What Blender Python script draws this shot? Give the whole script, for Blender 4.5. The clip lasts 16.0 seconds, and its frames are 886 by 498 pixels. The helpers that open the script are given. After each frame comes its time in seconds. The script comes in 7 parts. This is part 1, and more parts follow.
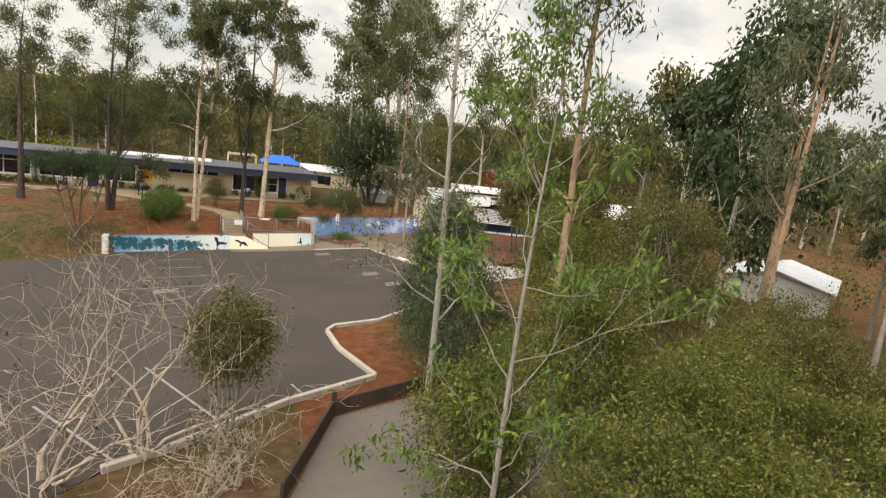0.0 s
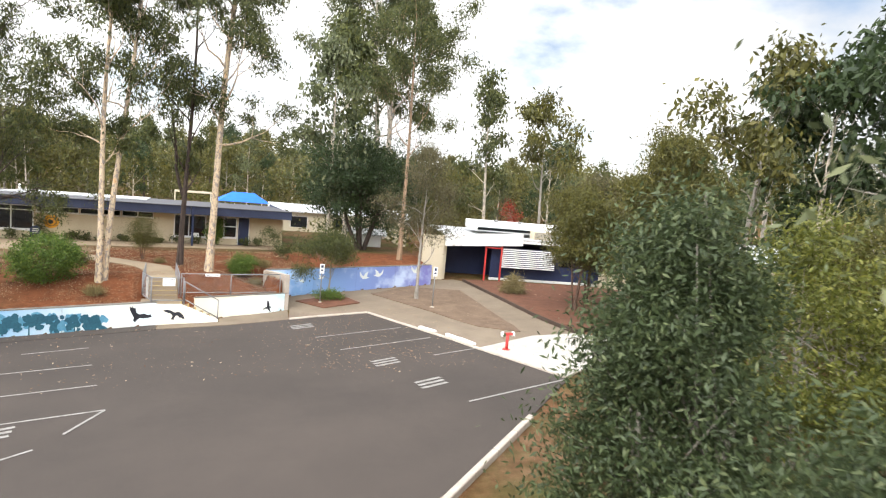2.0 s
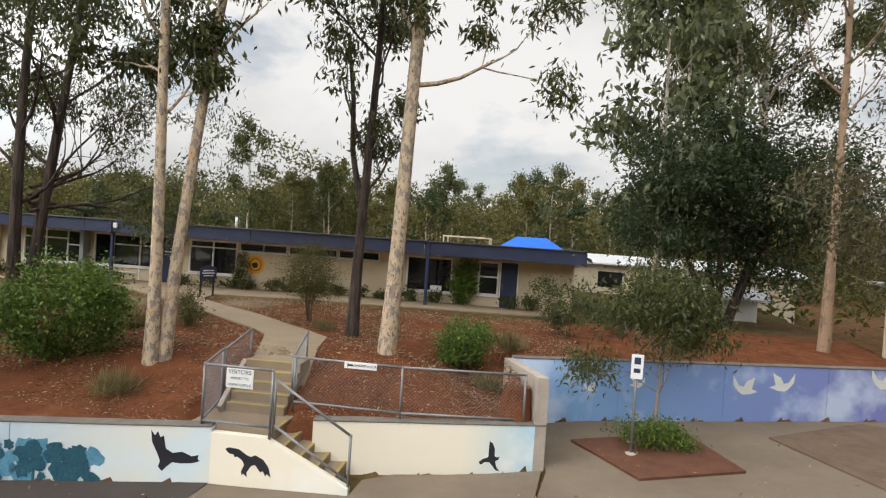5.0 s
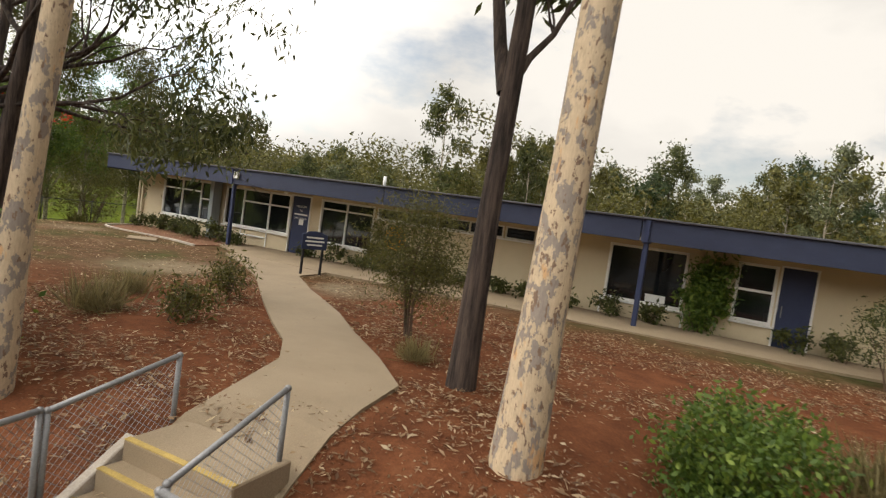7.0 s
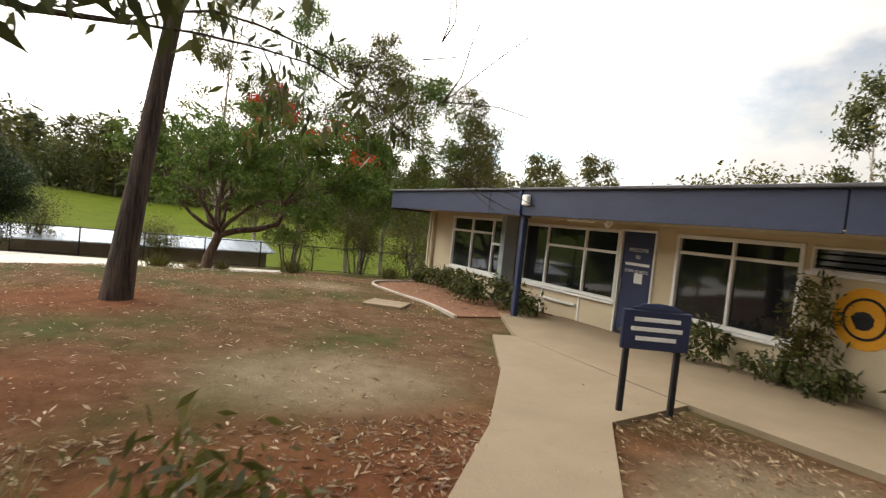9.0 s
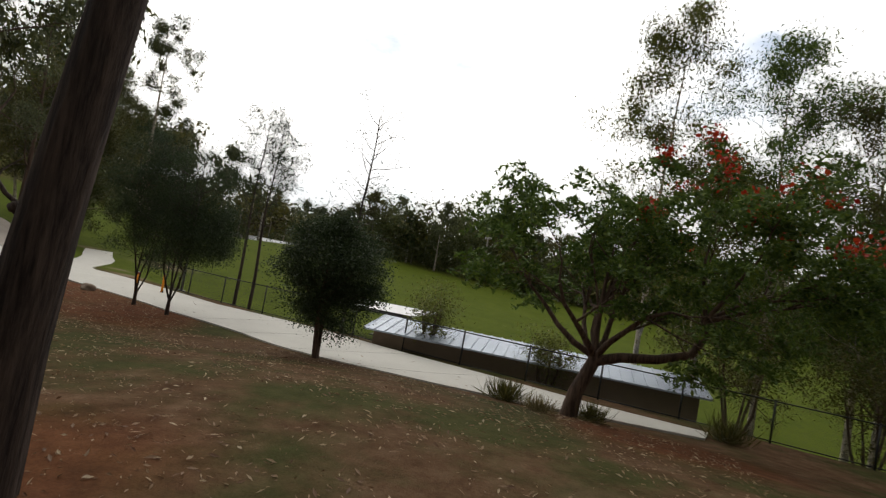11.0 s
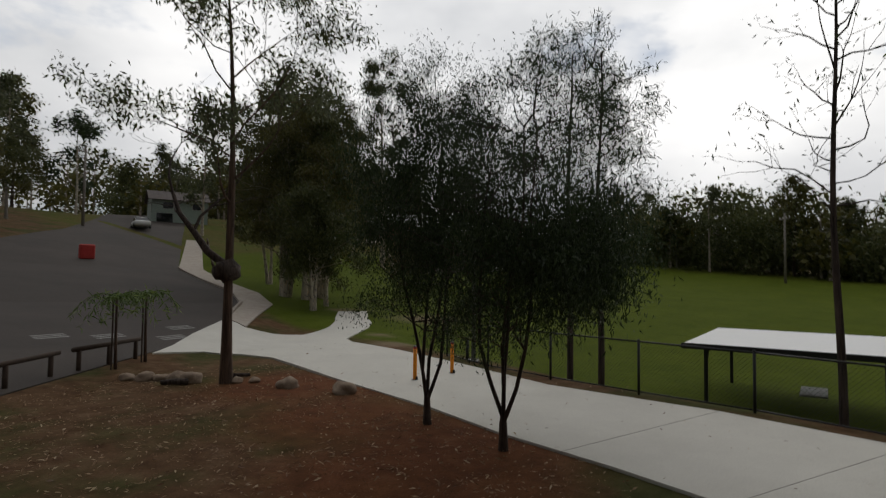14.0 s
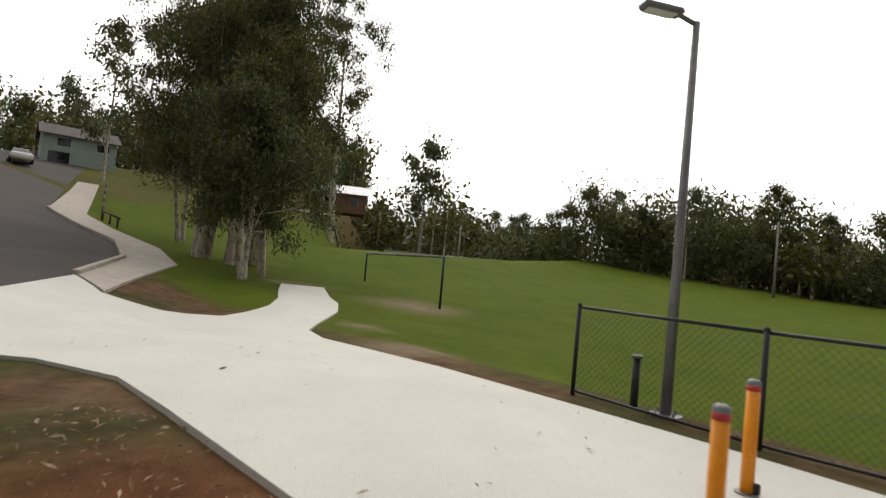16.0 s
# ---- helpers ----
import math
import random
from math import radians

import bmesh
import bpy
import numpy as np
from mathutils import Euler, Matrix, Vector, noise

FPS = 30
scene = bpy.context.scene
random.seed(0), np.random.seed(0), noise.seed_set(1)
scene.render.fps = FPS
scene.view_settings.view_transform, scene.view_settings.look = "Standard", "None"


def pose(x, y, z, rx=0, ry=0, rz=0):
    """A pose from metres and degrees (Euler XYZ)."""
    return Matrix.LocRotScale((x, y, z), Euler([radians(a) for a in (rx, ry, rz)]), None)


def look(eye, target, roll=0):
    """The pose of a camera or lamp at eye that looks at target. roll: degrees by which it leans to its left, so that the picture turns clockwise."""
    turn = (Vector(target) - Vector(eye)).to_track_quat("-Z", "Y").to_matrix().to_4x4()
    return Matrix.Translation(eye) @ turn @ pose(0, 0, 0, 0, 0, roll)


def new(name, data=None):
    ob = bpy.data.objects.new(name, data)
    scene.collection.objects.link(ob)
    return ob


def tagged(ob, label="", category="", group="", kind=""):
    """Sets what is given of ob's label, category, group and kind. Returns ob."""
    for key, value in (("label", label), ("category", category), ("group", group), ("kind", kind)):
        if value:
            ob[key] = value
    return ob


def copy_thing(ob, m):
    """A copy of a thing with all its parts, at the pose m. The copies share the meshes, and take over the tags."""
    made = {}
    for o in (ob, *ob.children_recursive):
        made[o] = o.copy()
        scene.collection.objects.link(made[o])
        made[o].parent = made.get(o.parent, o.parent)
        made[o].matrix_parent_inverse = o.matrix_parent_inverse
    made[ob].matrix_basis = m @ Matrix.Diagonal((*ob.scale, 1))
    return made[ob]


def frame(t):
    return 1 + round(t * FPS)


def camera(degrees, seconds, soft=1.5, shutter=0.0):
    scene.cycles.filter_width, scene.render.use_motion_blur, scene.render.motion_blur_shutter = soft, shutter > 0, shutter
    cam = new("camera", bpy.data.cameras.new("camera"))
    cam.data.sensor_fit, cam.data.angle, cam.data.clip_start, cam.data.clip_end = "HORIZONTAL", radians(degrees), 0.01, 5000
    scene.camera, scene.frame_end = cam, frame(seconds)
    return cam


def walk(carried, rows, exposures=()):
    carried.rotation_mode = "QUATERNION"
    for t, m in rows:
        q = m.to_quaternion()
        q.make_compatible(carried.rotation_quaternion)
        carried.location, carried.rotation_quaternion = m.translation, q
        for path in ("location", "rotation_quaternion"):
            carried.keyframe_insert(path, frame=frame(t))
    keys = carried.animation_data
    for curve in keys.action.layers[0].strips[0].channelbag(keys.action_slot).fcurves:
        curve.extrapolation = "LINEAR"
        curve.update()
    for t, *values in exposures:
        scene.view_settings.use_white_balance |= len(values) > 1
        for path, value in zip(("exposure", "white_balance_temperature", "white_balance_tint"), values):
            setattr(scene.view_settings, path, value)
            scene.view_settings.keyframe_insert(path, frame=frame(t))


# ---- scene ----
cam = camera(75, 16.0, soft=1.2, shutter=0.12)
PATH = [
    (0, (9.617, -55.906, 7.175), (10.371, -54.090, 6.811), 6.9),
    (0.5, (9.819, -52.805, 7.018), (10.657, -51.084, 6.436), 5.2),
    (1, (10.216, -49.330, 6.744), (11.157, -47.621, 6.304), 4.3),
    (1.5, (10.827, -45.837, 5.968), (11.769, -44.089, 5.727), 4.6),
    (2, (11.777, -42.381, 5.219), (12.609, -40.574, 5.016), 5.1),
    (2.5, (12.803, -38.806, 4.593), (13.543, -36.949, 4.516), 5.3),
    (3, (13.976, -35.240, 4.040), (14.576, -33.333, 4.099), 5.6),
    (3.5, (14.994, -31.999, 3.468), (15.341, -30.041, 3.678), 6.5),
    (4, (15.898, -29.354, 3.100), (15.974, -27.367, 3.319), 2.8),
    (4.2, (16.144, -28.375, 3.049), (16.141, -26.381, 3.211), 1.8),
    (6.3, (15.548, -18.825, 2.467), (14.897, -16.941, 2.302), 8.5),
    (6.5, (15.369, -17.997, 2.396), (14.637, -16.143, 2.239), 7.5),
    (7, (14.713, -15.919, 2.171), (13.786, -14.151, 2.051), 8.0),
    (7.5, (13.492, -13.536, 1.825), (12.266, -11.957, 1.786), 11.1),
    (8, (12.330, -12.359, 1.880), (10.927, -10.935, 1.831), 8.0),
    (8.2, (11.699, -11.855, 1.891), (10.239, -10.490, 1.820), 6.9),
    (10.3, (3.165, -4.559, 1.669), (1.175, -4.757, 1.702), 9.5),
    (10.5, (2.300, -4.549, 1.762), (0.331, -4.896, 1.816), 9.6),
    (11, (0.271, -5.107, 1.914), (-1.606, -5.791, 2.007), 10.3),
    (11.5, (-1.914, -6.022, 1.864), (-3.639, -7.025, 2.006), 12.3),
    (12, (-3.805, -7.237, 1.953), (-5.303, -8.545, 2.168), 13.1),
    (12.5, (-5.357, -9.035, 2.026), (-6.725, -10.474, 2.274), 14.0),
    (13, (-6.633, -10.870, 2.054), (-7.974, -12.326, 2.336), 15.2),
    (13.5, (-7.491, -12.975, 1.920), (-8.861, -14.397, 2.237), 8.2),
    (14, (-8.130, -15.105, 1.553), (-9.624, -16.432, 1.645), 0.7),
    (14.5, (-9.211, -17.450, 1.138), (-10.803, -18.642, 0.925), -5.4),
    (15, (-10.846, -19.809, 0.640), (-12.456, -20.995, 0.593), -5.5),
    (15.5, (-12.738, -22.049, 0.355), (-14.347, -23.228, 0.203), 1.0),
    (16, (-14.859, -24.581, 0.408), (-16.494, -25.728, 0.488), 5.5),
]
EXPOSURES = [(0, 0.0, 7200, 10), (0.7, 0.2, 7000, 10), (1.1, 0.25, 6800, 10), (1.5, 0.7, 6500, 10), (2.5, 0.52, 6500, 10), (3.3, -0.12, 6500, 10), (4.2, -0.22, 6500, 10), (6.3, -0.12, 7100, 10), (7.5, -0.05, 7200, 10), (8.2, 0.15, 7200, 10), (10.3, -0.72, 6900, 10), (11.0, -1.4, 6800, 10), (12.0, -2.2, 6500, 10), (13.2, -2.5, 6400, 10), (13.7, -2.4, 6500, 10), (14.0, -2.2, 6600, 10), (14.6, -1.05, 6800, 10), (15.0, -0.6, 6800, 10), (15.4, -0.8, 6800, 10), (16.0, -0.95, 6800, 10)]
walk(cam, [(t, look(eye, target, roll)) for t, eye, target, roll in PATH], EXPOSURES)

# ---- light: a bright overcast sky with breaks, soft sun ----
SUN_YAW, SUN_UP = radians(126), radians(36)
world = bpy.data.worlds.new("sky")
scene.world = world
world.use_nodes = True
wn, wl = world.node_tree.nodes, world.node_tree.links
wn.clear()
w_out = wn.new("ShaderNodeOutputWorld")
w_bg = wn.new("ShaderNodeBackground")
w_sky = wn.new("ShaderNodeTexSky")
w_sky.sky_type, w_sky.sun_disc = "NISHITA", False
w_sky.sun_elevation, w_sky.sun_rotation = SUN_UP, SUN_YAW
w_tc = wn.new("ShaderNodeTexCoord")
w_map = wn.new("ShaderNodeMapping")
w_map.inputs["Scale"].default_value = (1.0, 1.0, 2.0)
w_n1 = wn.new("ShaderNodeTexNoise")
w_n1.inputs["Scale"].default_value, w_n1.inputs["Detail"].default_value = 2.6, 9.0
w_n1.inputs["Roughness"].default_value = 0.55
w_cover = wn.new("ShaderNodeValToRGB")
w_cover.color_ramp.elements[0].position, w_cover.color_ramp.elements[1].position = 0.285, 0.45
w_n2 = wn.new("ShaderNodeTexNoise")
w_n2.inputs["Scale"].default_value, w_n2.inputs["Detail"].default_value = 1.7, 8.0
w_tone = wn.new("ShaderNodeValToRGB")
w_tone.color_ramp.elements[0].position, w_tone.color_ramp.elements[0].color = 0.34, (0.56, 0.58, 0.61, 1)
w_tone.color_ramp.elements[1].position, w_tone.color_ramp.elements[1].color = 0.60, (1.0, 1.0, 1.0, 1)
w_dim = wn.new("ShaderNodeMixRGB")
w_dim.blend_type, w_dim.inputs["Fac"].default_value, w_dim.inputs["Color2"].default_value = "MULTIPLY", 1.0, (0.11, 0.11, 0.11, 1)
w_mix = wn.new("ShaderNodeMixRGB")
wl.new(w_tc.outputs["Generated"], w_map.inputs["Vector"])
wl.new(w_map.outputs["Vector"], w_n1.inputs["Vector"])
wl.new(w_map.outputs["Vector"], w_n2.inputs["Vector"])
wl.new(w_n1.outputs["Fac"], w_cover.inputs["Fac"])
wl.new(w_n2.outputs["Fac"], w_tone.inputs["Fac"])
wl.new(w_sky.outputs["Color"], w_dim.inputs["Color1"])
wl.new(w_cover.outputs["Color"], w_mix.inputs["Fac"])
wl.new(w_dim.outputs["Color"], w_mix.inputs["Color1"])
wl.new(w_tone.outputs["Color"], w_mix.inputs["Color2"])
# the cloud is brightest round the hidden sun
w_dot = wn.new("ShaderNodeVectorMath")
w_dot.operation = "DOT_PRODUCT"
w_dot.inputs[1].default_value = (-math.sin(SUN_YAW) * math.cos(SUN_UP), math.cos(SUN_YAW) * math.cos(SUN_UP), math.sin(SUN_UP))
w_glow = wn.new("ShaderNodeMapRange")
w_glow.interpolation_type = "SMOOTHSTEP"
w_glow.inputs["From Min"].default_value, w_glow.inputs["From Max"].default_value = 0.0, 1.0
w_glow.inputs["To Min"].default_value, w_glow.inputs["To Max"].default_value = 1.2, 6.0
w_mul = wn.new("ShaderNodeVectorMath")
w_mul.operation = "SCALE"
wl.new(w_tc.outputs["Generated"], w_dot.inputs[0])
wl.new(w_dot.outputs["Value"], w_glow.inputs["Value"])
wl.new(w_mix.outputs["Color"], w_mul.inputs[0])
wl.new(w_glow.outputs["Result"], w_mul.inputs["Scale"])
wl.new(w_mul.outputs["Vector"], w_bg.inputs["Color"])
w_bg.inputs["Strength"].default_value = 0.85
wl.new(w_bg.outputs["Background"], w_out.inputs["Surface"])

sun = new("sun", bpy.data.lights.new("sun", "SUN"))
sun.data.energy, sun.data.angle, sun.data.color = 1.0, radians(24), (1.0, 0.95, 0.87)
sun.matrix_world = look((-math.sin(SUN_YAW) * math.cos(SUN_UP) * 60, math.cos(SUN_YAW) * math.cos(SUN_UP) * 60, math.sin(SUN_UP) * 60), (0, 0, 0))


# ---- materials ----
def shader(name, rough=0.8, metal=0.0, spec=0.3):
    m = bpy.data.materials.new(name)
    m.use_nodes = True
    b = m.node_tree.nodes["Principled BSDF"]
    b.inputs["Roughness"].default_value, b.inputs["Metallic"].default_value = rough, metal
    b.inputs["Specular IOR Level"].default_value = spec
    return m, m.node_tree.nodes, m.node_tree.links, b


def noise_node(nodes, links, scale, detail=6.0, rough=0.6, stretch=None, kind="Object"):
    tc = nodes.new("ShaderNodeTexCoord")
    n = nodes.new("ShaderNodeTexNoise")
    n.inputs["Scale"].default_value, n.inputs["Detail"].default_value, n.inputs["Roughness"].default_value = scale, detail, rough
    if stretch:
        mp = nodes.new("ShaderNodeMapping")
        mp.inputs["Scale"].default_value = stretch
        links.new(tc.outputs[kind], mp.inputs["Vector"])
        links.new(mp.outputs["Vector"], n.inputs["Vector"])
    else:
        links.new(tc.outputs[kind], n.inputs["Vector"])
    return n.outputs["Fac"]


def ramp(nodes, links, fac, stops):
    r = nodes.new("ShaderNodeValToRGB")
    els = r.color_ramp.elements
    while len(els) < len(stops):
        els.new(0.5)
    for e, (at, c) in zip(els, stops):
        e.position, e.color = at, (*c, 1)
    links.new(fac, r.inputs["Fac"])
    return r.outputs["Color"]


def mixed(nodes, links, fac, a, b, how="MIX"):
    m = nodes.new("ShaderNodeMixRGB")
    m.blend_type = how
    for key, v in (("Fac", fac), ("Color1", a), ("Color2", b)):
        if isinstance(v, (int, float)):
            m.inputs[key].default_value = v
        elif isinstance(v, tuple):
            m.inputs[key].default_value = (*v, 1)
        else:
            links.new(v, m.inputs[key])
    return m.outputs["Color"]


def bumped(nodes, links, b, fac, strength=0.3, distance=0.02):
    bp = nodes.new("ShaderNodeBump")
    bp.inputs["Strength"].default_value, bp.inputs["Distance"].default_value = strength, distance
    links.new(fac, bp.inputs["Height"])
    links.new(bp.outputs["Normal"], b.inputs["Normal"])


def worn(name, c, c2, rough=0.7, scale=3.0, fine=60.0, bump=0.15, metal=0.0, spec=0.3, stretch=None):
    """A surface of two tones with stains and grain."""
    m, nodes, links, b = shader(name, rough, metal, spec)
    big = noise_node(nodes, links, scale, 8, 0.65, stretch)
    small = noise_node(nodes, links, fine, 4, 0.7, stretch)
    col = ramp(nodes, links, big, [(0.32, c), (0.68, c2)])
    col = mixed(nodes, links, 0.35, col, ramp(nodes, links, small, [(0.3, tuple(v * 0.6 for v in c)), (0.7, tuple(min(1, v * 1.25) for v in c2))]))
    links.new(col, b.inputs["Base Color"])
    bumped(nodes, links, b, small, bump, 0.01)
    return m


def leaf_mat(name, dark, light, hue=None, shine=0.35):
    m, nodes, links, b = shader(name, 0.5, 0, shine)
    geo = nodes.new("ShaderNodeNewGeometry")
    stops = [(0.0, dark), (0.75, light)] + ([(1.0, hue)] if hue else [])
    col = ramp(nodes, links, geo.outputs["Random Per Island"], stops)
    col = mixed(nodes, links, noise_node(nodes, links, 0.7, 2), col, mixed(nodes, links, 1.0, col, (0.7, 0.75, 0.6), "MULTIPLY"))
    links.new(col, b.inputs["Base Color"])
    tl = nodes.new("ShaderNodeBsdfTranslucent")
    links.new(col, tl.inputs["Color"])
    mix = nodes.new("ShaderNodeMixShader")
    mix.inputs["Fac"].default_value = 0.35
    links.new(b.outputs["BSDF"], mix.inputs[1])
    links.new(tl.outputs["BSDF"], mix.inputs[2])
    links.new(mix.outputs["Shader"], nodes["Material Output"].inputs["Surface"])
    return m


def spotted_bark(name, c_old, c_new, c_deep, scale=9.5):
    """Smooth gum bark that peels in small upright patches with crisp edges."""
    m, nodes, links, b = shader(name, 0.75)
    n = noise_node(nodes, links, scale, 5, 0.62, (1.0, 1.0, 0.55))
    n2 = noise_node(nodes, links, scale * 2.3, 4, 0.6, (1.0, 1.0, 0.45))
    mask = ramp(nodes, links, n, [(0.52, (1, 1, 1)), (0.535, (0, 0, 0))])
    deep = ramp(nodes, links, n2, [(0.60, (0, 0, 0)), (0.62, (1, 1, 1))])
    fresh = ramp(nodes, links, noise_node(nodes, links, scale * 0.7, 4, 0.6, (1.0, 1.0, 0.3)), [(0.62, (0, 0, 0)), (0.66, (1, 1, 1))])
    fine = noise_node(nodes, links, 60, 5, 0.7, (1, 1, 0.22))
    col = mixed(nodes, links, mask, c_old, c_new)
    col = mixed(nodes, links, fresh, col, tuple(min(1.0, v * k) for v, k in zip(c_new, (1.05, 0.82, 0.62))))
    col = mixed(nodes, links, deep, col, c_deep)
    col = mixed(nodes, links, 0.4, col, mixed(nodes, links, 1.0, col, ramp(nodes, links, fine, [(0.3, (0.5, 0.5, 0.5)), (0.7, (1.35, 1.35, 1.35))]), "MULTIPLY"))
    links.new(col, b.inputs["Base Color"])
    add = nodes.new("ShaderNodeMath")
    add.operation = "ADD"
    links.new(mask, add.inputs[0])
    links.new(deep, add.inputs[1])
    bumped(nodes, links, b, add.outputs[0], 0.5, 0.012)
    return m


def furrowed_bark(name, dark, light, scale=14.0):
    m, nodes, links, b = shader(name, 0.9)
    n = noise_node(nodes, links, scale, 5, 0.7, (1.0, 1.0, 0.09))
    links.new(ramp(nodes, links, n, [(0.38, dark), (0.62, light)]), b.inputs["Base Color"])
    bumped(nodes, links, b, n, 0.9, 0.05)
    return m


def glass_mat(name):
    m, nodes, links, b = shader(name, 0.04, 0, 0.6)
    n = noise_node(nodes, links, 0.8, 2)
    links.new(ramp(nodes, links, n, [(0.3, (0.006, 0.008, 0.010)), (0.7, (0.016, 0.019, 0.022))]), b.inputs["Base Color"])
    return m


M_ASPHALT = worn("asphalt", (0.036, 0.030, 0.026), (0.066, 0.053, 0.045), 0.9, 0.22, 130, 0.3)
M_CAP = worn("stained wall top", (0.09, 0.08, 0.07), (0.20, 0.18, 0.155), 0.95, 3.0, 60, 0.3)
M_PATH_CAR = worn("weathered brown concrete", (0.125, 0.096, 0.068), (0.20, 0.158, 0.115), 0.9, 0.7, 80, 0.2)
M_PATH = worn("tan concrete", (0.205, 0.155, 0.100), (0.29, 0.222, 0.148), 0.85, 0.9, 90, 0.15)
M_PALE = worn("pale concrete", (0.52, 0.50, 0.45), (0.62, 0.60, 0.54), 0.85, 0.7, 70, 0.12)
M_KERB = worn("kerb concrete", (0.30, 0.25, 0.21), (0.46, 0.41, 0.35), 0.9, 2.0, 60, 0.2)
M_PAINT = worn("road paint", (0.42, 0.41, 0.39), (0.78, 0.77, 0.74), 0.7, 7.0, 60, 0.1)
M_WALL = worn("cream brick paint", (0.52, 0.43, 0.29), (0.60, 0.505, 0.35), 0.75, 0.8, 80, 0.1)
M_NAVY = worn("navy paint", (0.022, 0.030, 0.072), (0.034, 0.045, 0.098), 0.5, 1.2, 70, 0.06)
M_FASCIA = worn("navy fascia", (0.024, 0.030, 0.062), (0.040, 0.050, 0.092), 0.55, 0.8, 50, 0.06, stretch=(1, 1, 3))
M_SOFFIT = worn("cream soffit", (0.50, 0.43, 0.31), (0.57, 0.50, 0.37), 0.8, 1.0, 60, 0.05)
M_WHITE = worn("white frame paint", (0.72, 0.71, 0.68), (0.82, 0.81, 0.78), 0.5, 3.0, 60, 0.05)
M_ROOF = worn("pale metal roof", (0.50, 0.52, 0.54), (0.66, 0.67, 0.68), 0.45, 0.8, 30, 0.1, 0.2)
M_ROOFDARK = worn("dark roof sheet", (0.05, 0.05, 0.06), (0.10, 0.10, 0.11), 0.6, 0.8, 30, 0.1)
M_GLASS = glass_mat("dark window glass")
M_STEEL = worn("galvanised steel", (0.17, 0.17, 0.175), (0.28, 0.28, 0.285), 0.55, 6, 80, 0.05, 0.5)
M_BLACK = worn("black fence steel", (0.015, 0.015, 0.016), (0.03, 0.03, 0.031), 0.5, 6, 80, 0.05)
M_TIMBER = worn("dark timber", (0.035, 0.024, 0.018), (0.075, 0.05, 0.036), 0.85, 3, 40, 0.3)
M_YELLOW = worn("worn yellow step edge", (0.26, 0.18, 0.06), (0.46, 0.32, 0.09), 0.7, 5, 60, 0.1)
M_ORANGE = worn("orange bollard paint", (0.80, 0.25, 0.01), (0.90, 0.32, 0.02), 0.45, 4, 60, 0.05)
M_RED = worn("red paint", (0.42, 0.03, 0.03), (0.55, 0.06, 0.05), 0.5, 4, 60, 0.08)
M_ROCK = worn("boulder", (0.20, 0.145, 0.105), (0.36, 0.28, 0.21), 0.95, 3, 30, 0.6)
M_BLUE = worn("blue shade cloth", (0.01, 0.10, 0.55), (0.02, 0.15, 0.70), 0.8, 2, 60, 0.05)
M_SIGNW = worn("white sign", (0.74, 0.74, 0.73), (0.82, 0.82, 0.80), 0.5, 5, 60, 0.02)
M_INK = worn("black ink", (0.01, 0.01, 0.012), (0.02, 0.02, 0.022), 0.6, 5, 60, 0.02)
M_BARK_SPOT = spotted_bark("spotted gum bark", (0.27, 0.225, 0.19), (0.52, 0.40, 0.27), (0.20, 0.13, 0.09), 9.0)
M_BARK_PALE = spotted_bark("pale gum bark", (0.30, 0.27, 0.235), (0.52, 0.45, 0.36), (0.16, 0.13, 0.11), 5.0)
M_BARK_TAN = spotted_bark("tan gum bark", (0.22, 0.15, 0.10), (0.31, 0.205, 0.13), (0.15, 0.10, 0.07), 4.0)
M_BARK_DARK = furrowed_bark("ironbark", (0.022, 0.016, 0.014), (0.095, 0.068, 0.055))
M_BARK_BROWN = furrowed_bark("brown bark", (0.05, 0.032, 0.024), (0.16, 0.105, 0.075))
M_BARK_GREY = worn("grey twig bark", (0.16, 0.14, 0.12), (0.31, 0.28, 0.245), 0.9, 4, 40, 0.2)
M_TWIG = worn("pale twig bark", (0.28, 0.22, 0.17), (0.44, 0.36, 0.29), 0.9, 4, 40, 0.2)
M_LEAF_GUM = leaf_mat("gum leaves", (0.036, 0.046, 0.016), (0.105, 0.115, 0.036), (0.16, 0.16, 0.05))
M_LEAF_GREY = leaf_mat("grey green leaves", (0.060, 0.072, 0.035), (0.15, 0.165, 0.085), (0.23, 0.23, 0.12))
M_LEAF_DARK = leaf_mat("dark leaves", (0.020, 0.034, 0.014), (0.052, 0.078, 0.028))
M_LEAF_FRESH = leaf_mat("fresh leaves", (0.050, 0.095, 0.018), (0.13, 0.20, 0.035), (0.22, 0.28, 0.05))
# olive for the far tree belt; the haze of distance is put into the colour
M_LEAF_BELT = leaf_mat("olive leaves paled for haze", (0.060, 0.078, 0.028), (0.15, 0.165, 0.062), (0.20, 0.20, 0.085))
M_LEAF_OLIVE = leaf_mat("olive leaves", (0.052, 0.052, 0.014), (0.135, 0.125, 0.032), (0.19, 0.16, 0.045))
M_LEAF_WATTLE = leaf_mat("yellow green wattle leaves", (0.062, 0.075, 0.014), (0.17, 0.175, 0.035), (0.25, 0.24, 0.06))
M_LEAF_BROWN = leaf_mat("thin brown leaves", (0.06, 0.052, 0.028), (0.14, 0.12, 0.06))
M_FLOWER = leaf_mat("red flowers", (0.40, 0.02, 0.012), (0.66, 0.07, 0.02))
M_LEAF_RED = leaf_mat("dull red leaves", (0.16, 0.02, 0.012), (0.34, 0.06, 0.03))
M_LITTER = leaf_mat("fallen leaves", (0.13, 0.06, 0.035), (0.38, 0.25, 0.16), (0.62, 0.49, 0.36), 0.2)
M_STRAW = leaf_mat("dry grass", (0.13, 0.10, 0.045), (0.30, 0.24, 0.12))


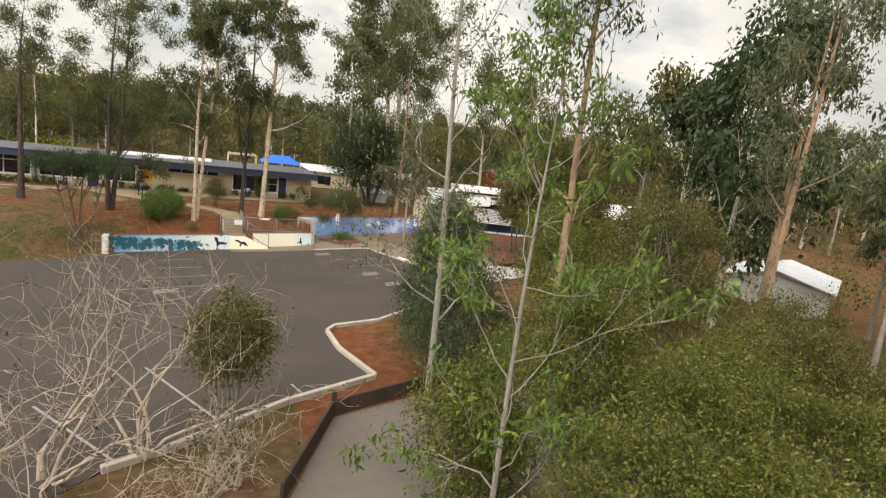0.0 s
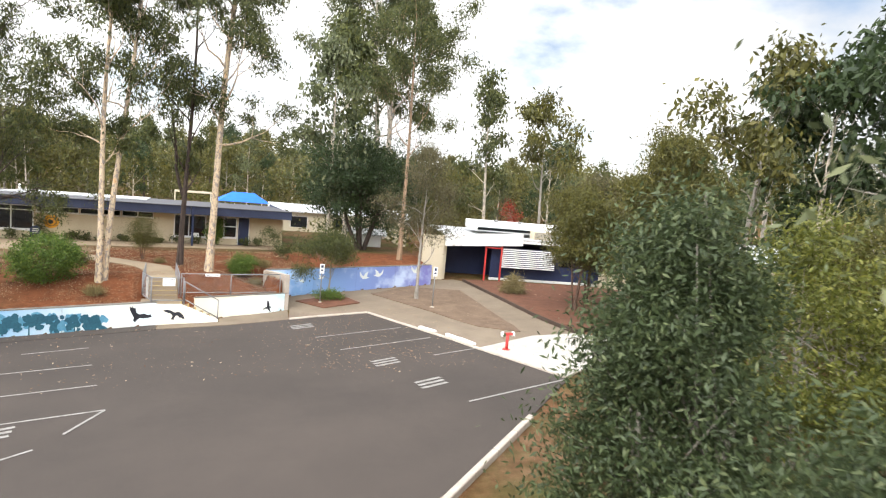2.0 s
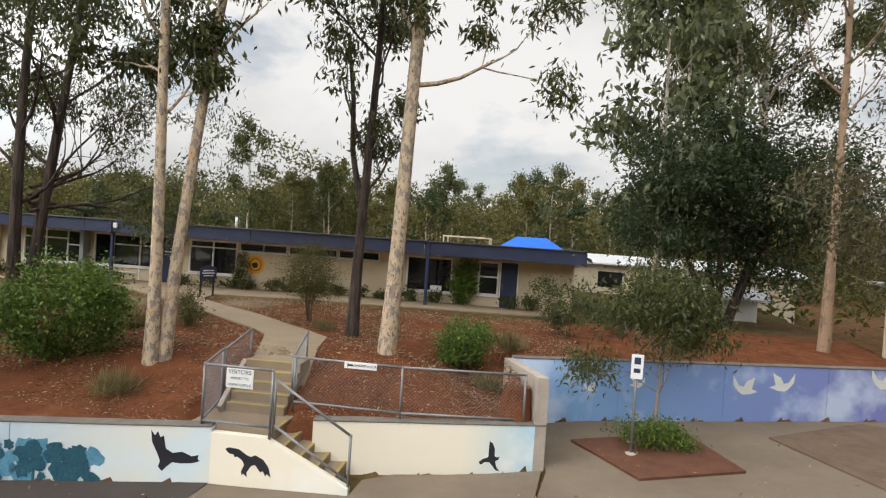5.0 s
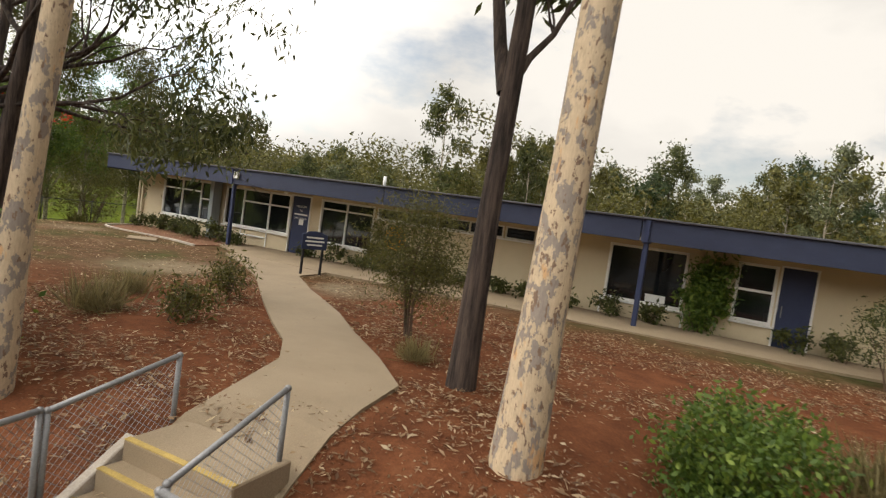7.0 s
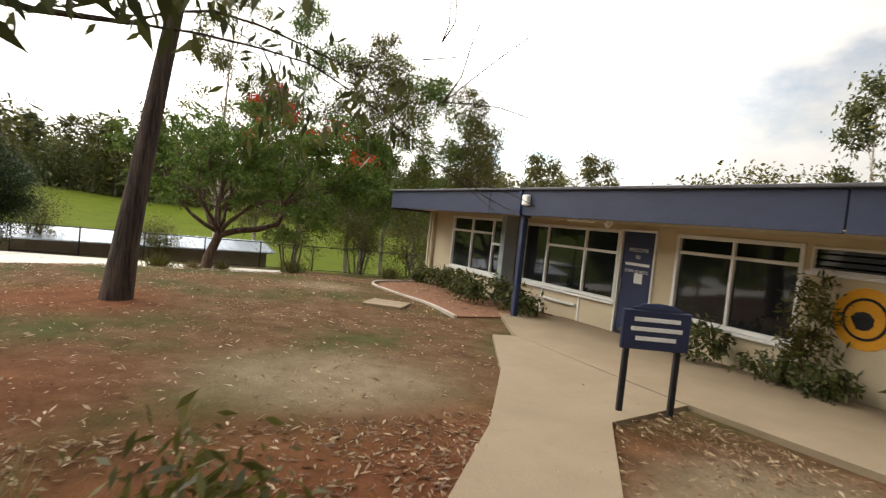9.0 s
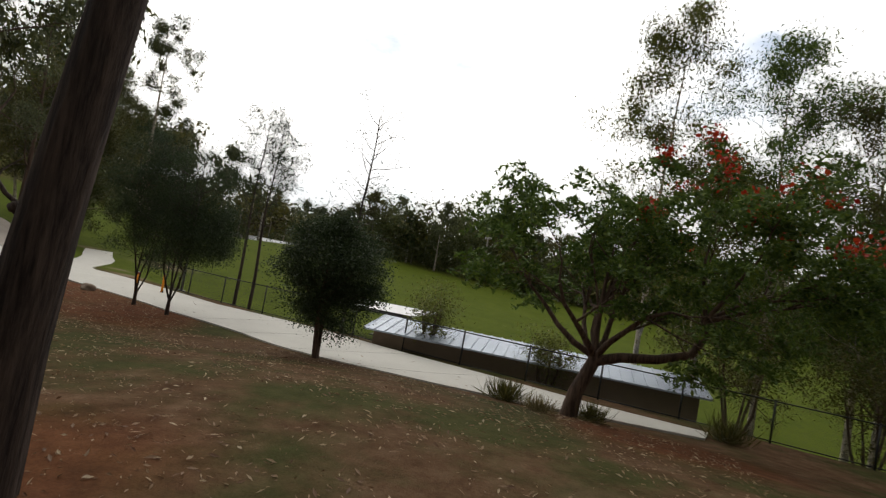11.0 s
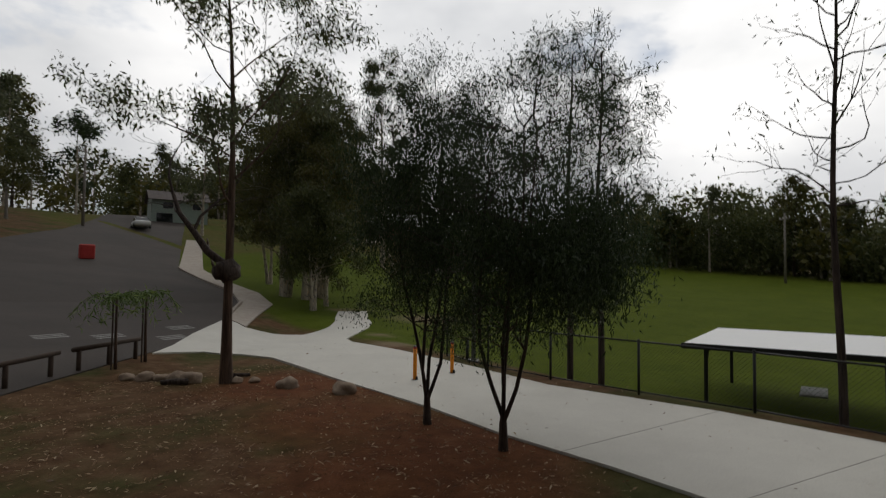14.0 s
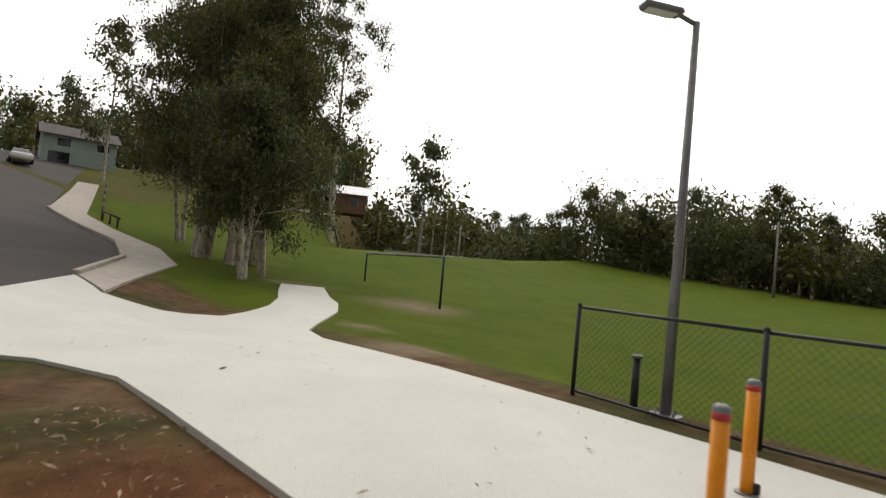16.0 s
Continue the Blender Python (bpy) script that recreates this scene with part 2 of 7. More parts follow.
def ground_material():
    m, nodes, links, b = shader("ground", 0.95, 0, 0.04)
    att = nodes.new("ShaderNodeVertexColor")
    att.layer_name = "zone"
    sep = nodes.new("ShaderNodeSeparateColor")
    links.new(att.outputs["Color"], sep.inputs["Color"])
    big = noise_node(nodes, links, 0.35, 6, 0.65)
    mid = noise_node(nodes, links, 2.2, 7, 0.7)
    fine = noise_node(nodes, links, 38, 5, 0.75)
    dry = ramp(nodes, links, mid, [(0.28, (0.082, 0.044, 0.022)), (0.5, (0.145, 0.084, 0.046)), (0.74, (0.235, 0.155, 0.095))])
    moss = ramp(nodes, links, mid, [(0.3, (0.050, 0.056, 0.018)), (0.7, (0.105, 0.10, 0.038))])
    dry = mixed(nodes, links, ramp(nodes, links, big, [(0.44, (0, 0, 0)), (0.60, (1, 1, 1))]), dry, moss)
    mulch = ramp(nodes, links, mid, [(0.25, (0.090, 0.035, 0.019)), (0.55, (0.192, 0.072, 0.034)), (0.8, (0.28, 0.125, 0.066))])
    grass = ramp(nodes, links, big, [(0.3, (0.066, 0.098, 0.007)), (0.7, (0.118, 0.152, 0.014))])
    grass = mixed(nodes, links, 0.4, grass, ramp(nodes, links, mid, [(0.3, (0.062, 0.095, 0.007)), (0.75, (0.155, 0.175, 0.025))]))
    col = mixed(nodes, links, sep.outputs["Red"], dry, mulch)
    col = mixed(nodes, links, sep.outputs["Green"], col, grass)
    col = mixed(nodes, links, sep.outputs["Blue"], col, ramp(nodes, links, mid, [(0.3, (0.20, 0.15, 0.095)), (0.7, (0.32, 0.25, 0.165))]))
    col = mixed(nodes, links, 0.5, col, mixed(nodes, links, 1.0, col, ramp(nodes, links, fine, [(0.3, (0.45, 0.45, 0.45)), (0.7, (1.5, 1.5, 1.5))]), "MULTIPLY"))
    col = mixed(nodes, links, 1.0, col, (0.8, 0.8, 0.8), "MULTIPLY")
    links.new(col, b.inputs["Base Color"])
    bumped(nodes, links, b, fine, 0.7, 0.03)
    return m


M_GROUND = ground_material()


def mural_material(name, left, right, cloud, axis_scale, dark=None):
    """A painted wall: a wash from one colour to another with loose cloud shapes."""
    m, nodes, links, b = shader(name, 0.6)
    tc = nodes.new("ShaderNodeTexCoord")
    sp = nodes.new("ShaderNodeSeparateXYZ")
    links.new(tc.outputs["Object"], sp.inputs["Vector"])
    mr = nodes.new("ShaderNodeMapRange")
    mr.inputs["From Min"].default_value, mr.inputs["From Max"].default_value = axis_scale
    links.new(sp.outputs["X"], mr.inputs["Value"])
    wash = mixed(nodes, links, mr.outputs["Result"], left, right)
    n = noise_node(nodes, links, 0.55, 4, 0.6)
    col = mixed(nodes, links, ramp(nodes, links, n, [(0.50, (0, 0, 0)), (0.66, (0.85, 0.85, 0.85))]), wash, cloud)
    if dark:
        d = noise_node(nodes, links, 1.1, 3, 0.55)
        edge = nodes.new("ShaderNodeMapRange")
        edge.inputs["From Min"].default_value, edge.inputs["From Max"].default_value = dark[1]
        links.new(sp.outputs["X"], edge.inputs["Value"])
        add = nodes.new("ShaderNodeMath")
        add.operation = "ADD"
        links.new(d, add.inputs[0])
        links.new(edge.outputs["Result"], add.inputs[1])
        col = mixed(nodes, links, ramp(nodes, links, add.outputs[0], [(0.50, (1, 1, 1)), (0.54, (0, 0, 0))]), col, dark[0])
    links.new(col, b.inputs["Base Color"])
    bumped(nodes, links, b, noise_node(nodes, links, 60, 4), 0.15, 0.01)
    return m


M_MURAL_SKY = mural_material("pale sky mural", (0.13, 0.36, 0.60), (0.74, 0.74, 0.66), (0.62, 0.74, 0.80), (-3.2, 2.4))
M_MURAL_END = mural_material("cream dawn mural", (0.80, 0.74, 0.60), (0.34, 0.60, 0.76), (0.82, 0.81, 0.76), (0.6, 2.3))
M_MURAL_BLUE = mural_material("blue sky mural", (0.22, 0.40, 0.68), (0.20, 0.18, 0.46), (0.55, 0.65, 0.80), (-4.0, 6.0))


# ---- building helpers ----
class Geo:
    """Collects one mesh."""

    def __init__(self):
        self.v, self.f = [], []

    def add(self, verts, faces):
        n = len(self.v)
        self.v += [tuple(p) for p in verts]
        self.f += [tuple(i + n for i in f) for f in faces]
        return self

    def box(self, c, s, b=0.008, turn=None):
        """A box with chamfered edges: centre, size, chamfer, turn about z in degrees or a matrix."""
        h = [v / 2 for v in s]
        b = min(b, 0.4 * min(s))
        at, vs, fs = {}, [], []
        for sx in (-1, 1):
            for sy in (-1, 1):
                for sz in (-1, 1):
                    for a in range(3):
                        p = [q * (h[i] - (0 if i == a else b)) for i, q in enumerate((sx, sy, sz))]
                        at[sx, sy, sz, a] = len(vs)
                        vs.append(p)
        for a in range(3):
            o = [i for i in range(3) if i != a]
            for sg in (-1, 1):
                loop = []
                for p, q in ((-1, -1), (1, -1), (1, 1), (-1, 1)):
                    k = [0, 0, 0]
                    k[a], k[o[0]], k[o[1]] = sg, p, q
                    loop.append(at[(*k, a)])
                fs.append(loop)
            for p in (-1, 1):
                for q in (-1, 1):
                    lo, hi = [0, 0, 0], [0, 0, 0]
                    lo[a], hi[a] = -1, 1
                    lo[o[0]] = hi[o[0]] = p
                    lo[o[1]] = hi[o[1]] = q
                    fs.append([at[(*lo, o[0])], at[(*hi, o[0])], at[(*hi, o[1])], at[(*lo, o[1])]])
        for k in [(x, y, z) for x in (-1, 1) for y in (-1, 1) for z in (-1, 1)]:
            fs.append([at[(*k, a)] for a in range(3)])
        out = []
        for f in fs:
            p = [Vector(vs[i]) for i in f]
            n = (p[1] - p[0]).cross(p[2] - p[0])
            out.append(f if n.dot(sum(p, Vector())) > 0 else f[::-1])
        m = turn if isinstance(turn, Matrix) else Matrix.Rotation(radians(turn or 0), 4, "Z")
        m = Matrix.Translation(c) @ m
        return self.add([m @ Vector(p) for p in vs], out)

    def beam(self, a, b, w, h, ch=0.006):
        """A box from a to b, w wide and h high."""
        a, b = Vector(a), Vector(b)
        d = b - a
        m = d.to_track_quat("X", "Z").to_matrix().to_4x4()
        return self.box((a + b) / 2, (d.length, w, h), ch, m)

    def tube(self, pts, radii, n=8, caps=True):
        pts = [Vector(p) for p in pts]
        if isinstance(radii, (int, float)):
            radii = [radii] * len(pts)
        rings, side = [], None
        for i, p in enumerate(pts):
            d = (pts[min(i + 1, len(pts) - 1)] - pts[max(i - 1, 0)]).normalized()
            if side is None:
                side = d.cross(Vector((0.3, 1, 0.2))).normalized()
            side = (side - d * side.dot(d)).normalized()
            up = d.cross(side)
            rings.append([p + (side * math.cos(2 * math.pi * k / n) + up * math.sin(2 * math.pi * k / n)) * radii[i] for k in range(n)])
        fs = []
        for i in range(len(pts) - 1):
            for k in range(n):
                j = (k + 1) % n
                fs.append((i * n + k, i * n + j, (i + 1) * n + j, (i + 1) * n + k))
        if caps:
            fs.append(tuple(range(n))[::-1])
            fs.append(tuple((len(pts) - 1) * n + k for k in range(n)))
        return self.add([p for r in rings for p in r], fs)

    def prism(self, poly, z0, z1):
        """An upright prism on a plan polygon (counter-clockwise); z0, z1: numbers or functions of x, y."""
        lo = [(x, y, z0(x, y) if callable(z0) else z0) for x, y in poly]
        hi = [(x, y, z1(x, y) if callable(z1) else z1) for x, y in poly]
        n = len(poly)
        fs = [tuple(range(n, 2 * n)), tuple(range(n))[::-1]]
        fs += [(i, (i + 1) % n, n + (i + 1) % n, n + i) for i in range(n)]
        return self.add(lo + hi, fs)

    def ball(self, c, r, squash=(1, 1, 1), seed=0, rough=0.0, n=10):
        rnd = random.Random(seed)
        off = Vector((rnd.random() * 50, rnd.random() * 50, rnd.random() * 50))
        vs, fs = [], []
        for i in range(n // 2 + 1):
            th = math.pi * i / (n // 2)
            for k in range(n):
                ph = 2 * math.pi * k / n
                d = Vector((math.sin(th) * math.cos(ph), math.sin(th) * math.sin(ph), math.cos(th)))
                q = r * (1 + rough * noise.noise(d * 1.3 + off) + 0.3 * rough * noise.noise(d * 3.1 + off))
                vs.append((c[0] + d.x * q * squash[0], c[1] + d.y * q * squash[1], c[2] + d.z * q * squash[2]))
        for i in range(n // 2):
            for k in range(n):
                j = (k + 1) % n
                fs.append((i * n + k, (i + 1) * n + k, (i + 1) * n + j, i * n + j))
        return self.add(vs, fs)

    def ob(self, name, mat, parent=None, label="", smooth=False, local=False):
        me = bpy.data.meshes.new(name)
        v = self.v
        if parent is not None and not local:
            root = parent
            while root.parent is not None:
                root = root.parent
            inv = root.matrix_basis.inverted()
            v = [inv @ Vector(p) for p in v]
        me.from_pydata([tuple(p) for p in v], [], self.f)
        if smooth:
            me.polygons.foreach_set("use_smooth", [True] * len(me.polygons))
        me.materials.append(mat)
        o = new(name, me)
        if parent is not None:
            o.parent = parent
        if label:
            tagged(o, label)
        return o


def thing(name, base, label, category, group="", rz=0.0):
    e = new(name)
    e.empty_display_size = 0.3
    e.matrix_basis = pose(*base, 0, 0, rz)
    return tagged(e, label, category, group)


def setting(o, label, category="setting"):
    return tagged(o, label, category, "", "structure")


def lerp(a, b, t):
    return a + (b - a) * t


def sstep(a, b, x):
    t = min(1.0, max(0.0, (x - a) / (b - a)))
    return t * t * (3 - 2 * t)


# ---- lie of the land ----
WALL_W, WALL_1, WALL_2 = (4.3, -16.3), (11.0, -15.05), (16.9, -13.3)
MURAL_A, MURAL_B = (16.2, -10.4), (26.7, -8.5)
EDGE = [(-60.0, -72.0), (-15.3, -33.2), WALL_W, WALL_1, (12.55, -14.2), WALL_2, MURAL_A, MURAL_B, (30.0, 8.0), (34.0, 60.0)]


def slope(x, y):
    """The car park, the road and the playing field lie on one tilted plane."""
    yy = max(-110.0, min(-6.0, y))
    west = -1.37 - 0.056 * (yy + 13.5) + 0.034 * max(-80.0, min(0.0, x - 5)) + 0.02 * max(0.0, min(50.0, -28 - y)) + 0.045 * max(0.0, min(50.0, -60 - y))
    park = -1.65 - 0.045 * (yy + 15) + 0.04 * (max(3.0, min(30.0, x)) - 13)
    z = lerp(west, park, sstep(-12, 5, x))
    z += 0.065 * max(0.0, min(60.0, -46 - y)) + 0.07 * max(0.0, min(70.0, -34 - x))
    if x > 15:
        z = max(z, lerp(z, -1.43 + 0.05 * (min(x, 30.0) - 17), sstep(15, 18, x)))
    return z


def edge_side(x, y):
    """Distance from the terrace's lower edge, positive on the school's side."""
    best, firm, side = 1e9, 0.0, 1
    for (ax, ay), (bx, by) in zip(EDGE, EDGE[1:]):
        dx, dy = bx - ax, by - ay
        t = min(1.0, max(0.0, ((x - ax) * dx + (y - ay) * dy) / (dx * dx + dy * dy)))
        d = math.hypot(x - ax - t * dx, y - ay - t * dy)
        turn = (dx * (y - ay) - dy * (x - ax)) / math.hypot(dx, dy)
        if d < best - 1e-7 or d < best + 1e-7 and abs(turn) > abs(firm):
            best, firm, side = d, turn, 1 if turn > 0 else -1
    return best * side


def terrace(x, y):
    z = -1.06 * sstep(0, 11.5, math.hypot(max(0.0, -6 - x), max(0.0, -8 - y) * 0.8))
    if x > 3:
        z = lerp(z, 0.1, sstep(3, 9, x))
    if x > 16:
        z = lerp(z, 0.36, sstep(16, 24, x) * sstep(2, -4, y))
    return z


RIM = [(-60, -24.5), (-32.0, -23.0), (-27.5, -22.5), (-22.9, -21.2), (-15.7, -20.4), (-10.9, -19.5), (-3.7, -19.0), (3.5, -18.0), (12, -16.3), (40, -11)]


def rim_x(y):
    """The line of the field fence."""
    for (y0, x0), (y1, x1) in zip(RIM, RIM[1:]):
        if y0 <= y <= y1:
            return lerp(x0, x1, (y - y0) / (y1 - y0))
    return RIM[0][1] if y < RIM[0][0] else RIM[-1][1]


def land(x, y):
    low = slope(x, y)
    d = edge_side(x, y)
    if d < -0.02:
        z = low
    else:
        high = terrace(x, y)
        walled = sstep(3.0, 5.0, x)
        top = lerp(high, min(high, -0.76 if x < 16 else 0.0 + 0.03 * (x - 16)), sstep(3.0, 0.3, d) * walled)
        z = lerp(lerp(low, high, sstep(0.0, 2.4, d)), lerp(low, top, sstep(0.12, 0.2, d)), walled)
    if 10.2 < x < 12.05 and -15.2 < y < -12.6:
        z = min(z, -0.92 + 0.8 * sstep(-14.0, -12.9, y))
    out = rim_x(y) - x
    if out > 0 and y > -60:
        z = lerp(z, low, sstep(0.0, 3.5, out))
    z -= 5.0 * sstep(25, 37, x) * sstep(-27, -38, y) + 3.5 * sstep(38, 60, x) * sstep(4, -14, y) * sstep(-38, -27, y)
    far = math.hypot(x, y + 10)
    if far > 95:
        z += 0.055 * (far - 95) * sstep(95, 170, far) * (0.75 + 0.5 * noise.noise(Vector((x * 0.006, y * 0.006, 2.0))))
        z = min(z, 24 + 7 * noise.noise(Vector((x * 0.004, y * 0.004, 7.0))))
    return z


def axis_lines(lo, hi, dense):
    """Grid lines: fine inside the dense stretches, wider outside."""
    out, p = [], lo
    while p < hi:
        out.append(p)
        step = 40.0
        for a, b, s in dense:
            if a <= p < b:
                step = min(step, s)
        p += step
    return out + [hi]


def build_ground():
    xs = axis_lines(-700, 700, [(-330, 330, 12.0), (-90, 90, 3.0), (-30, 40, 0.55), (3.5, 28, 0.2)])
    ys = axis_lines(-700, 700, [(-330, 330, 12.0), (-90, 90, 3.0), (-50, 6, 0.55), (-17.5, -7.5, 0.2)])
    verts, zone = [], []
    for y in ys:
        for x in xs:
            n = noise.noise(Vector((x * 0.25, y * 0.25, 0.3)))
            verts.append((x, y, land(x, y) + 0.035 * n * sstep(60, 40, math.hypot(x, y))))
            d = edge_side(x, y)
            mulch = 0.0
            if x > 2:
                mulch = sstep(2, 7, x + 2 * n) * sstep(-2.6, -4.6, y + 0.8 * n) if d > 0 else 0.0
            if d <= 0 and x > 12:
                mulch = (0.9 * sstep(19, 15, x + n) if y < -30 else 0.25)
            for cx, cy, r in ((-2.5, -9.5, 2.4), (-8.0, -19.8, 2.2), (-15.4, -21.0, 3.0), (-15.8, -26.5, 2.8), (-12.5, -4.5, 3.0), (3.0, -11.5, 3.5), (-15.0, -23.6, 2.8), (-17.4, -25.6, 3.0), (-13.6, -20.4, 2.8)):
                mulch = max(mulch, 0.85 * sstep(r, r * 0.4, math.hypot(x - cx, y - cy) + 0.7 * n))
            field = sstep(0.1, 1.5, rim_x(y) - x + 0.6 * n) if y > -70 else 0.5 * sstep(-24, -30, x)
            if math.hypot(x, y + 10) > 100:
                field *= sstep(130, 100, math.hypot(x, y + 10))
            bare = 0.0
            for cx, cy, r in ((-33.6, -38.2, 2.6), (-23.6, -31.4, 1.2), (-31.2, -43.0, 1.5), (-25.4, -34.2, 1.1), (26, -15, 2.0), (-5, -4.5, 1.6), (3, -6.5, 1.8), (6.5, -4.6, 1.2)):
                bare = max(bare, sstep(r, r * 0.3, math.hypot(x - cx, y - cy) + 0.9 * n))
            zone.append((mulch, field, bare, 1.0))
    nx = len(xs)
    faces = [(j * nx + i, j * nx + i + 1, (j + 1) * nx + i + 1, (j + 1) * nx + i) for j in range(len(ys) - 1) for i in range(nx - 1)]
    me = bpy.data.meshes.new("ground")
    me.from_pydata(verts, [], faces)
    att = me.color_attributes.new("zone", "FLOAT_COLOR", "POINT")
    att.data.foreach_set("color", np.array(zone, dtype=np.float32).ravel())
    me.polygons.foreach_set("use_smooth", [True] * len(faces))
    me.materials.append(M_GROUND)
    return setting(new("ground", me), "sloping school ground with red mulch, dry grass and a green field", "ground")


build_ground()


def inside(x, y, poly):
    c, j = False, len(poly) - 1
    for i in range(len(poly)):
        (xi, yi), (xj, yj) = poly[i], poly[j]
        if (yi > y) != (yj > y) and x < (xj - xi) * (y - yi) / (yj - yi) + xi:
            c = not c
        j = i
    return c


def paving(name, poly, lift, mat, label, category, step=1.0, depth=0.25):
    """A slab over a plan polygon that follows the land, cut fine enough to lie on it."""
    bm = bmesh.new()
    face = bm.faces.new([bm.verts.new((x, y, 0)) for x, y in poly])
    xs, ys = [p[0] for p in poly], [p[1] for p in poly]
    for a, no in ((0, (1, 0, 0)), (1, (0, 1, 0))):
        lo, hi = (min(xs), max(xs)) if a == 0 else (min(ys), max(ys))
        c = lo + step
        while c < hi:
            co = (c, 0, 0) if a == 0 else (0, c, 0)
            bmesh.ops.bisect_plane(bm, geom=bm.verts[:] + bm.edges[:] + bm.faces[:], plane_co=co, plane_no=no)
            c += step
    bm.normal_update()
    for f in bm.faces:
        if f.normal.z < 0:
            f.normal_flip()
    for v in bm.verts:
        v.co.z = land(v.co.x, v.co.y) + lift(v.co.x, v.co.y) if callable(lift) else land(v.co.x, v.co.y) + lift
    rim = [e for e in bm.edges if e.is_boundary]
    low = bmesh.ops.extrude_edge_only(bm, edges=rim)["geom"]
    for v in low:
        if isinstance(v, bmesh.types.BMVert):
            v.co.z -= depth
    bmesh.ops.recalc_face_normals(bm, faces=bm.faces[:])
    me = bpy.data.meshes.new(name)
    bm.to_mesh(me)
    bm.free()
    me.materials.append(mat)
    return setting(new(name, me), label, category)


ASPHALT = [(-15.2, -33.0), (-16.3, -33.9), (-18.0, -36.1), (-21.3, -39.9), (-25.4, -46.0), (-27.0, -50.0), (-27.4, -55.0), (-28.4, -61.0), (-36.6, -79.0), (-52.0, -112.0),
           (-42.0, -116.0), (-26.0, -82.0), (-14.0, -64.0), (-2.0, -52.0), (6.0, -44.9), (7.7, -43.1), (8.95, -42.5), (11.86, -40.5), (14.75, -39.2), (14.15, -36.4), (14.1, -34.3), (14.5, -33.7), (16.5, -33.2),
           (23.7, -27.3), (23.3, -25.4), (22.6, -22.6), (22.35, -21.3), (21.75, -19.0), (21.3, -17.3), (20.5, -15.1), (16.6, -15.42), (13.8, -15.95), (11.0, -16.05), (8.87, -15.98), (4.3, -16.9)]
M_LINE = worn("faded line paint", (0.13, 0.12, 0.11), (0.36, 0.35, 0.33), 0.8, 5.0, 60, 0.1)
paving("road", ASPHALT, 0.03, M_ASPHALT, "worn grey asphalt of the car park and road", "road", 2.0)


def paint_line(a, b, w=0.075):
    g = Geo()
    ax, ay = a
    bx, by = b
    n = max(2, int(math.hypot(bx - ax, by - ay) / 0.8))
    px, py = -(by - ay), bx - ax
    k = w / 2 / math.hypot(px, py)
    vs, fs = [], []
    for i in range(n + 1):
        x, y = lerp(ax, bx, i / n), lerp(ay, by, i / n)
        for s in (-k, k):
            q = (x + s * px, y + s * py)
            vs.append((*q, land(*q) + 0.046))
    for i in range(n):
        fs.append((2 * i, 2 * i + 2, 2 * i + 3, 2 * i + 1))
    g.add(vs, fs)
    return tagged(g.ob("parking_line", M_LINE), "worn white parking bay line on the asphalt", "road marking", "parking lines", "structure")


for a, b in (((7.0, -19.02), (8.95, -18.65)), ((6.8, -21.45), (9.35, -21.1)), ((6.6, -23.9), (9.76, -23.45)), ((5.2, -26.45), (10.2, -25.75)), ((10.2, -25.75), (9.5, -27.2)), ((9.06, -27.94), (6.9, -29.45)), ((5.4, -26.9), (6.7, -29.3)),
             ((17.03, -19.27), (21.05, -18.43)), ((17.5, -21.5), (21.6, -20.6)), ((20.6, -23.24), (23.0, -22.7)), ((19.54, -28.23), (23.5, -27.36)),
             ((7.96, -36.95), (10.13, -41.4)), ((5.58, -39.3), (7.97, -42.84)), ((3.6, -41.0), (5.87, -44.26)), ((12.13, -39.23), (12.33, -39.91))):
    paint_line(a, b)
for c in ((-17.0, -35.9), (-15.2, -36.6), (-18.2, -38.0), (-13.6, -36.9), (7.9, -27.2), (16.9, -17.46), (18.6, -24.0), (19.2, -26.7)):
    for k in range(3):
        paint_line((c[0] - 0.5, c[1] + 0.28 * k), (c[0] + 0.5, c[1] + 0.28 * k + 0.3), 0.14)


# ---- kerbs: real steps along the asphalt ----
def kerb(name, pts, w=0.16, h=0.15, label="weathered concrete kerb beside the asphalt"):
    e = thing(name, (*pts[0], land(*pts[0])), label, "kerb", "kerbs")
    tagged(e, kind="structure")
    for (ax, ay), (bx, by) in zip(pts, pts[1:]):
        n = max(1, round(math.hypot(bx - ax, by - ay) / 1.2))
        for i in range(n):
            x0, y0, x1, y1 = (lerp(ax, bx, i / n), lerp(ay, by, i / n), lerp(ax, bx, (i + 0.985) / n), lerp(ay, by, (i + 0.985) / n))
            Geo().beam((x0, y0, land(x0, y0) + h / 2 - 0.04), (x1, y1, land(x1, y1) + h / 2 - 0.04), w, h + 0.12, 0.02).ob("kerb_stone", M_KERB, e)
    return e


kerb("kerb", [(7.7, -43.1), (8.95, -42.5), (11.86, -40.5), (14.75, -39.2), (14.15, -36.4), (14.1, -34.3), (14.5, -33.7), (16.5, -33.2), (20.5, -30.0)])
kerb("kerb", [(23.7, -27.2), (23.3, -25.4), (22.6, -22.6), (22.35, -21.3), (21.75, -19.0), (21.3, -17.3), (20.5, -15.1), (16.6, -15.42)], 0.13, 0.08)
kerb("kerb", [(-21.3, -39.9), (-25.4, -46.0), (-27.0, -50.0), (-27.4, -55.0), (-28.4, -61.0)])


def wheel_stop(x, y, rz):
    e = thing("wheel_stop", (x, y, land(x, y) + 0.03), "white painted concrete wheel stop at a parking bay", "wheel stop", "wheel stops", rz)
    Geo().box((0, 0, 0.06), (1.0, 0.16, 0.13), 0.03).ob("block", M_PAINT, e, local=True)


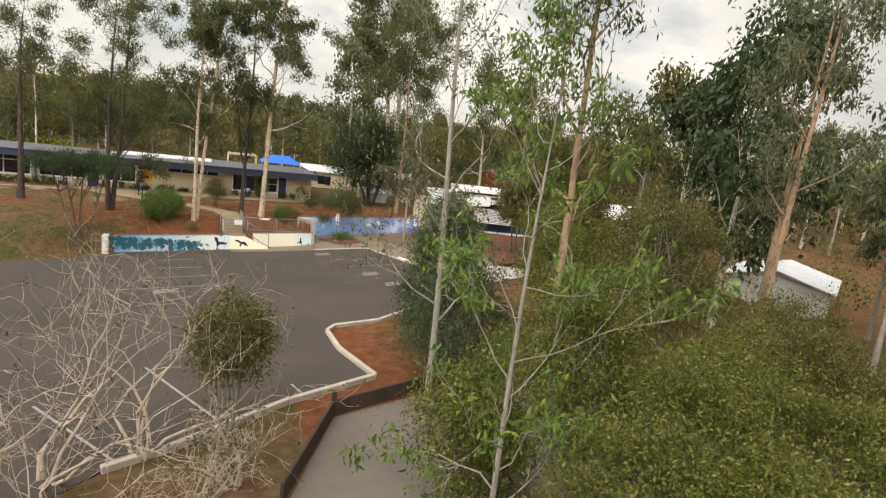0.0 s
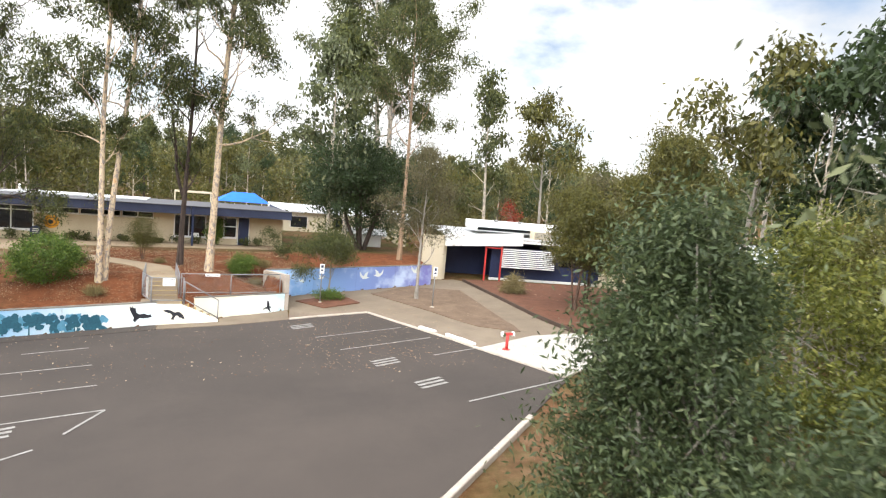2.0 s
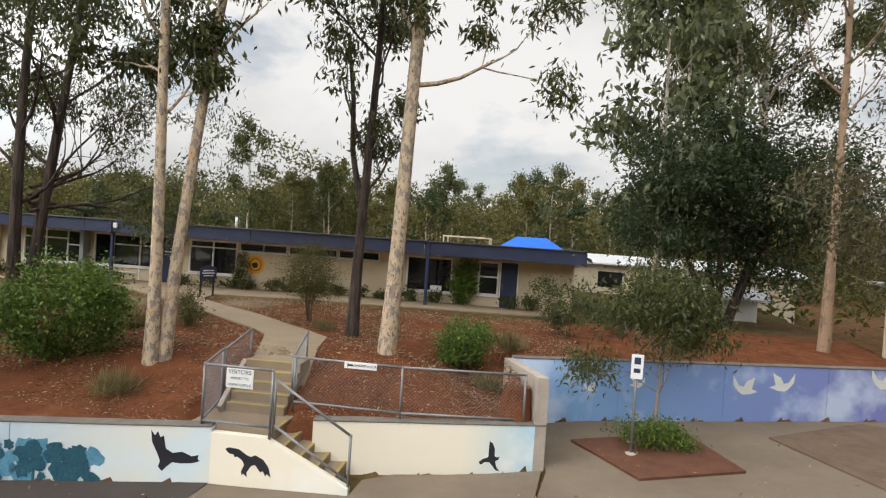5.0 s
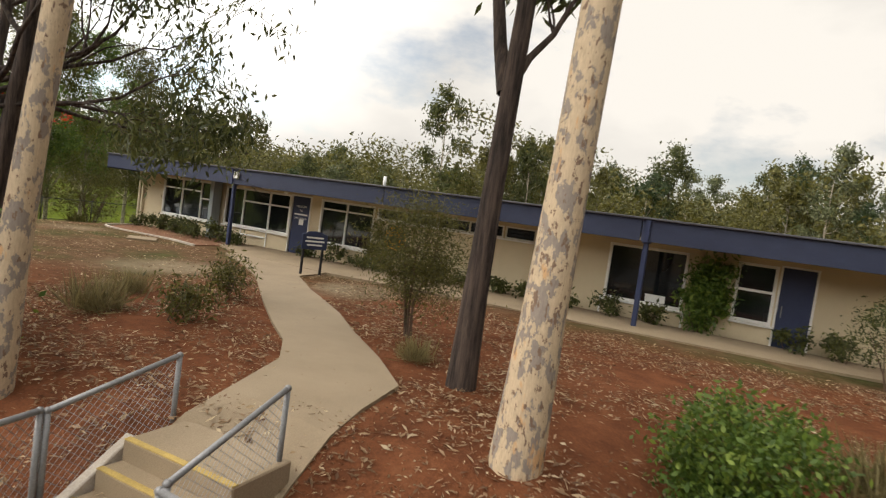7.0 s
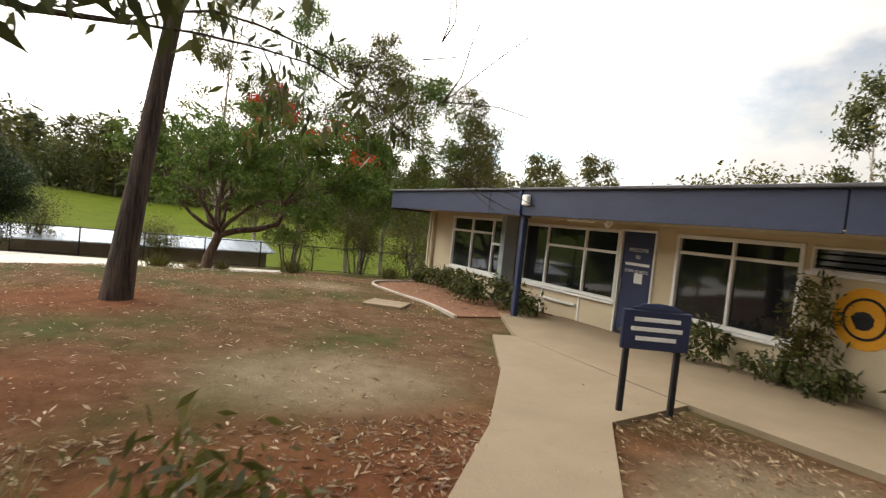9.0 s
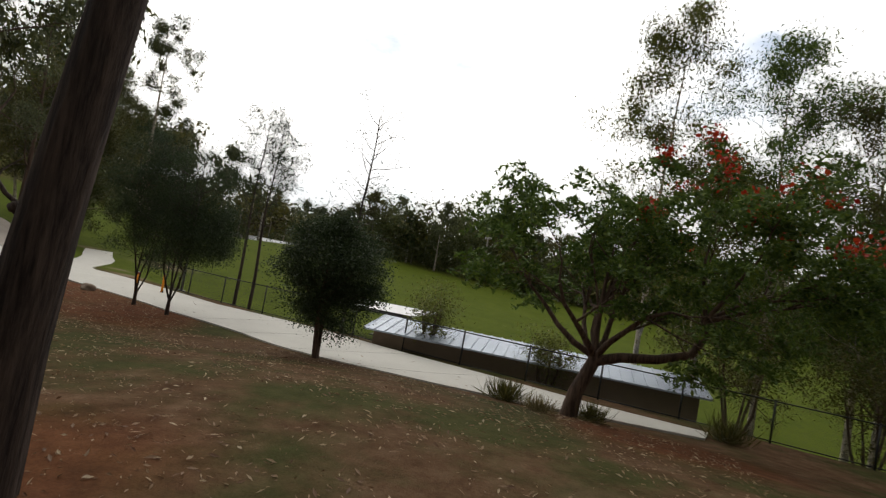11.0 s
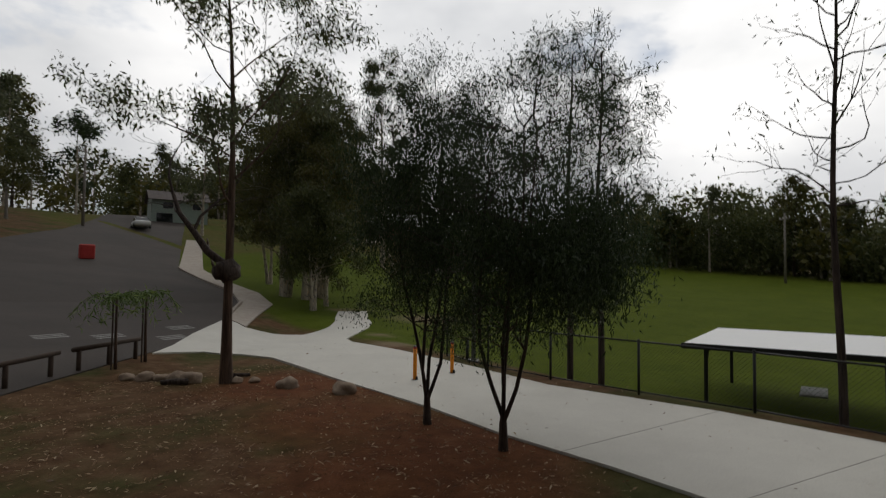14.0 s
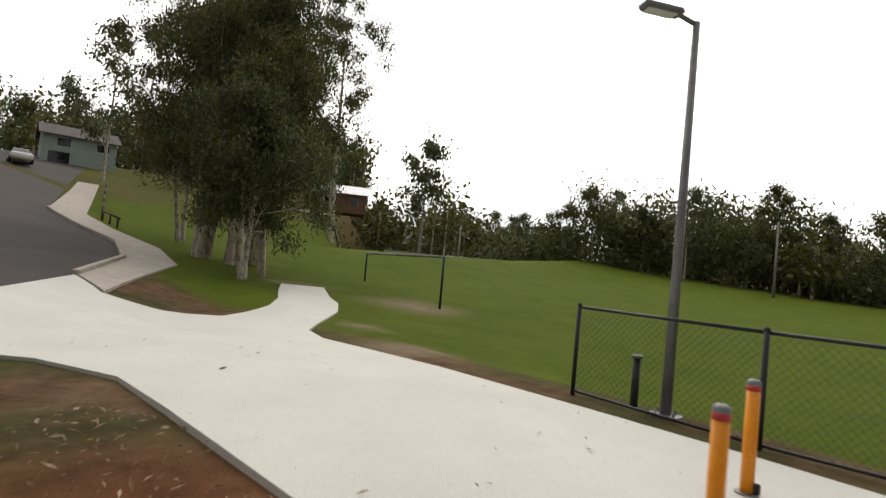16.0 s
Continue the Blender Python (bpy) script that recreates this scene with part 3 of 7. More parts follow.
for p in ((22.0, -19.3, -64), (22.5, -21.0, -72), (22.68, -21.85, -75)):
    wheel_stop(*p)

# ---- paths ----
paving("school_path", [(11.86, -12.95), (11.84, -12.6), (11.42, -10.25), (10.6, -9.45), (9.4, -8.45), (8.43, -7.56), (6.3, -5.9), (4.6, -4.4), (4.3, -2.95), (0.6, -2.75), (0.5, -3.2), (2.6, -4.4), (4.4, -5.7), (7.1, -8.1), (8.4, -9.2), (9.24, -9.85), (9.87, -10.57), (10.35, -11.8), (10.66, -13.0)],
       0.045, M_PATH, "tan concrete footpath from the steps to the office door", "path", 0.6)
paving("front_path", [(4.3, -2.93), (9.0, -2.9), (17.6, -2.0), (18.6, -1.2), (18.6, -0.15), (-1.4, -0.15), (-1.6, -1.7), (0.5, -2.75)], 0.05, M_PATH, "narrow tan concrete path along the school building", "path", 0.8)
paving("footpath", [(16.6, -15.42), (20.5, -15.1), (21.3, -17.3), (21.75, -19.0), (22.35, -21.3), (22.6, -22.6), (23.3, -25.4), (23.7, -27.2), (30.3, -24.2), (28.2, -21.7), (28.5, -17.7), (28.85, -13.6), (29.2, -8.0), (28.9, -7.3), (27.2, -7.3), (26.75, -8.7), (16.4, -10.5), (16.95, -13.4)],
       0.05, M_PATH_CAR, "brown concrete footpaths between the car park and the buildings", "path", 0.8)
paving("wall_footpath", [(16.59, -15.42), (16.85, -13.42), (14.1, -14.0), (13.6, -14.4), (13.56, -15.16), (11.05, -15.16), (11.05, -16.03), (13.8, -15.93)], 0.05, M_PATH_CAR, "narrow concrete footpath along the painted wall", "path", 0.8)
paving("asphalt_edge", [(4.30, -16.33), (11.00, -15.08), (11.05, -16.05), (4.30, -17.25)], 0.042, M_ASPHALT, "dark asphalt strip along the foot of the painted wall", "road", 0.5, 0.2)
M_BED = worn("red mulch", (0.075, 0.030, 0.017), (0.15, 0.066, 0.038), 0.95, 2.5, 45, 0.8)
paving("concrete_apron", [(22.75, -22.8), (23.4, -25.4), (23.75, -27.1), (30.2, -24.2), (28.2, -21.75), (26.0, -21.6)], 0.066, worn("pale grey concrete", (0.30, 0.28, 0.25), (0.44, 0.42, 0.38), 0.85, 1.2, 60, 0.15), "pale weathered concrete apron beside the car park", "apron", 0.7)
M_DRY = worn("dry earth", (0.085, 0.055, 0.036), (0.17, 0.118, 0.078), 0.95, 1.6, 45, 0.6)
paving("garden_bed", [(17.55, -11.75), (18.6, -13.72), (20.7, -13.0), (20.2, -10.9)], 0.10, M_BED, "small red mulch bed in the footpath", "garden bed", 0.5, 0.12)
paving("garden_bed", [(22.0, -10.8), (24.7, -9.3), (27.6, -11.0), (26.3, -19.6), (25.9, -20.8), (24.6, -19.3), (23.6, -15.5)], 0.09, M_DRY, "bare earth island between the footpaths", "garden bed", 0.7, 0.12)
paving("garden_bed", [(29.3, -8.0), (28.9, -13.6), (28.55, -17.7), (28.25, -21.6), (35.4, -19.9), (42.0, -15.0), (42.0, -11.4)], 0.16, M_BED, "red mulch garden bed in front of the hall", "garden bed", 0.8, 0.25)
for a, b in (((29.25, -8.0), (28.85, -13.6)), ((28.85, -13.6), (28.5, -17.7)), ((28.5, -17.7), (28.2, -21.65)), ((28.2, -21.65), (35.4, -19.95))):
    tagged(Geo().beam((*a, land(*a) + 0.12), (*b, land(*b) + 0.12), 0.1, 0.2, 0.015).ob("garden_edging", M_TIMBER, None), "dark timber edging of the garden bed", "edging", "", "structure")
PALE = [(-15.3, -32.9), (-16.9, -33.0), (-17.7, -32.1), (-18.0, -30.8), (-17.75, -29.4), (-17.5, -28.2), (-17.1, -26.3), (-16.8, -24.5), (-16.5, -22.8), (-15.95, -20.7), (-15.65, -18.7), (-15.3, -17.1), (-14.4, -14.8), (-13.65, -12.2), (-13.5, -9.8), (-14.2, -7.6), (-15.3, -6.0), (-16.4, -3.2),
        (-17.6, -3.0), (-17.8, -6.0), (-18.5, -9.5), (-19.0, -12.6), (-19.7, -15.7), (-20.2, -18.6), (-20.2, -22.4), (-20.6, -23.8), (-21.0, -25.1), (-21.5, -27.0), (-22.1, -29.5), (-22.35, -31.4), (-22.45, -32.4), (-23.0, -33.4), (-24.2, -34.4), (-26.6, -36.2), (-28.1, -37.7), (-29.0, -39.0), (-31.6, -42.1),
        (-29.4, -42.1), (-27.4, -39.8), (-26.2, -38.3), (-25.0, -37.2), (-22.6, -35.75), (-21.6, -36.4), (-20.8, -37.4), (-21.3, -39.9), (-18.0, -36.1), (-16.3, -33.9)]
shared = paving("shared_path", PALE, 0.05, M_PALE, "wide pale concrete shared path beside the playing field", "path", 0.8)
M_JOINT = worn("path joint", (0.25, 0.23, 0.2), (0.34, 0.32, 0.29), 0.95)
for a, b in (((-15.75, -19.5), (-20.2, -18.6)), ((-15.3, -17.1), (-19.7, -15.7)), ((-14.4, -14.8), (-19.0, -12.6)), ((-13.65, -12.2), (-18.5, -9.5))):
    g = Geo()
    for i in range(6):
        p, q = [(lerp(a[0], b[0], t), lerp(a[1], b[1], t)) for t in (i / 6, (i + 1) / 6)]
        g.beam((*p, land(*p) + 0.048), (*q, land(*q) + 0.048), 0.012, 0.012, 0.002)
    tagged(g.ob("path_joint", M_JOINT, None), "dark saw cut joint across the pale concrete path", "joint", "", "structure")
paving("roadside_path", [(-21.4, -40.1), (-20.9, -37.5), (-23.5, -40.9), (-27.2, -45.5), (-28.8, -49.8), (-29.2, -55.0), (-30.4, -61.0), (-38.6, -78.5), (-37.2, -79.2), (-28.6, -61.4), (-27.6, -55.2), (-27.2, -50.2), (-25.6, -46.3)],
       0.06, M_KERB, "concrete footpath that curves round the road", "path", 0.8)


# ---- retaining walls ----
def wall_run(name, a, b, top_a, top_b, mat, label, th=0.24, drop=0.5, cap=None):
    ax, ay = a
    bx, by = b
    ln = math.hypot(bx - ax, by - ay)
    mx, my = (ax + bx) / 2, (ay + by) / 2
    e = thing(name, (mx, my, slope(mx, my)), label, "wall", "", math.degrees(math.atan2(by - ay, bx - ax)))
    tagged(e, kind="structure")
    base = min(slope(ax, ay), slope(bx, by)) - drop - e.matrix_basis.translation.z
    za, zb = top_a - e.matrix_basis.translation.z, top_b - e.matrix_basis.translation.z
    n = max(1, round(ln / 3.0))
    for i in range(n):
        x0, x1 = -ln / 2 + ln * i / n, -ln / 2 + ln * (i + 1) / n - (0.012 if i < n - 1 else 0)
        t0, t1 = lerp(za, zb, i / n), lerp(za, zb, (i + 1) / n)
        g = Geo()
        g.add([(x0, 0, base), (x1, 0, base), (x1, th, base), (x0, th, base), (x0, 0, t0), (x1, 0, t1), (x1, th, t1), (x0, th, t0)],
              [(3, 2, 1, 0), (4, 5, 6, 7), (0, 1, 5, 4), (1, 2, 6, 5), (2, 3, 7, 6), (3, 0, 4, 7)])
        g.ob("wall_panel", mat, e, local=True)
    if cap:
        Geo().beam((-ln / 2, th / 2, za + 0.02), (ln / 2, th / 2, zb + 0.02), th + 0.03, 0.03, 0.008).ob("coping", cap, e, local=True)
    return e


LAND_Z = -0.80
w_mural = wall_run("wall_mural_west", WALL_W, WALL_1, -0.86, -0.72, M_MURAL_SKY, "retaining wall painted with a sky and dark blue trees", cap=M_CAP)
w_dawn = wall_run("wall_mural_dawn", (12.55, -14.2), WALL_2, -0.70, -0.62, M_MURAL_END, "retaining wall painted cream with a blue end", cap=M_CAP)
wall_run("wall_return", WALL_2, MURAL_A, 0.32, 0.08, M_KERB, "bare concrete return of the retaining wall", 0.22)
w_blue = wall_run("wall_mural_blue", MURAL_A, MURAL_B, 0.07, 0.32, M_MURAL_BLUE, "long retaining wall painted as a blue to violet sky with white birds", cap=M_CAP)
wall_run("wall_end_pillar", (4.0, -16.75), (4.0, -16.15), -0.78, -0.78, M_PAINT, "white end post of the painted retaining wall", 0.32)


# ---- flat painted birds on the walls ----
def painted(parent_wall, pts, along, up, size, mat, flip, name, label, thick=0.004):
    """A flat painted shape on a wall."""
    e = thing(name, tuple(parent_wall.matrix_basis @ Vector((along, -thick, up))), label, "painting", "", math.degrees(parent_wall.matrix_basis.to_euler().z))
    tagged(e, kind="structure")
    s = -size if flip else size
    Geo().add([(s * x, 0, size * y) for x, y in pts], [tuple(range(len(pts)))]).ob("painted_shape", mat, e, local=True)
    return e


EAGLE = [(-0.50, 0.62), (-0.40, 0.50), (-0.34, 0.60), (-0.28, 0.46), (-0.20, 0.50), (-0.14, 0.20), (0.02, 0.10), (0.24, 0.14), (0.46, 0.04), (0.62, 0.08), (0.60, -0.02), (0.66, -0.06), (0.50, -0.12), (0.22, -0.14), (0.02, -0.12), (-0.10, -0.22), (-0.20, -0.34), (-0.30, -0.24), (-0.26, -0.10), (-0.34, 0.10), (-0.46, 0.34)]
SOAR = [(-0.72, 0.30), (-0.60, 0.36), (-0.30, 0.34), (-0.06, 0.20), (0.06, 0.16), (0.20, 0.22), (0.44, 0.12), (0.60, -0.08), (0.68, -0.36), (0.56, -0.26), (0.52, -0.34), (0.44, -0.20), (0.36, -0.24), (0.20, -0.06), (0.08, -0.10), (-0.04, -0.30), (-0.02, -0.42), (-0.14, -0.34), (-0.18, -0.40), (-0.20, -0.28), (-0.12, -0.08), (-0.20, 0.04), (-0.34, 0.12), (-0.42, 0.10), (-0.46, 0.18), (-0.58, 0.18)]
DIVE = [(-0.08, 0.72), (0.04, 0.64), (0.14, 0.40), (0.14, 0.14), (0.24, 0.10), (0.34, 0.14), (0.30, 0.02), (0.18, -0.06), (0.22, -0.24), (0.36, -0.44), (0.20, -0.40), (0.06, -0.22), (-0.06, -0.10), (-0.22, -0.10), (-0.40, -0.22), (-0.46, -0.10), (-0.30, 0.02), (-0.10, 0.10), (-0.10, 0.40)]
DOVE = [(-0.55, -0.05), (-0.30, 0.05), (-0.42, 0.50), (-0.10, 0.34), (0.02, 0.12), (0.20, 0.16), (0.44, 0.52), (0.42, 0.18), (0.24, -0.06), (0.06, -0.18), (-0.22, -0.16)]
M_BIRDDARK = worn("dark bird paint", (0.012, 0.014, 0.022), (0.03, 0.03, 0.035), 0.6, 4, 60, 0.02)
M_BIRDWHITE = worn("white bird paint", (0.62, 0.68, 0.62), (0.78, 0.78, 0.74), 0.6, 4, 60, 0.02)
M_TREEPAINT = worn("teal tree paint", (0.012, 0.05, 0.085), (0.03, 0.12, 0.16), 0.6, 2.5, 20, 0.02)
painted(w_mural, EAGLE, 2.75, 0.56, 0.75, M_BIRDDARK, False, "painted_eagle", "dark eagle painted on the pale sky wall")
for al, up, fl, sz in ((-2.2, 0.8, False, 0.4), (0.5, 0.82, True, 0.66), (1.5, 0.95, False, 0.66), (4.1, 1.15, True, 0.72), (-3.4, 0.65, True, 0.36)):
    painted(w_blue, DOVE, al, up, sz, M_BIRDWHITE, fl, "painted_bird", "white bird painted on the blue wall")
rp = np.random.default_rng(9)
M_TREEMIST = worn("misty blue tree paint", (0.05, 0.17, 0.27), (0.13, 0.33, 0.45), 0.6, 5, 30, 0.02)
for k in range(7):
    al = -3.45 + 0.76 * k + 0.14 * rp.random()
    big = 1.0 if k < 6 else 0.8
    e = thing("painted_tree", tuple(w_mural.matrix_basis @ Vector((al, -0.004, 0.56 - 0.04 * k))), "mottled dark blue tree with a thin trunk painted on the sky wall", "painting", "painted trees", math.degrees(w_mural.matrix_basis.to_euler().z))
    tagged(e, kind="structure")
    for name, mat, count, spread, size, lift in (("painted_mist", M_TREEMIST, 7, 0.24, 0.17, 0.0), ("painted_crown", M_TREEPAINT, 18, 0.23, 0.115, 0.006)):
        g = Geo()
        for q in range(count):
            cx, cz, rr = spread * rp.normal(), spread * 0.85 * rp.normal() + 0.1, size * (0.6 + 0.8 * rp.random())
            n = 13
            ring = [rr * (0.7 + 0.6 * rp.random()) for _ in range(n)]
            g.add([(big * max(-0.36, min(0.36, cx)) + ring[j] * math.cos(6.283 * j / n), -lift - 0.0005 * q, max(-0.3, min(0.26, cz)) + ring[j] * math.sin(6.283 * j / n)) for j in range(n)], [tuple(range(n))])
        if count > 7:
            g.add([(-0.03, -lift, -0.45), (0.03, -lift, -0.45), (0.02, -lift, 0.05), (-0.01, -lift, 0.05)], [(0, 1, 2, 3)])
        g.ob(name, mat, e, local=True)


# ---- steps and railings ----
def stairs():
    e = thing("lower_steps", (12.6, -14.6, slope(12.6, -14.6)), "concrete steps with yellow edges beside the painted wall", "steps")
    tagged(e, kind="structure")
    side = Geo()
    x0, x1, y0 = 11.0, 13.52, -15.05
    zg = slope(13.5, -15)
    zb = zg - 0.5
    side.add([(x0, y0, zb), (x1, y0, zb), (x1, y0, zg + 0.12), (11.98, y0, LAND_Z), (x0, y0, LAND_Z), (x0, y0 + 0.14, zb), (x1, y0 + 0.14, zb), (x1, y0 + 0.14, zg + 0.12), (11.98, y0 + 0.14, LAND_Z), (x0, y0 + 0.14, LAND_Z)],
             [(0, 1, 2, 3, 4), (9, 8, 7, 6, 5), (1, 6, 7, 2), (2, 7, 8, 3), (3, 8, 9, 4), (4, 9, 5, 0)])
    side.ob("side_wall", M_MURAL_END, e, "painted side of the steps")
    Geo().box((11.17, -14.19, LAND_Z - 0.25), (1.66, 1.44, 0.5), 0.015).ob("landing", M_PATH, e)
    for i in range(4):
        z = LAND_Z - 0.16 * (i + 1)
        x = 12.0 + 0.3 * i
        Geo().box((x + 0.15, -14.48, z - 0.3), (0.31, 0.86, 0.6), 0.012).ob("step", M_PATH, e)
        Geo().box((x + 0.275, -14.48, z + 0.003), (0.055, 0.84, 0.012), 0.004).ob("step_edge", M_YELLOW, e)
    Geo().box((11.97, -14.48, LAND_Z + 0.003), (0.05, 0.84, 0.012), 0.004).ob("step_edge", M_YELLOW, e)
    u = thing("upper_steps", (11.22, -13.82, LAND_Z), "concrete steps with yellow edges up to the school path", "steps", "", 2)
    tagged(u, kind="structure")
    for i in range(5):
        z = 0.17 * (i + 1)
        y = 0.21 * i - 0.02
        Geo().box((0, y + 0.3, z - 0.2), (1.2 - 0.002 * i, 0.62, 0.4), 0.012).ob("step", M_PATH, u, local=True)
        Geo().box((0, y + 0.02, z + 0.003), (1.18, 0.06, 0.012), 0.004).ob("step_edge", M_YELLOW, u, local=True)
    Geo().beam((-0.66, -0.1, 0.0), (-0.66, 1.0, 0.72), 0.1, 0.3, 0.01).ob("cheek", M_KERB, u, local=True)


stairs()
side_e = thing("painted_eagle", (11.72, -15.056, -1.25), "dark eagle painted on the side of the steps", "painting")
tagged(side_e, kind="structure")
Geo().add([(0.62 * x, 0, 0.62 * y) for x, y in SOAR], [tuple(range(len(SOAR)))]).ob("painted_shape", M_BIRDDARK, side_e, local=True)
painted(w_dawn, DIVE, 1.18, 0.34, 0.5, M_BIRDDARK, False, "painted_eagle", "dark eagle painted on the cream wall")


def rail(name, tops, height, label, r=0.024, mesh=True, feet=None):
    """Galvanised pipe railing through the given tops: posts, two rails and a wire panel between posts."""
    e = thing(name, (tops[0][0], tops[0][1], tops[0][2] - height), label, "railing", "railings")
    for p in tops:
        Geo().tube([(p[0], p[1], p[2] - height - 0.1), p], r, 10).ob("post", M_STEEL, e, smooth=True)
        Geo().ball(p, r * 1.3, n=8).ob("post_cap", M_STEEL, e, smooth=True)
    for a, b in zip(tops, tops[1:]):
        Geo().tube([a, b], r, 10).ob("top_rail", M_STEEL, e, smooth=True)
        la, lb = (a[0], a[1], a[2] - height + 0.1), (b[0], b[1], b[2] - height + 0.1)
        Geo().tube([la, lb], r, 8).ob("bottom_rail", M_STEEL, e, smooth=True)
        if mesh:
            wire_panel(a, b, height - 0.12, 0.075, 0.0022, M_STEEL, e)
    return e


def wire_panel(a, b, drop, gap, r, mat, parent):
    """Diamond mesh between two posts, as thin crossed wires."""
    a, b = Vector(a), Vector(b)
    ln = (b - a).length
    g = Geo()
    n = int((ln + drop) / gap)
    for sgn in (1, -1):
        for i in range(n):
            s0 = i * gap - (drop if sgn > 0 else 0)
            s1 = s0 + drop if sgn > 0 else s0 - drop
            p, q = (s0, 0.0), (s1, drop)
            lo, hi = 0.0, 1.0
            for lim, up in ((0.0, False), (ln, True)):
                d = q[0] - p[0]
                t = (lim - p[0]) / d
                if (d > 0) != up:
                    lo = max(lo, t)
                else:
                    hi = min(hi, t)
            if hi - lo < 0.02:
                continue
            ends = []
            for t in (lo, hi):
                s, z = lerp(p[0], q[0], t), lerp(p[1], q[1], t)
                c = a + (b - a) * (s / ln)
                ends.append((c.x, c.y, c.z - z - 0.01))
            g.tube(ends, r, 3, False)
    return g.ob("wire_mesh", mat, parent)


R1 = 0.38
rail("railing", [(10.36, -13.55, 0.34), (10.78, -15.0, R1), (12.05, -15.0, R1)], 1.1, "grey galvanised railing with wire mesh round the landing")
rail("railing", [(10.37, -13.5, 0.33), (10.42, -12.45, 0.60)], 0.86, "grey galvanised handrail beside the upper steps")
rail("railing", [(11.86, -13.6, 0.33), (11.7, -12.45, 0.64)], 0.84, "grey galvanised handrail beside the upper steps")
rail("railing", [(11.95, -13.72, 0.36), (14.1, -13.74, 0.36), (16.45, -13.22, 0.32)], 0.98, "grey galvanised fence with wire mesh on the wall")
rail("railing", [(12.1, -14.97, 0.22), (13.5, -14.97, -0.62)], 0.9, "grey galvanised handrail down the lower steps", mesh=False)


# ---- lettering ----
def lettering(text, centre, height, normal_deg, mat, parent, tilt=0.0, space=1.0):
    """Raised letters on an upright board that faces normal_deg (0: towards -y), one mesh a word."""
    m = Matrix.Translation(centre) @ Matrix.Rotation(radians(normal_deg), 4, "Z") @ Matrix.Rotation(radians(tilt), 4, "Y") @ Matrix.Rotation(radians(90), 4, "X")
    root = parent
    while root.parent is not None:
        root = root.parent
    words = []
    for word in text.split():
        cu = bpy.data.curves.new("lettering", "FONT")
        cu.body, cu.size, cu.align_x, cu.align_y, cu.extrude = word, height * 1.4, "LEFT", "CENTER", 0.001
        cu.space_character = space
        tmp = new("lettering", cu)
        dg = bpy.context.evaluated_depsgraph_get()
        me = bpy.data.meshes.new_from_object(tmp.evaluated_get(dg))
        bpy.data.objects.remove(tmp)
        words.append((me, max(v.co.x for v in me.vertices)))
    gap = height * 0.5
    x = -(sum(w for _, w in words) + gap * (len(words) - 1)) / 2
    for me, w in words:
        me.transform(root.matrix_basis.inverted() @ m @ Matrix.Translation((x, 0, 0)))
        x += w + gap
        me.materials.clear()
        me.materials.append(mat)
        new("lettering", me).parent = parent


def sign_board(name, c, w, h, lines, label, deg=0.0, sizes=None, board=M_SIGNW, ink=M_INK, arrow=False):
    e = thing(name, c, label, "sign", "", 0)
    g = Geo().box(c, (w, 0.015, h), 0.004, deg)
    g.ob("board", board, e)
    n = len(lines)
    off = Vector((math.sin(radians(deg)), -math.cos(radians(deg)), 0)) * 0.011
    for i, text in enumerate(lines):
        z = c[2] + h / 2 - h * (i + 0.5) / n
        lettering(text, (c[0] + off.x + (0.12 * w if arrow else 0) * math.cos(radians(deg)), c[1] + off.y, z), (sizes or [h / n * 0.6] * n)[i], deg, ink, e)
    if arrow:
        x = c[0] - w * 0.38
        Geo().add([(x - 0.07, c[1] - 0.012, c[2]), (x, c[1] - 0.012, c[2] - 0.05), (x, c[1] - 0.012, c[2] - 0.018), (x + 0.09, c[1] - 0.012, c[2] - 0.018), (x + 0.09, c[1] - 0.012, c[2] + 0.018), (x, c[1] - 0.012, c[2] + 0.018), (x, c[1] - 0.012, c[2] + 0.05)],
                  [(0, 1, 2, 3, 4, 5, 6)]).ob("arrow", ink, e)
    return e


sign_board("visitor_sign", (11.46, -15.035, R1 - 0.19), 0.5, 0.34, ["VISITORS", "REPORT TO", "ADMIN OFFICE"], "white visitor sign with black letters on the landing railing", 0, [0.075, 0.045, 0.045])
sign_board("direction_sign", (13.28, -13.785, R1 - 0.06), 0.64, 0.13, ["ADMINISTRATION"], "white direction sign with a black arrow on the wall fence", 1, [0.044], arrow=True)


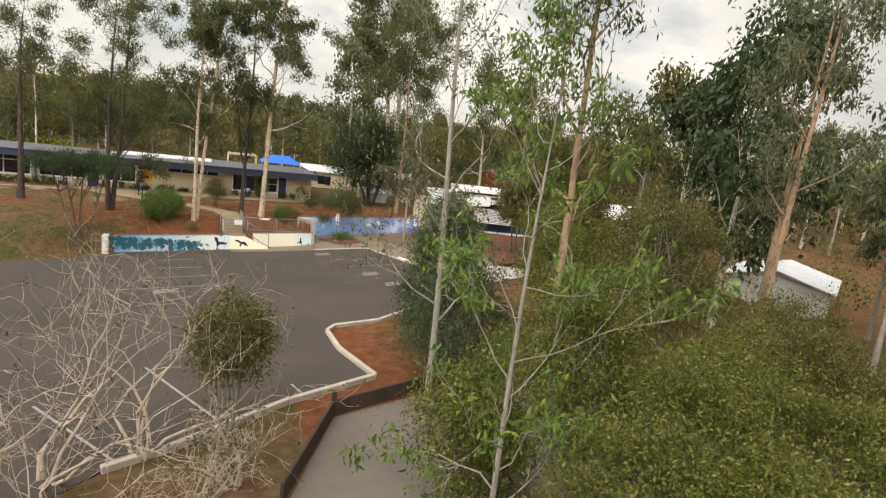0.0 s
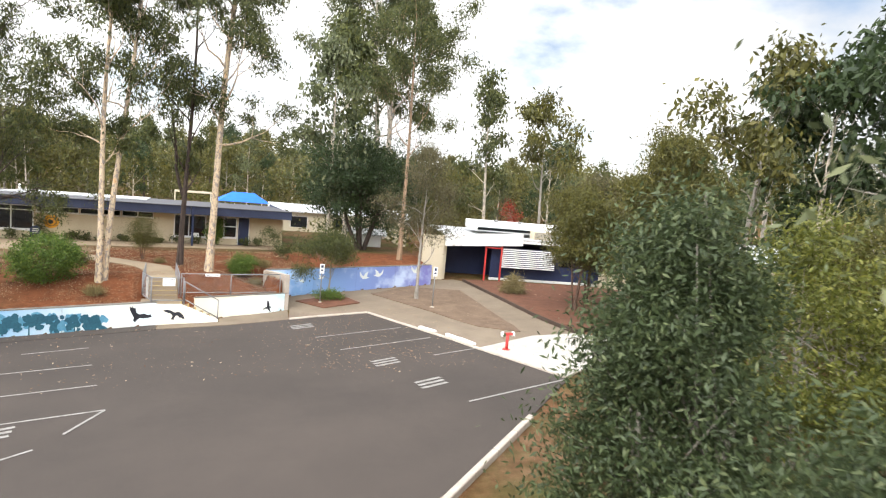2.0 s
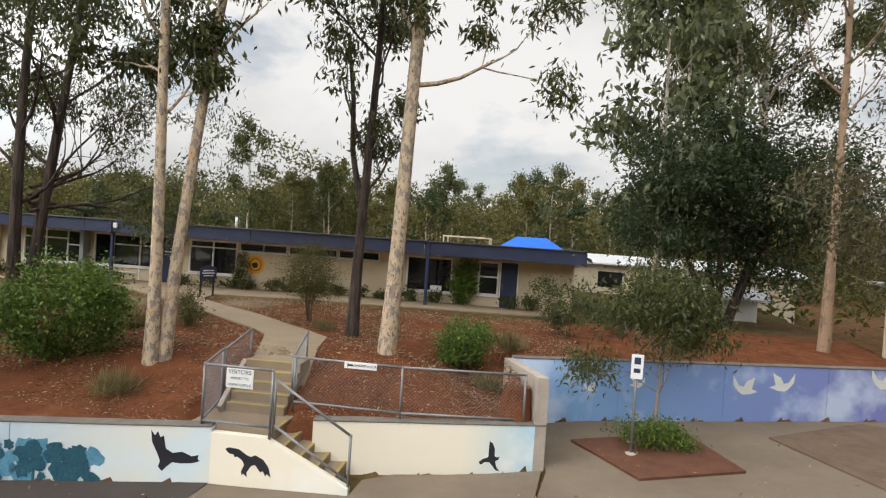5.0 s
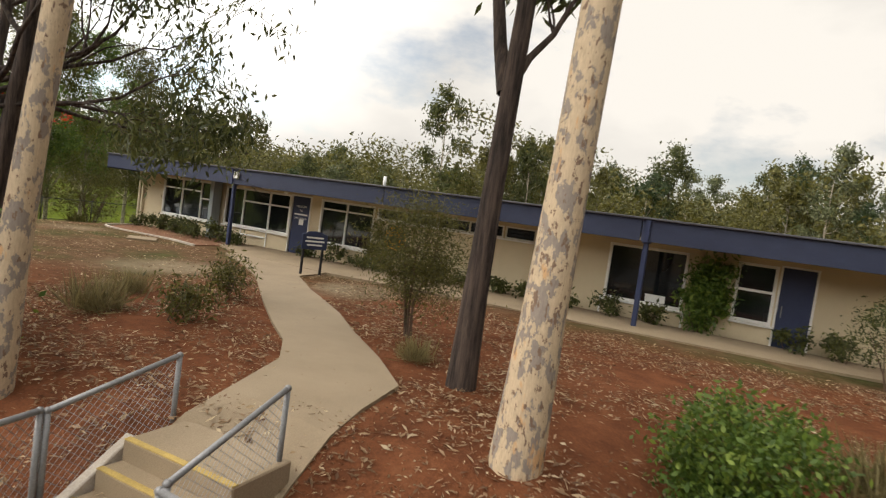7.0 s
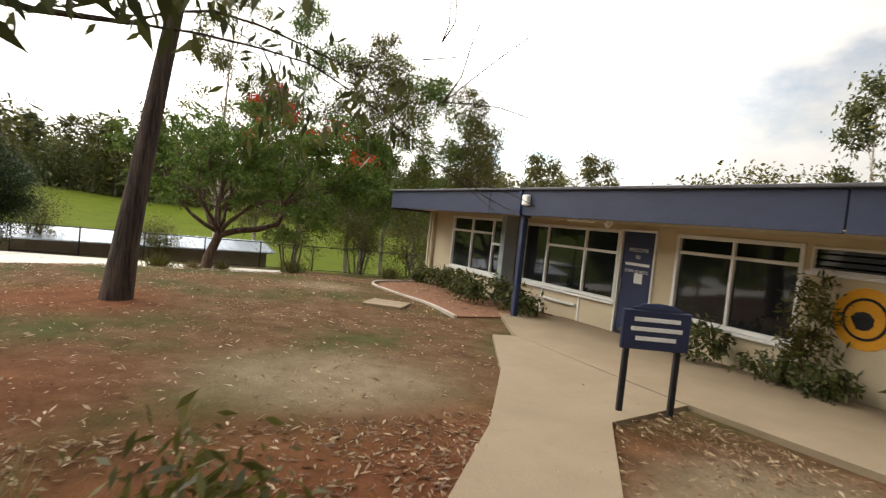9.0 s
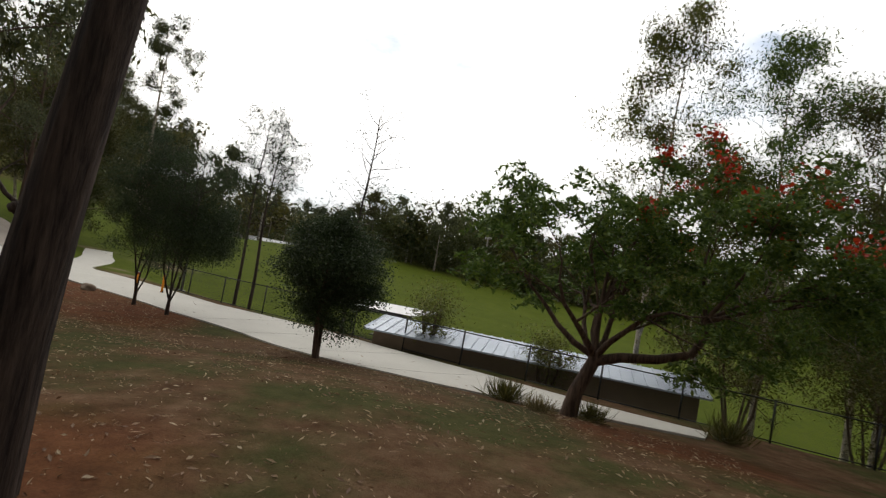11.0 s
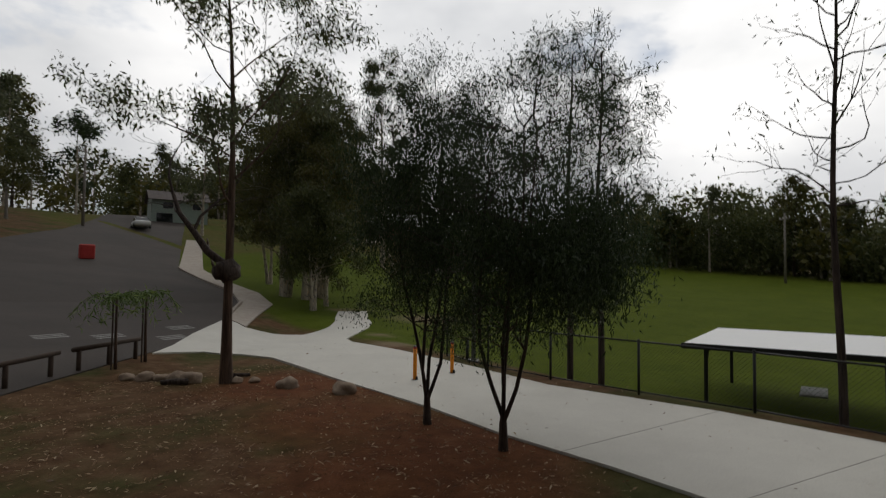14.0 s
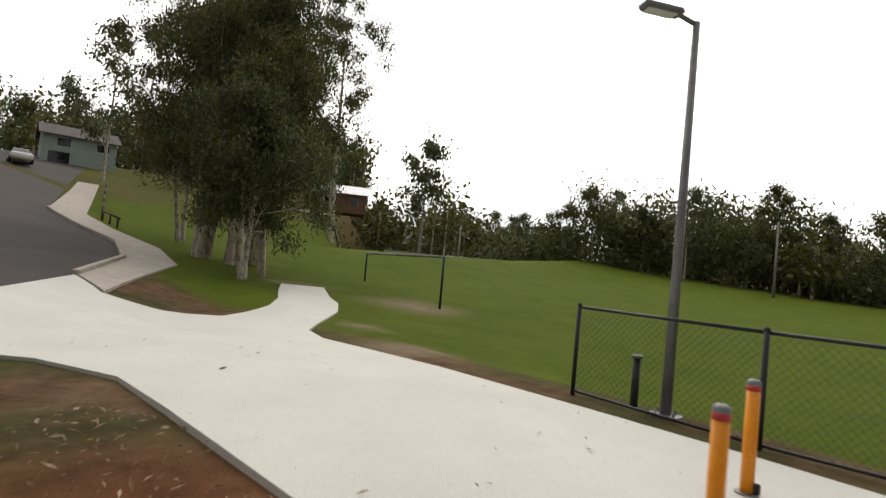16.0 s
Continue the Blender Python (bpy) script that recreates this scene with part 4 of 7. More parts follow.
# ---- the school building ----
def window(parent, x0, x1, z0, z1, y, mullions=(), rails=(), fr=0.07, louvre=False):
    """A framed window in the wall: frame, sill, mullions and panes set back."""
    cx, cz = (x0 + x1) / 2, (z0 + z1) / 2
    w = Geo()
    for x in (x0 + fr / 2, x1 - fr / 2):
        w.box((x, y + 0.02, cz), (fr, 0.09, z1 - z0), 0.006)
    for z in (z0 + fr / 2, z1 - fr / 2):
        w.box((cx, y + 0.02, z), (x1 - x0 - 2 * fr, 0.088, fr), 0.006)
    win = w.ob("window", M_WHITE, parent, "white framed window with dark glass")
    Geo().box((cx, y - 0.03, z0 - 0.03), (x1 - x0 + 0.06, 0.13, 0.05), 0.008).ob("sill", M_WHITE, win)
    xs = [x0 + fr] + list(mullions) + [x1 - fr]
    for m in mullions:
        Geo().box((m, y + 0.025, cz), (0.06, 0.07, z1 - z0 - 2 * fr), 0.005).ob("mullion", M_WHITE, win)
    for i, (a, b) in enumerate(zip(xs, xs[1:])):
        mine = [r for r in rails if r[0] == i]
        for _, z in mine:
            Geo().box(((a + b) / 2, y + 0.025, z), (b - a, 0.06, 0.06), 0.005).ob("glazing_bar", M_WHITE, win)
        zs = [z0 + fr] + sorted(z for _, z in mine) + [z1 - fr]
        for p, q in zip(zs, zs[1:]):
            Geo().box(((a + b) / 2, y + 0.05, (p + q) / 2), (b - a, 0.012, q - p), 0.002).ob("pane", M_GLASS, win)
    if louvre:
        k = 0
        z = z0 + fr + 0.04
        while z < z1 - fr:
            Geo().box((cx, y + 0.03, z), (x1 - x0 - 2 * fr, 0.05, 0.006), 0.001, Matrix.Rotation(radians(35), 4, "X")).ob("slat", M_GLASS, win)
            z += 0.09
            k += 1
    return win


def door(parent, x0, x1, y, h, text=()):
    d = Geo().box(((x0 + x1) / 2, y + 0.03, h / 2 + 0.01), (x1 - x0 - 0.09, 0.045, h - 0.06), 0.006).ob("door", M_NAVY, parent, "navy painted door, closed")
    f = Geo()
    for x in (x0 + 0.02, x1 - 0.02):
        f.box((x, y + 0.01, h / 2), (0.045, 0.11, h), 0.006)
    f.box(((x0 + x1) / 2, y + 0.01, h - 0.02), (x1 - x0 - 0.09, 0.108, 0.045), 0.006)
    f.ob("door_frame", M_WHITE, d)
    Geo().tube([(x0 + 0.13, y - 0.02, 0.85), (x0 + 0.13, y - 0.05, 0.87), (x0 + 0.13, y - 0.05, 1.1), (x0 + 0.13, y - 0.02, 1.12)], 0.011, 8).ob("handle", M_STEEL, d)
    for i, (t, s) in enumerate(text):
        if t:
            lettering(t, ((x0 + x1) / 2, y + 0.004, 1.72 - 0.14 * i), s, 0, M_SIGNW, d)
        else:
            Geo().box(((x0 + x1) / 2, y + 0.004, 1.72 - 0.14 * i), (s, 0.004, 0.055), 0.001).ob("text_bar", M_SIGNW, d)
    if text:
        Geo().box((0.52, y + 0.003, 1.17), (0.21, 0.004, 0.2), 0.001).ob("notice", M_SIGNW, d, "white paper notice")
    return d


def school():
    e = thing("school_building", (5.0, 0.0, 0.0), "low cream school building with a navy fascia and flat roof", "building")
    XL, XR, YB, ZT = -8.3, 18.5, 8.5, 2.22
    openings = [(-6.85, -3.85, 0.6, 2.14), (-3.4, -0.04, 0.62, 2.1), (0.0, 0.92, 0.0, 2.12), (1.36, 3.66, 0.58, 2.1), (3.76, 6.0, 1.72, 2.08), (6.06, 8.3, 1.72, 2.08), (8.36, 10.2, 1.72, 2.08), (11.42, 13.42, 0.56, 2.06), (14.54, 15.42, 0.6, 2.04), (15.46, 16.24, 0.0, 2.08)]
    x, th = XL, 0.2

    def piece(c, size):
        Geo().box(c, size, 0.004).ob("wall_panel", M_WALL, e)

    for a, b, z0, z1 in openings:
        y = -0.2 if a < -3.8 else 0.0
        if a - x > 0.02:
            piece(((x + a) / 2, y + th / 2, (ZT - 0.4) / 2), (a - x, th, ZT + 0.4))
        if z0 > 0:
            piece(((a + b) / 2, y + th / 2, (z0 - 0.4) / 2), (b - a, th - 0.004, z0 + 0.4))
        piece(((a + b) / 2, y + th / 2, (z1 + ZT) / 2), (b - a, th - 0.004, ZT - z1))
        x = b
    piece(((x + XR) / 2, th / 2, (ZT - 0.4) / 2), (XR - x, th, ZT + 0.4))
    Geo().box((XL + 0.1, (YB - 0.2) / 2 + 0.02, 0.9), (0.2, YB + 0.1, 2.62), 0.004).ob("end_wall", M_WALL, e)
    Geo().box((XR - 0.1, YB / 2 + 0.1, 0.9), (0.2, YB - 0.2, 2.62), 0.004).ob("end_wall", M_WALL, e)
    Geo().box(((XL + XR) / 2, YB + 0.1, 0.9), (XR - XL, 0.2, 2.62), 0.004).ob("back_wall", M_WALL, e)
    Geo().box(((XL + XR) / 2, 4.3, -0.06), (XR - XL - 0.4, YB - 0.3, 0.06), 0.004).ob("floor_slab", M_KERB, e)
    # roof, fascia and soffit
    RX0, RX1, RY0, RY1 = -8.5, 18.8, -1.63, 9.4
    Geo().add([(RX0, RY0, 2.70), (RX1, RY0, 2.70), (RX1, RY1, 2.42), (RX0, RY1, 2.42), (RX0, RY0, 2.76), (RX1, RY0, 2.76), (RX1, RY1, 2.48), (RX0, RY1, 2.48)],
              [(3, 2, 1, 0), (4, 5, 6, 7), (0, 1, 5, 4), (1, 2, 6, 5), (2, 3, 7, 6), (3, 0, 4, 7)]).ob("roof", M_ROOFDARK, e, "dark flat metal roof")
    Geo().add([(1.2, 3.0, 2.66), (9.6, 3.0, 2.66), (9.6, 9.3, 2.50), (1.2, 9.3, 2.50), (1.2, 3.0, 2.72), (9.6, 3.0, 2.72), (9.6, 9.3, 2.56), (1.2, 9.3, 2.56)],
              [(3, 2, 1, 0), (4, 5, 6, 7), (0, 1, 5, 4), (1, 2, 6, 5), (2, 3, 7, 6), (3, 0, 4, 7)]).ob("roof_sheet", M_ROOF, e, "white roof sheeting")
    for i, (a, b) in enumerate(((RX0, -2.62), (-2.60, 5.0), (5.02, 12.4), (12.42, RX1))):
        Geo().box(((a + b) / 2, RY0 + 0.012, 2.45), (b - a, 0.03, 0.52), 0.006).ob("fascia_board", M_FASCIA, e)
    Geo().box(((RX0 + RX1) / 2, RY0 - 0.03, 2.735), (RX1 - RX0 + 0.04, 0.09, 0.05), 0.01).ob("gutter_edge", M_ROOFDARK, e)
    for xx in (RX0 - 0.012, RX1 + 0.012):
        Geo().box((xx, (RY0 + RY1) / 2, 2.40), (0.03, RY1 - RY0, 0.5), 0.006).ob("barge_board", M_FASCIA, e)
    Geo().box(((RX0 + RX1) / 2, RY0 / 2 + 0.05, 2.225), (RX1 - RX0 - 0.02, -RY0 + 0.1, 0.02), 0.003).ob("soffit", M_SOFFIT, e)
    # windows and doors
    window(e, -6.85, -3.85, 0.6, 2.14, -0.2, (-5.7, -4.58), ((0, 1.72), (1, 1.72), (2, 1.45)))
    window(e, -3.4, -0.04, 0.62, 2.1, 0.0, (-2.42, -1.08), ((1, 1.62), (2, 1.62)))
    window(e, 1.36, 3.66, 0.58, 2.1, 0.0, (2.5,), ((0, 1.78), (1, 1.78)))
    for a, b in ((3.76, 6.0), (6.06, 8.3), (8.36, 10.2)):
        window(e, a, b, 1.72, 2.08, 0.0, ((a + b) / 2,), (), 0.04, True)
    window(e, 11.42, 13.42, 0.56, 2.06, 0.0, (12.35,), ())
    window(e, 14.54, 15.42, 0.6, 2.04, 0.0, (), ((0, 1.38),))
    door(e, 0.0, 0.92, 0.0, 2.12, (("WELCOME", 0.075), ("TO", 0.07), (None, 0.62), ("STATE SCHOOL", 0.06)))
    door(e, 15.46, 16.24, 0.0, 2.08)
    # pilaster, panel joints and posts
    Geo().box((-3.66, -0.28, 0.85), (0.2, 0.4, 2.72), 0.01).ob("pilaster", worn("blue grey paint", (0.24, 0.28, 0.29), (0.32, 0.36, 0.37), 0.7), e)
    for xx in (-8.26, -8.05):
        Geo().box((xx, -0.27, 0.9), (0.1, 0.12, 2.6), 0.01).ob("corner_strip", M_SOFFIT, e)
    for xx in (-4.58, -2.42, -1.08, 1.3, 3.72, 11.36, 13.46):
        Geo().box((xx, -0.012 - (0.2 if xx < -4 else 0), 0.28), (0.05, 0.03, 0.6), 0.004).ob("panel_strip", M_WHITE, e)
    Geo().box((-1.75, -0.05, 0.36), (1.2, 0.07, 0.05), 0.006).ob("ledge", M_WHITE, e)
    for xx in (-1.35, 12.55):
        g = Geo().box((xx, -1.50, 1.06), (0.12, 0.12, 2.34), 0.012)
        g.box((xx, -1.50, 2.18), (0.2, 0.2, 0.06), 0.01)
        g.ob("post", M_NAVY, e, "navy steel verandah post")
        Geo().box((xx, RY0 - 0.03, 2.45), (0.11, 0.05, 0.56), 0.008).ob("downpipe", M_NAVY, e)
    g = Geo().box((-1.1, RY0 - 0.06, 2.5), (0.2, 0.1, 0.22), 0.02)
    g.ob("floodlight", M_SIGNW, e, "white floodlight on the fascia")
    Geo().tube([(0.55, -0.9, 2.2), (0.55, -0.98, 2.12)], 0.06, 8).ob("camera_dome", M_SIGNW, e)
    Geo().box((-0.4, -0.8, 2.19), (0.7, 0.12, 0.05), 0.01).ob("tube_lamp", M_SIGNW, e)
    Geo().tube([(2.5, 2.0, 2.7), (2.5, 2.0, 3.25)], 0.06, 10).ob("vent_pipe", M_SIGNW, e, smooth=True)
    # round emblem: plain shapes in its colours
    em = Geo().tube([(4.55, -0.012, 1.15), (4.55, 0.01, 1.15)], 0.42, 28).ob("emblem_disc", worn("orange paint", (0.70, 0.30, 0.02), (0.80, 0.38, 0.03), 0.6), e, "round orange emblem painted on the wall")
    ring = Geo()
    ring.tube([(4.55 + 0.27 * math.cos(a * math.pi / 12), -0.016, 1.15 + 0.27 * math.sin(a * math.pi / 12)) for a in range(25)], 0.02, 5, False)
    ring.ob("emblem_ring", M_INK, em)
    Geo().ball((4.53, -0.016, 1.12), 0.15, (1, 0.05, 0.8), 3, 0.4).ob("emblem_mark", M_INK, em)
    # things in the right window
    Geo().box((12.75, -0.02, 0.75), (0.5, 0.01, 0.2), 0.002).ob("paper", M_SIGNW, e)
    return e


school()

# entry sign
es = thing("entry_sign", (4.4, -3.75, land(4.4, -3.75)), "dark blue post sign with pale lettering beside the path", "sign", "", 66)
for sx in (-0.28, 0.28):
    Geo().box((sx, 0, 0.5), (0.06, 0.06, 1.15), 0.008).ob("post", M_INK, es, local=True)
Geo().box((0, -0.04, 0.93), (0.74, 0.04, 0.42), 0.012).ob("board", M_NAVY, es, local=True)
Geo().ball((0, -0.04, 1.13), 0.3, (1, 0.07, 0.3)).ob("board_crest", M_NAVY, es, local=True)
for i, wd in enumerate((0.5, 0.56, 0.44)):
    Geo().box((0, -0.064, 1.04 - 0.1 * i), (wd, 0.006, 0.045), 0.002).ob("text_bar", M_SIGNW, es, local=True)


# ---- second building behind the lawn ----
def hall():
    e = thing("hall_building", (28.6, -7.1, -0.85), "low school hall with navy walls and a white fascia", "building", "", -15)
    L = dict(local=True)
    Geo().box((7.6, 3.2, 1.3), (16.0, 0.2, 2.7), 0.01).ob("recess_wall", M_NAVY, e, **L)
    Geo().box((9.6, 0.9, 1.15), (13.0, 0.2, 2.5), 0.01).ob("front_wall", M_NAVY, e, **L)
    Geo().box((9.6, 0.86, 0.1), (13.1, 0.2, 0.3), 0.01).ob("plinth", M_WHITE, e, **L)
    Geo().box((-1.15, 0.3, 1.45), (1.5, 0.2, 3.1), 0.01).ob("side_wall", M_SOFFIT, e, **L)
    Geo().box((-0.3, 2.3, 1.3), (0.2, 3.8, 2.7), 0.01).ob("end_wall", M_SOFFIT, e, **L)
    Geo().beam((-0.42, 0.0, 2.74), (5.02, 0.0, 3.10), 0.16, 0.84, 0.015).ob("fascia", M_WHITE, e, "white weathered fascia", **L)
    Geo().box((9.4, 0.2, 2.92), (8.8, 0.12, 0.16), 0.015).ob("fascia", M_WHITE, e, **L)
    Geo().box((7.4, 4.3, 3.1), (15.6, 8.2, 0.14), 0.02).ob("roof", M_ROOF, e, "pale metal roof", **L)
    Geo().box((5.6, 3.2, 3.75), (7.4, 4.0, 0.62), 0.03).ob("raised_roof", M_WHITE, e, **L)
    Geo().box((5.6, 1.15, 3.62), (7.2, 0.05, 0.2), 0.01).ob("clerestory_window", M_GLASS, e, **L)
    ac = Geo().box((6.5, 0.7, 3.45), (1.3, 0.9, 0.62), 0.04).ob("air_conditioner", M_SOFFIT, e, "beige rooftop air conditioner", **L)
    for i in range(5):
        Geo().box((6.5, 0.235, 3.24 + 0.1 * i), (1.1, 0.03, 0.03), 0.004).ob("grille_bar", M_STEEL, ac, **L)
    for x in (3.6, 5.4):
        Geo().tube([(x, 2.4, 4.0), (x, 2.4, 4.24)], 0.14, 10).ob("vent", M_STEEL, e, smooth=True, **L)
    for x in (2.5, 3.62):
        Geo().box((x, 0.1, 1.25), (0.11, 0.11, 2.6), 0.01).ob("post", M_RED, e, "red steel post", **L)
    Geo().box((3.06, 0.12, 2.4), (1.0, 0.08, 0.1), 0.01).ob("beam", M_RED, e, **L)
    sc = Geo().box((5.6, 0.15, 1.75), (3.8, 0.04, 1.36), 0.01).ob("screen", M_NAVY, e, "white slatted sunscreen", **L)
    for i in range(10):
        Geo().box((5.6, 0.06, 1.13 + 0.138 * i), (3.84, 0.07, 0.07), 0.012, Matrix.Rotation(radians(25), 4, "X")).ob("slat", M_SIGNW, sc, **L)
    for x in (8.6, 10.6):
        Geo().box((x, 0.78, 1.75), (0.9, 0.06, 0.9), 0.01).ob("window", M_GLASS, e, **L)
    Geo().box((12.4, -0.2, 1.3), (3.2, 0.2, 2.9), 0.01).ob("cream_wall", M_SOFFIT, e, **L)
    Geo().box((12.4, -0.32, 2.5), (0.9, 0.06, 0.7), 0.01).ob("high_window", M_GLASS, e, **L)


hall()


def at_land(x, y):
    return (x, y, land(x, y))


def shed_house(name, c, size, rz, roof_mat, wall_mat, label, ridge=0.9, windows=(), eave=0.5, base=0.3):
    """A small gabled house: four walls, a pitched roof in two slabs, windows and a door."""
    w, d, h = size
    e = thing(name, c, label, "house", "", rz)
    L = dict(local=True)
    for q in (-d / 2, d / 2):
        Geo().box((0, q, h / 2 - base / 2), (w, 0.16, h + base), 0.01).ob("long_wall", wall_mat, e, **L)
    for s in (-1, 1):
        gw = Geo()
        x = s * (w / 2 - 0.08)
        gw.add([(x - 0.07, -d / 2 + 0.08, -base), (x - 0.07, d / 2 - 0.08, -base), (x - 0.07, d / 2 - 0.08, h), (x - 0.07, 0, h + ridge - 0.08), (x - 0.07, -d / 2 + 0.08, h),
                (x + 0.07, -d / 2 + 0.08, -base), (x + 0.07, d / 2 - 0.08, -base), (x + 0.07, d / 2 - 0.08, h), (x + 0.07, 0, h + ridge - 0.08), (x + 0.07, -d / 2 + 0.08, h)],
               [(4, 3, 2, 1, 0), (5, 6, 7, 8, 9), (0, 1, 6, 5), (1, 2, 7, 6), (2, 3, 8, 7), (3, 4, 9, 8), (4, 0, 5, 9)])
        gw.ob("gable_wall", wall_mat, e, **L)
        r = Geo()
        y1 = s * (d / 2 + eave)
        dz = ridge * (1 + 2 * eave / d)
        r.add([(-w / 2 - 0.4, 0, h + ridge), (w / 2 + 0.4, 0, h + ridge), (w / 2 + 0.4, y1, h + ridge - dz), (-w / 2 - 0.4, y1, h + ridge - dz),
               (-w / 2 - 0.4, 0, h + ridge + 0.09), (w / 2 + 0.4, 0, h + ridge + 0.09), (w / 2 + 0.4, y1, h + ridge - dz + 0.09), (-w / 2 - 0.4, y1, h + ridge - dz + 0.09)],
              [(0, 1, 2, 3), (7, 6, 5, 4), (0, 4, 5, 1), (1, 5, 6, 2), (2, 6, 7, 3), (3, 7, 4, 0)])
        n = int((w + 0.8) / 0.76)
        r.ob("roof_slope", roof_mat, e, **L)
        for i in range(n + 1):
            x = -w / 2 - 0.4 + (w + 0.8) * i / n
            Geo().beam((x, 0, h + ridge + 0.11), (x, y1, h + ridge - dz + 0.11), 0.035, 0.04, 0.008).ob("roof_rib", roof_mat, e, **L)
    for x, z, ww, hh, side in windows:
        y = -d / 2 - 0.05 if side < 0 else d / 2 + 0.05
        f = Geo()
        f.box((x, y, z), (ww + 0.12, 0.06, hh + 0.12), 0.01)
        f = f.ob("window", M_WHITE, e, **L)
        Geo().box((x, y + 0.02 * side, z), (ww, 0.05, hh), 0.006).ob("pane", M_GLASS, f, **L)
    return e


def sail(c, w, d, h):
    e = thing("shade_sail", c, "bright blue shade canopy on posts behind the school", "shade canopy")
    L = dict(local=True)
    for x in (-w / 2, w / 2):
        for y in (-d / 2, d / 2):
            Geo().tube([(x, y, -1.0), (x, y, h)], 0.07, 8).ob("post", M_STEEL, e, **L)
    Geo().add([(-w / 2, -d / 2, h), (w / 2, -d / 2, h), (w / 2, d / 2, h), (-w / 2, d / 2, h), (-w * 0.22, 0, h + 0.8), (w * 0.22, 0, h + 0.8)],
              [(0, 1, 5, 4), (1, 2, 5), (2, 3, 4, 5), (3, 0, 4)]).ob("canopy", M_BLUE, e, **L)


sail((17.0, 14.0, 0.1), 4.4, 4.0, 2.45)
pg = thing("pergola", (12.8, 14.0, land(12.8, 14.0)), "pale steel pergola frame behind the school", "pergola")
for px_, py_ in ((-1.5, -1.2), (1.5, -1.2), (-1.5, 1.2), (1.5, 1.2)):
    Geo().tube([(px_, py_, -0.2), (px_, py_, 2.95)], 0.05, 8).ob("post", M_SOFFIT, pg, local=True)
for py_ in (-1.2, 1.2):
    Geo().beam((-1.55, py_, 2.98), (1.55, py_, 2.98), 0.09, 0.1, 0.01).ob("beam", M_SOFFIT, pg, local=True)
shed_house("classroom_block", (26.5, 16.0, -0.6), (13.0, 7.0, 2.6), -8, M_ROOF, M_SOFFIT, "cream classroom block with a pale metal roof", 0.45, ((-4, 1.6, 1.5, 1.0, -1), (0, 1.6, 1.5, 1.0, -1), (4, 1.6, 1.5, 1.0, -1)))
shed_house("garden_shed", (25.8, 3.4, 0.0), (2.2, 1.6, 1.2), -10, M_ROOF, M_WHITE, "low white shed under the dense tree", 0.25)
shed_house("classroom_block", (49.0, -9.0, -0.9), (12.0, 8.0, 2.9), -20, M_ROOF, M_SOFFIT, "cream classroom block among the trees", 0.9, ((-3, 1.6, 1.4, 1.1, -1), (2, 1.6, 1.4, 1.1, -1)))
th = shed_house("timber_house", at_land(60.0, -18.5), (9.5, 8.0, 2.8), 32, M_ROOF, worn("weathered white board", (0.36, 0.36, 0.34), (0.48, 0.48, 0.46), 0.8), "white house with a pale metal roof below the trees", 1.0, ((-2, 1.5, 1.3, 1.3, -1), (3.6, 1.5, 1.3, 1.3, -1)))
Geo().box((0.9, -4.62, 1.0), (0.9, 0.08, 2.0), 0.01).ob("door", M_NAVY, th, "navy painted door", local=True)
Geo().box((-4.6, -4.62, 0.9), (0.7, 0.08, 1.2), 0.01).ob("panel", M_RED, th, "red painted panel", local=True)


# ---- trees ----
def leaf_mesh(name, centres, size, rnd, droop, mat, parent, wide=0.3, jitter=0.45):
    """Many small separate leaves round the given points, in one mesh."""
    c = np.asarray(centres, dtype=float)
    n = len(c)
    ax = rnd.normal(size=(n, 3))
    ax[:, 2] -= droop * 1.6
    ax /= np.linalg.norm(ax, axis=1, keepdims=True)
    sd = np.cross(ax, rnd.normal(size=(n, 3)))
    sd /= np.linalg.norm(sd, axis=1, keepdims=True) + 1e-9
    ln = size * (1 - jitter + 2 * jitter * rnd.random((n, 1)))
    mid = c + ax * ln * 0.45
    v = np.stack([c, mid + sd * ln * wide * 0.5, c + ax * ln, mid - sd * ln * wide * 0.5], 1).reshape(-1, 3)
    me = bpy.data.meshes.new(name)
    me.vertices.add(4 * n)
    me.vertices.foreach_set("co", v.astype(np.float32).ravel())
    me.loops.add(4 * n)
    me.loops.foreach_set("vertex_index", np.arange(4 * n, dtype=np.int32))
    me.polygons.add(n)
    me.polygons.foreach_set("loop_start", np.arange(0, 4 * n, 4, dtype=np.int32))
    me.polygons.foreach_set("loop_total", np.full(n, 4, dtype=np.int32))
    me.update(calc_edges=True)
    me.materials.append(mat)
    o = new(name, me)
    if parent is not None:
        o.parent = parent
    return o


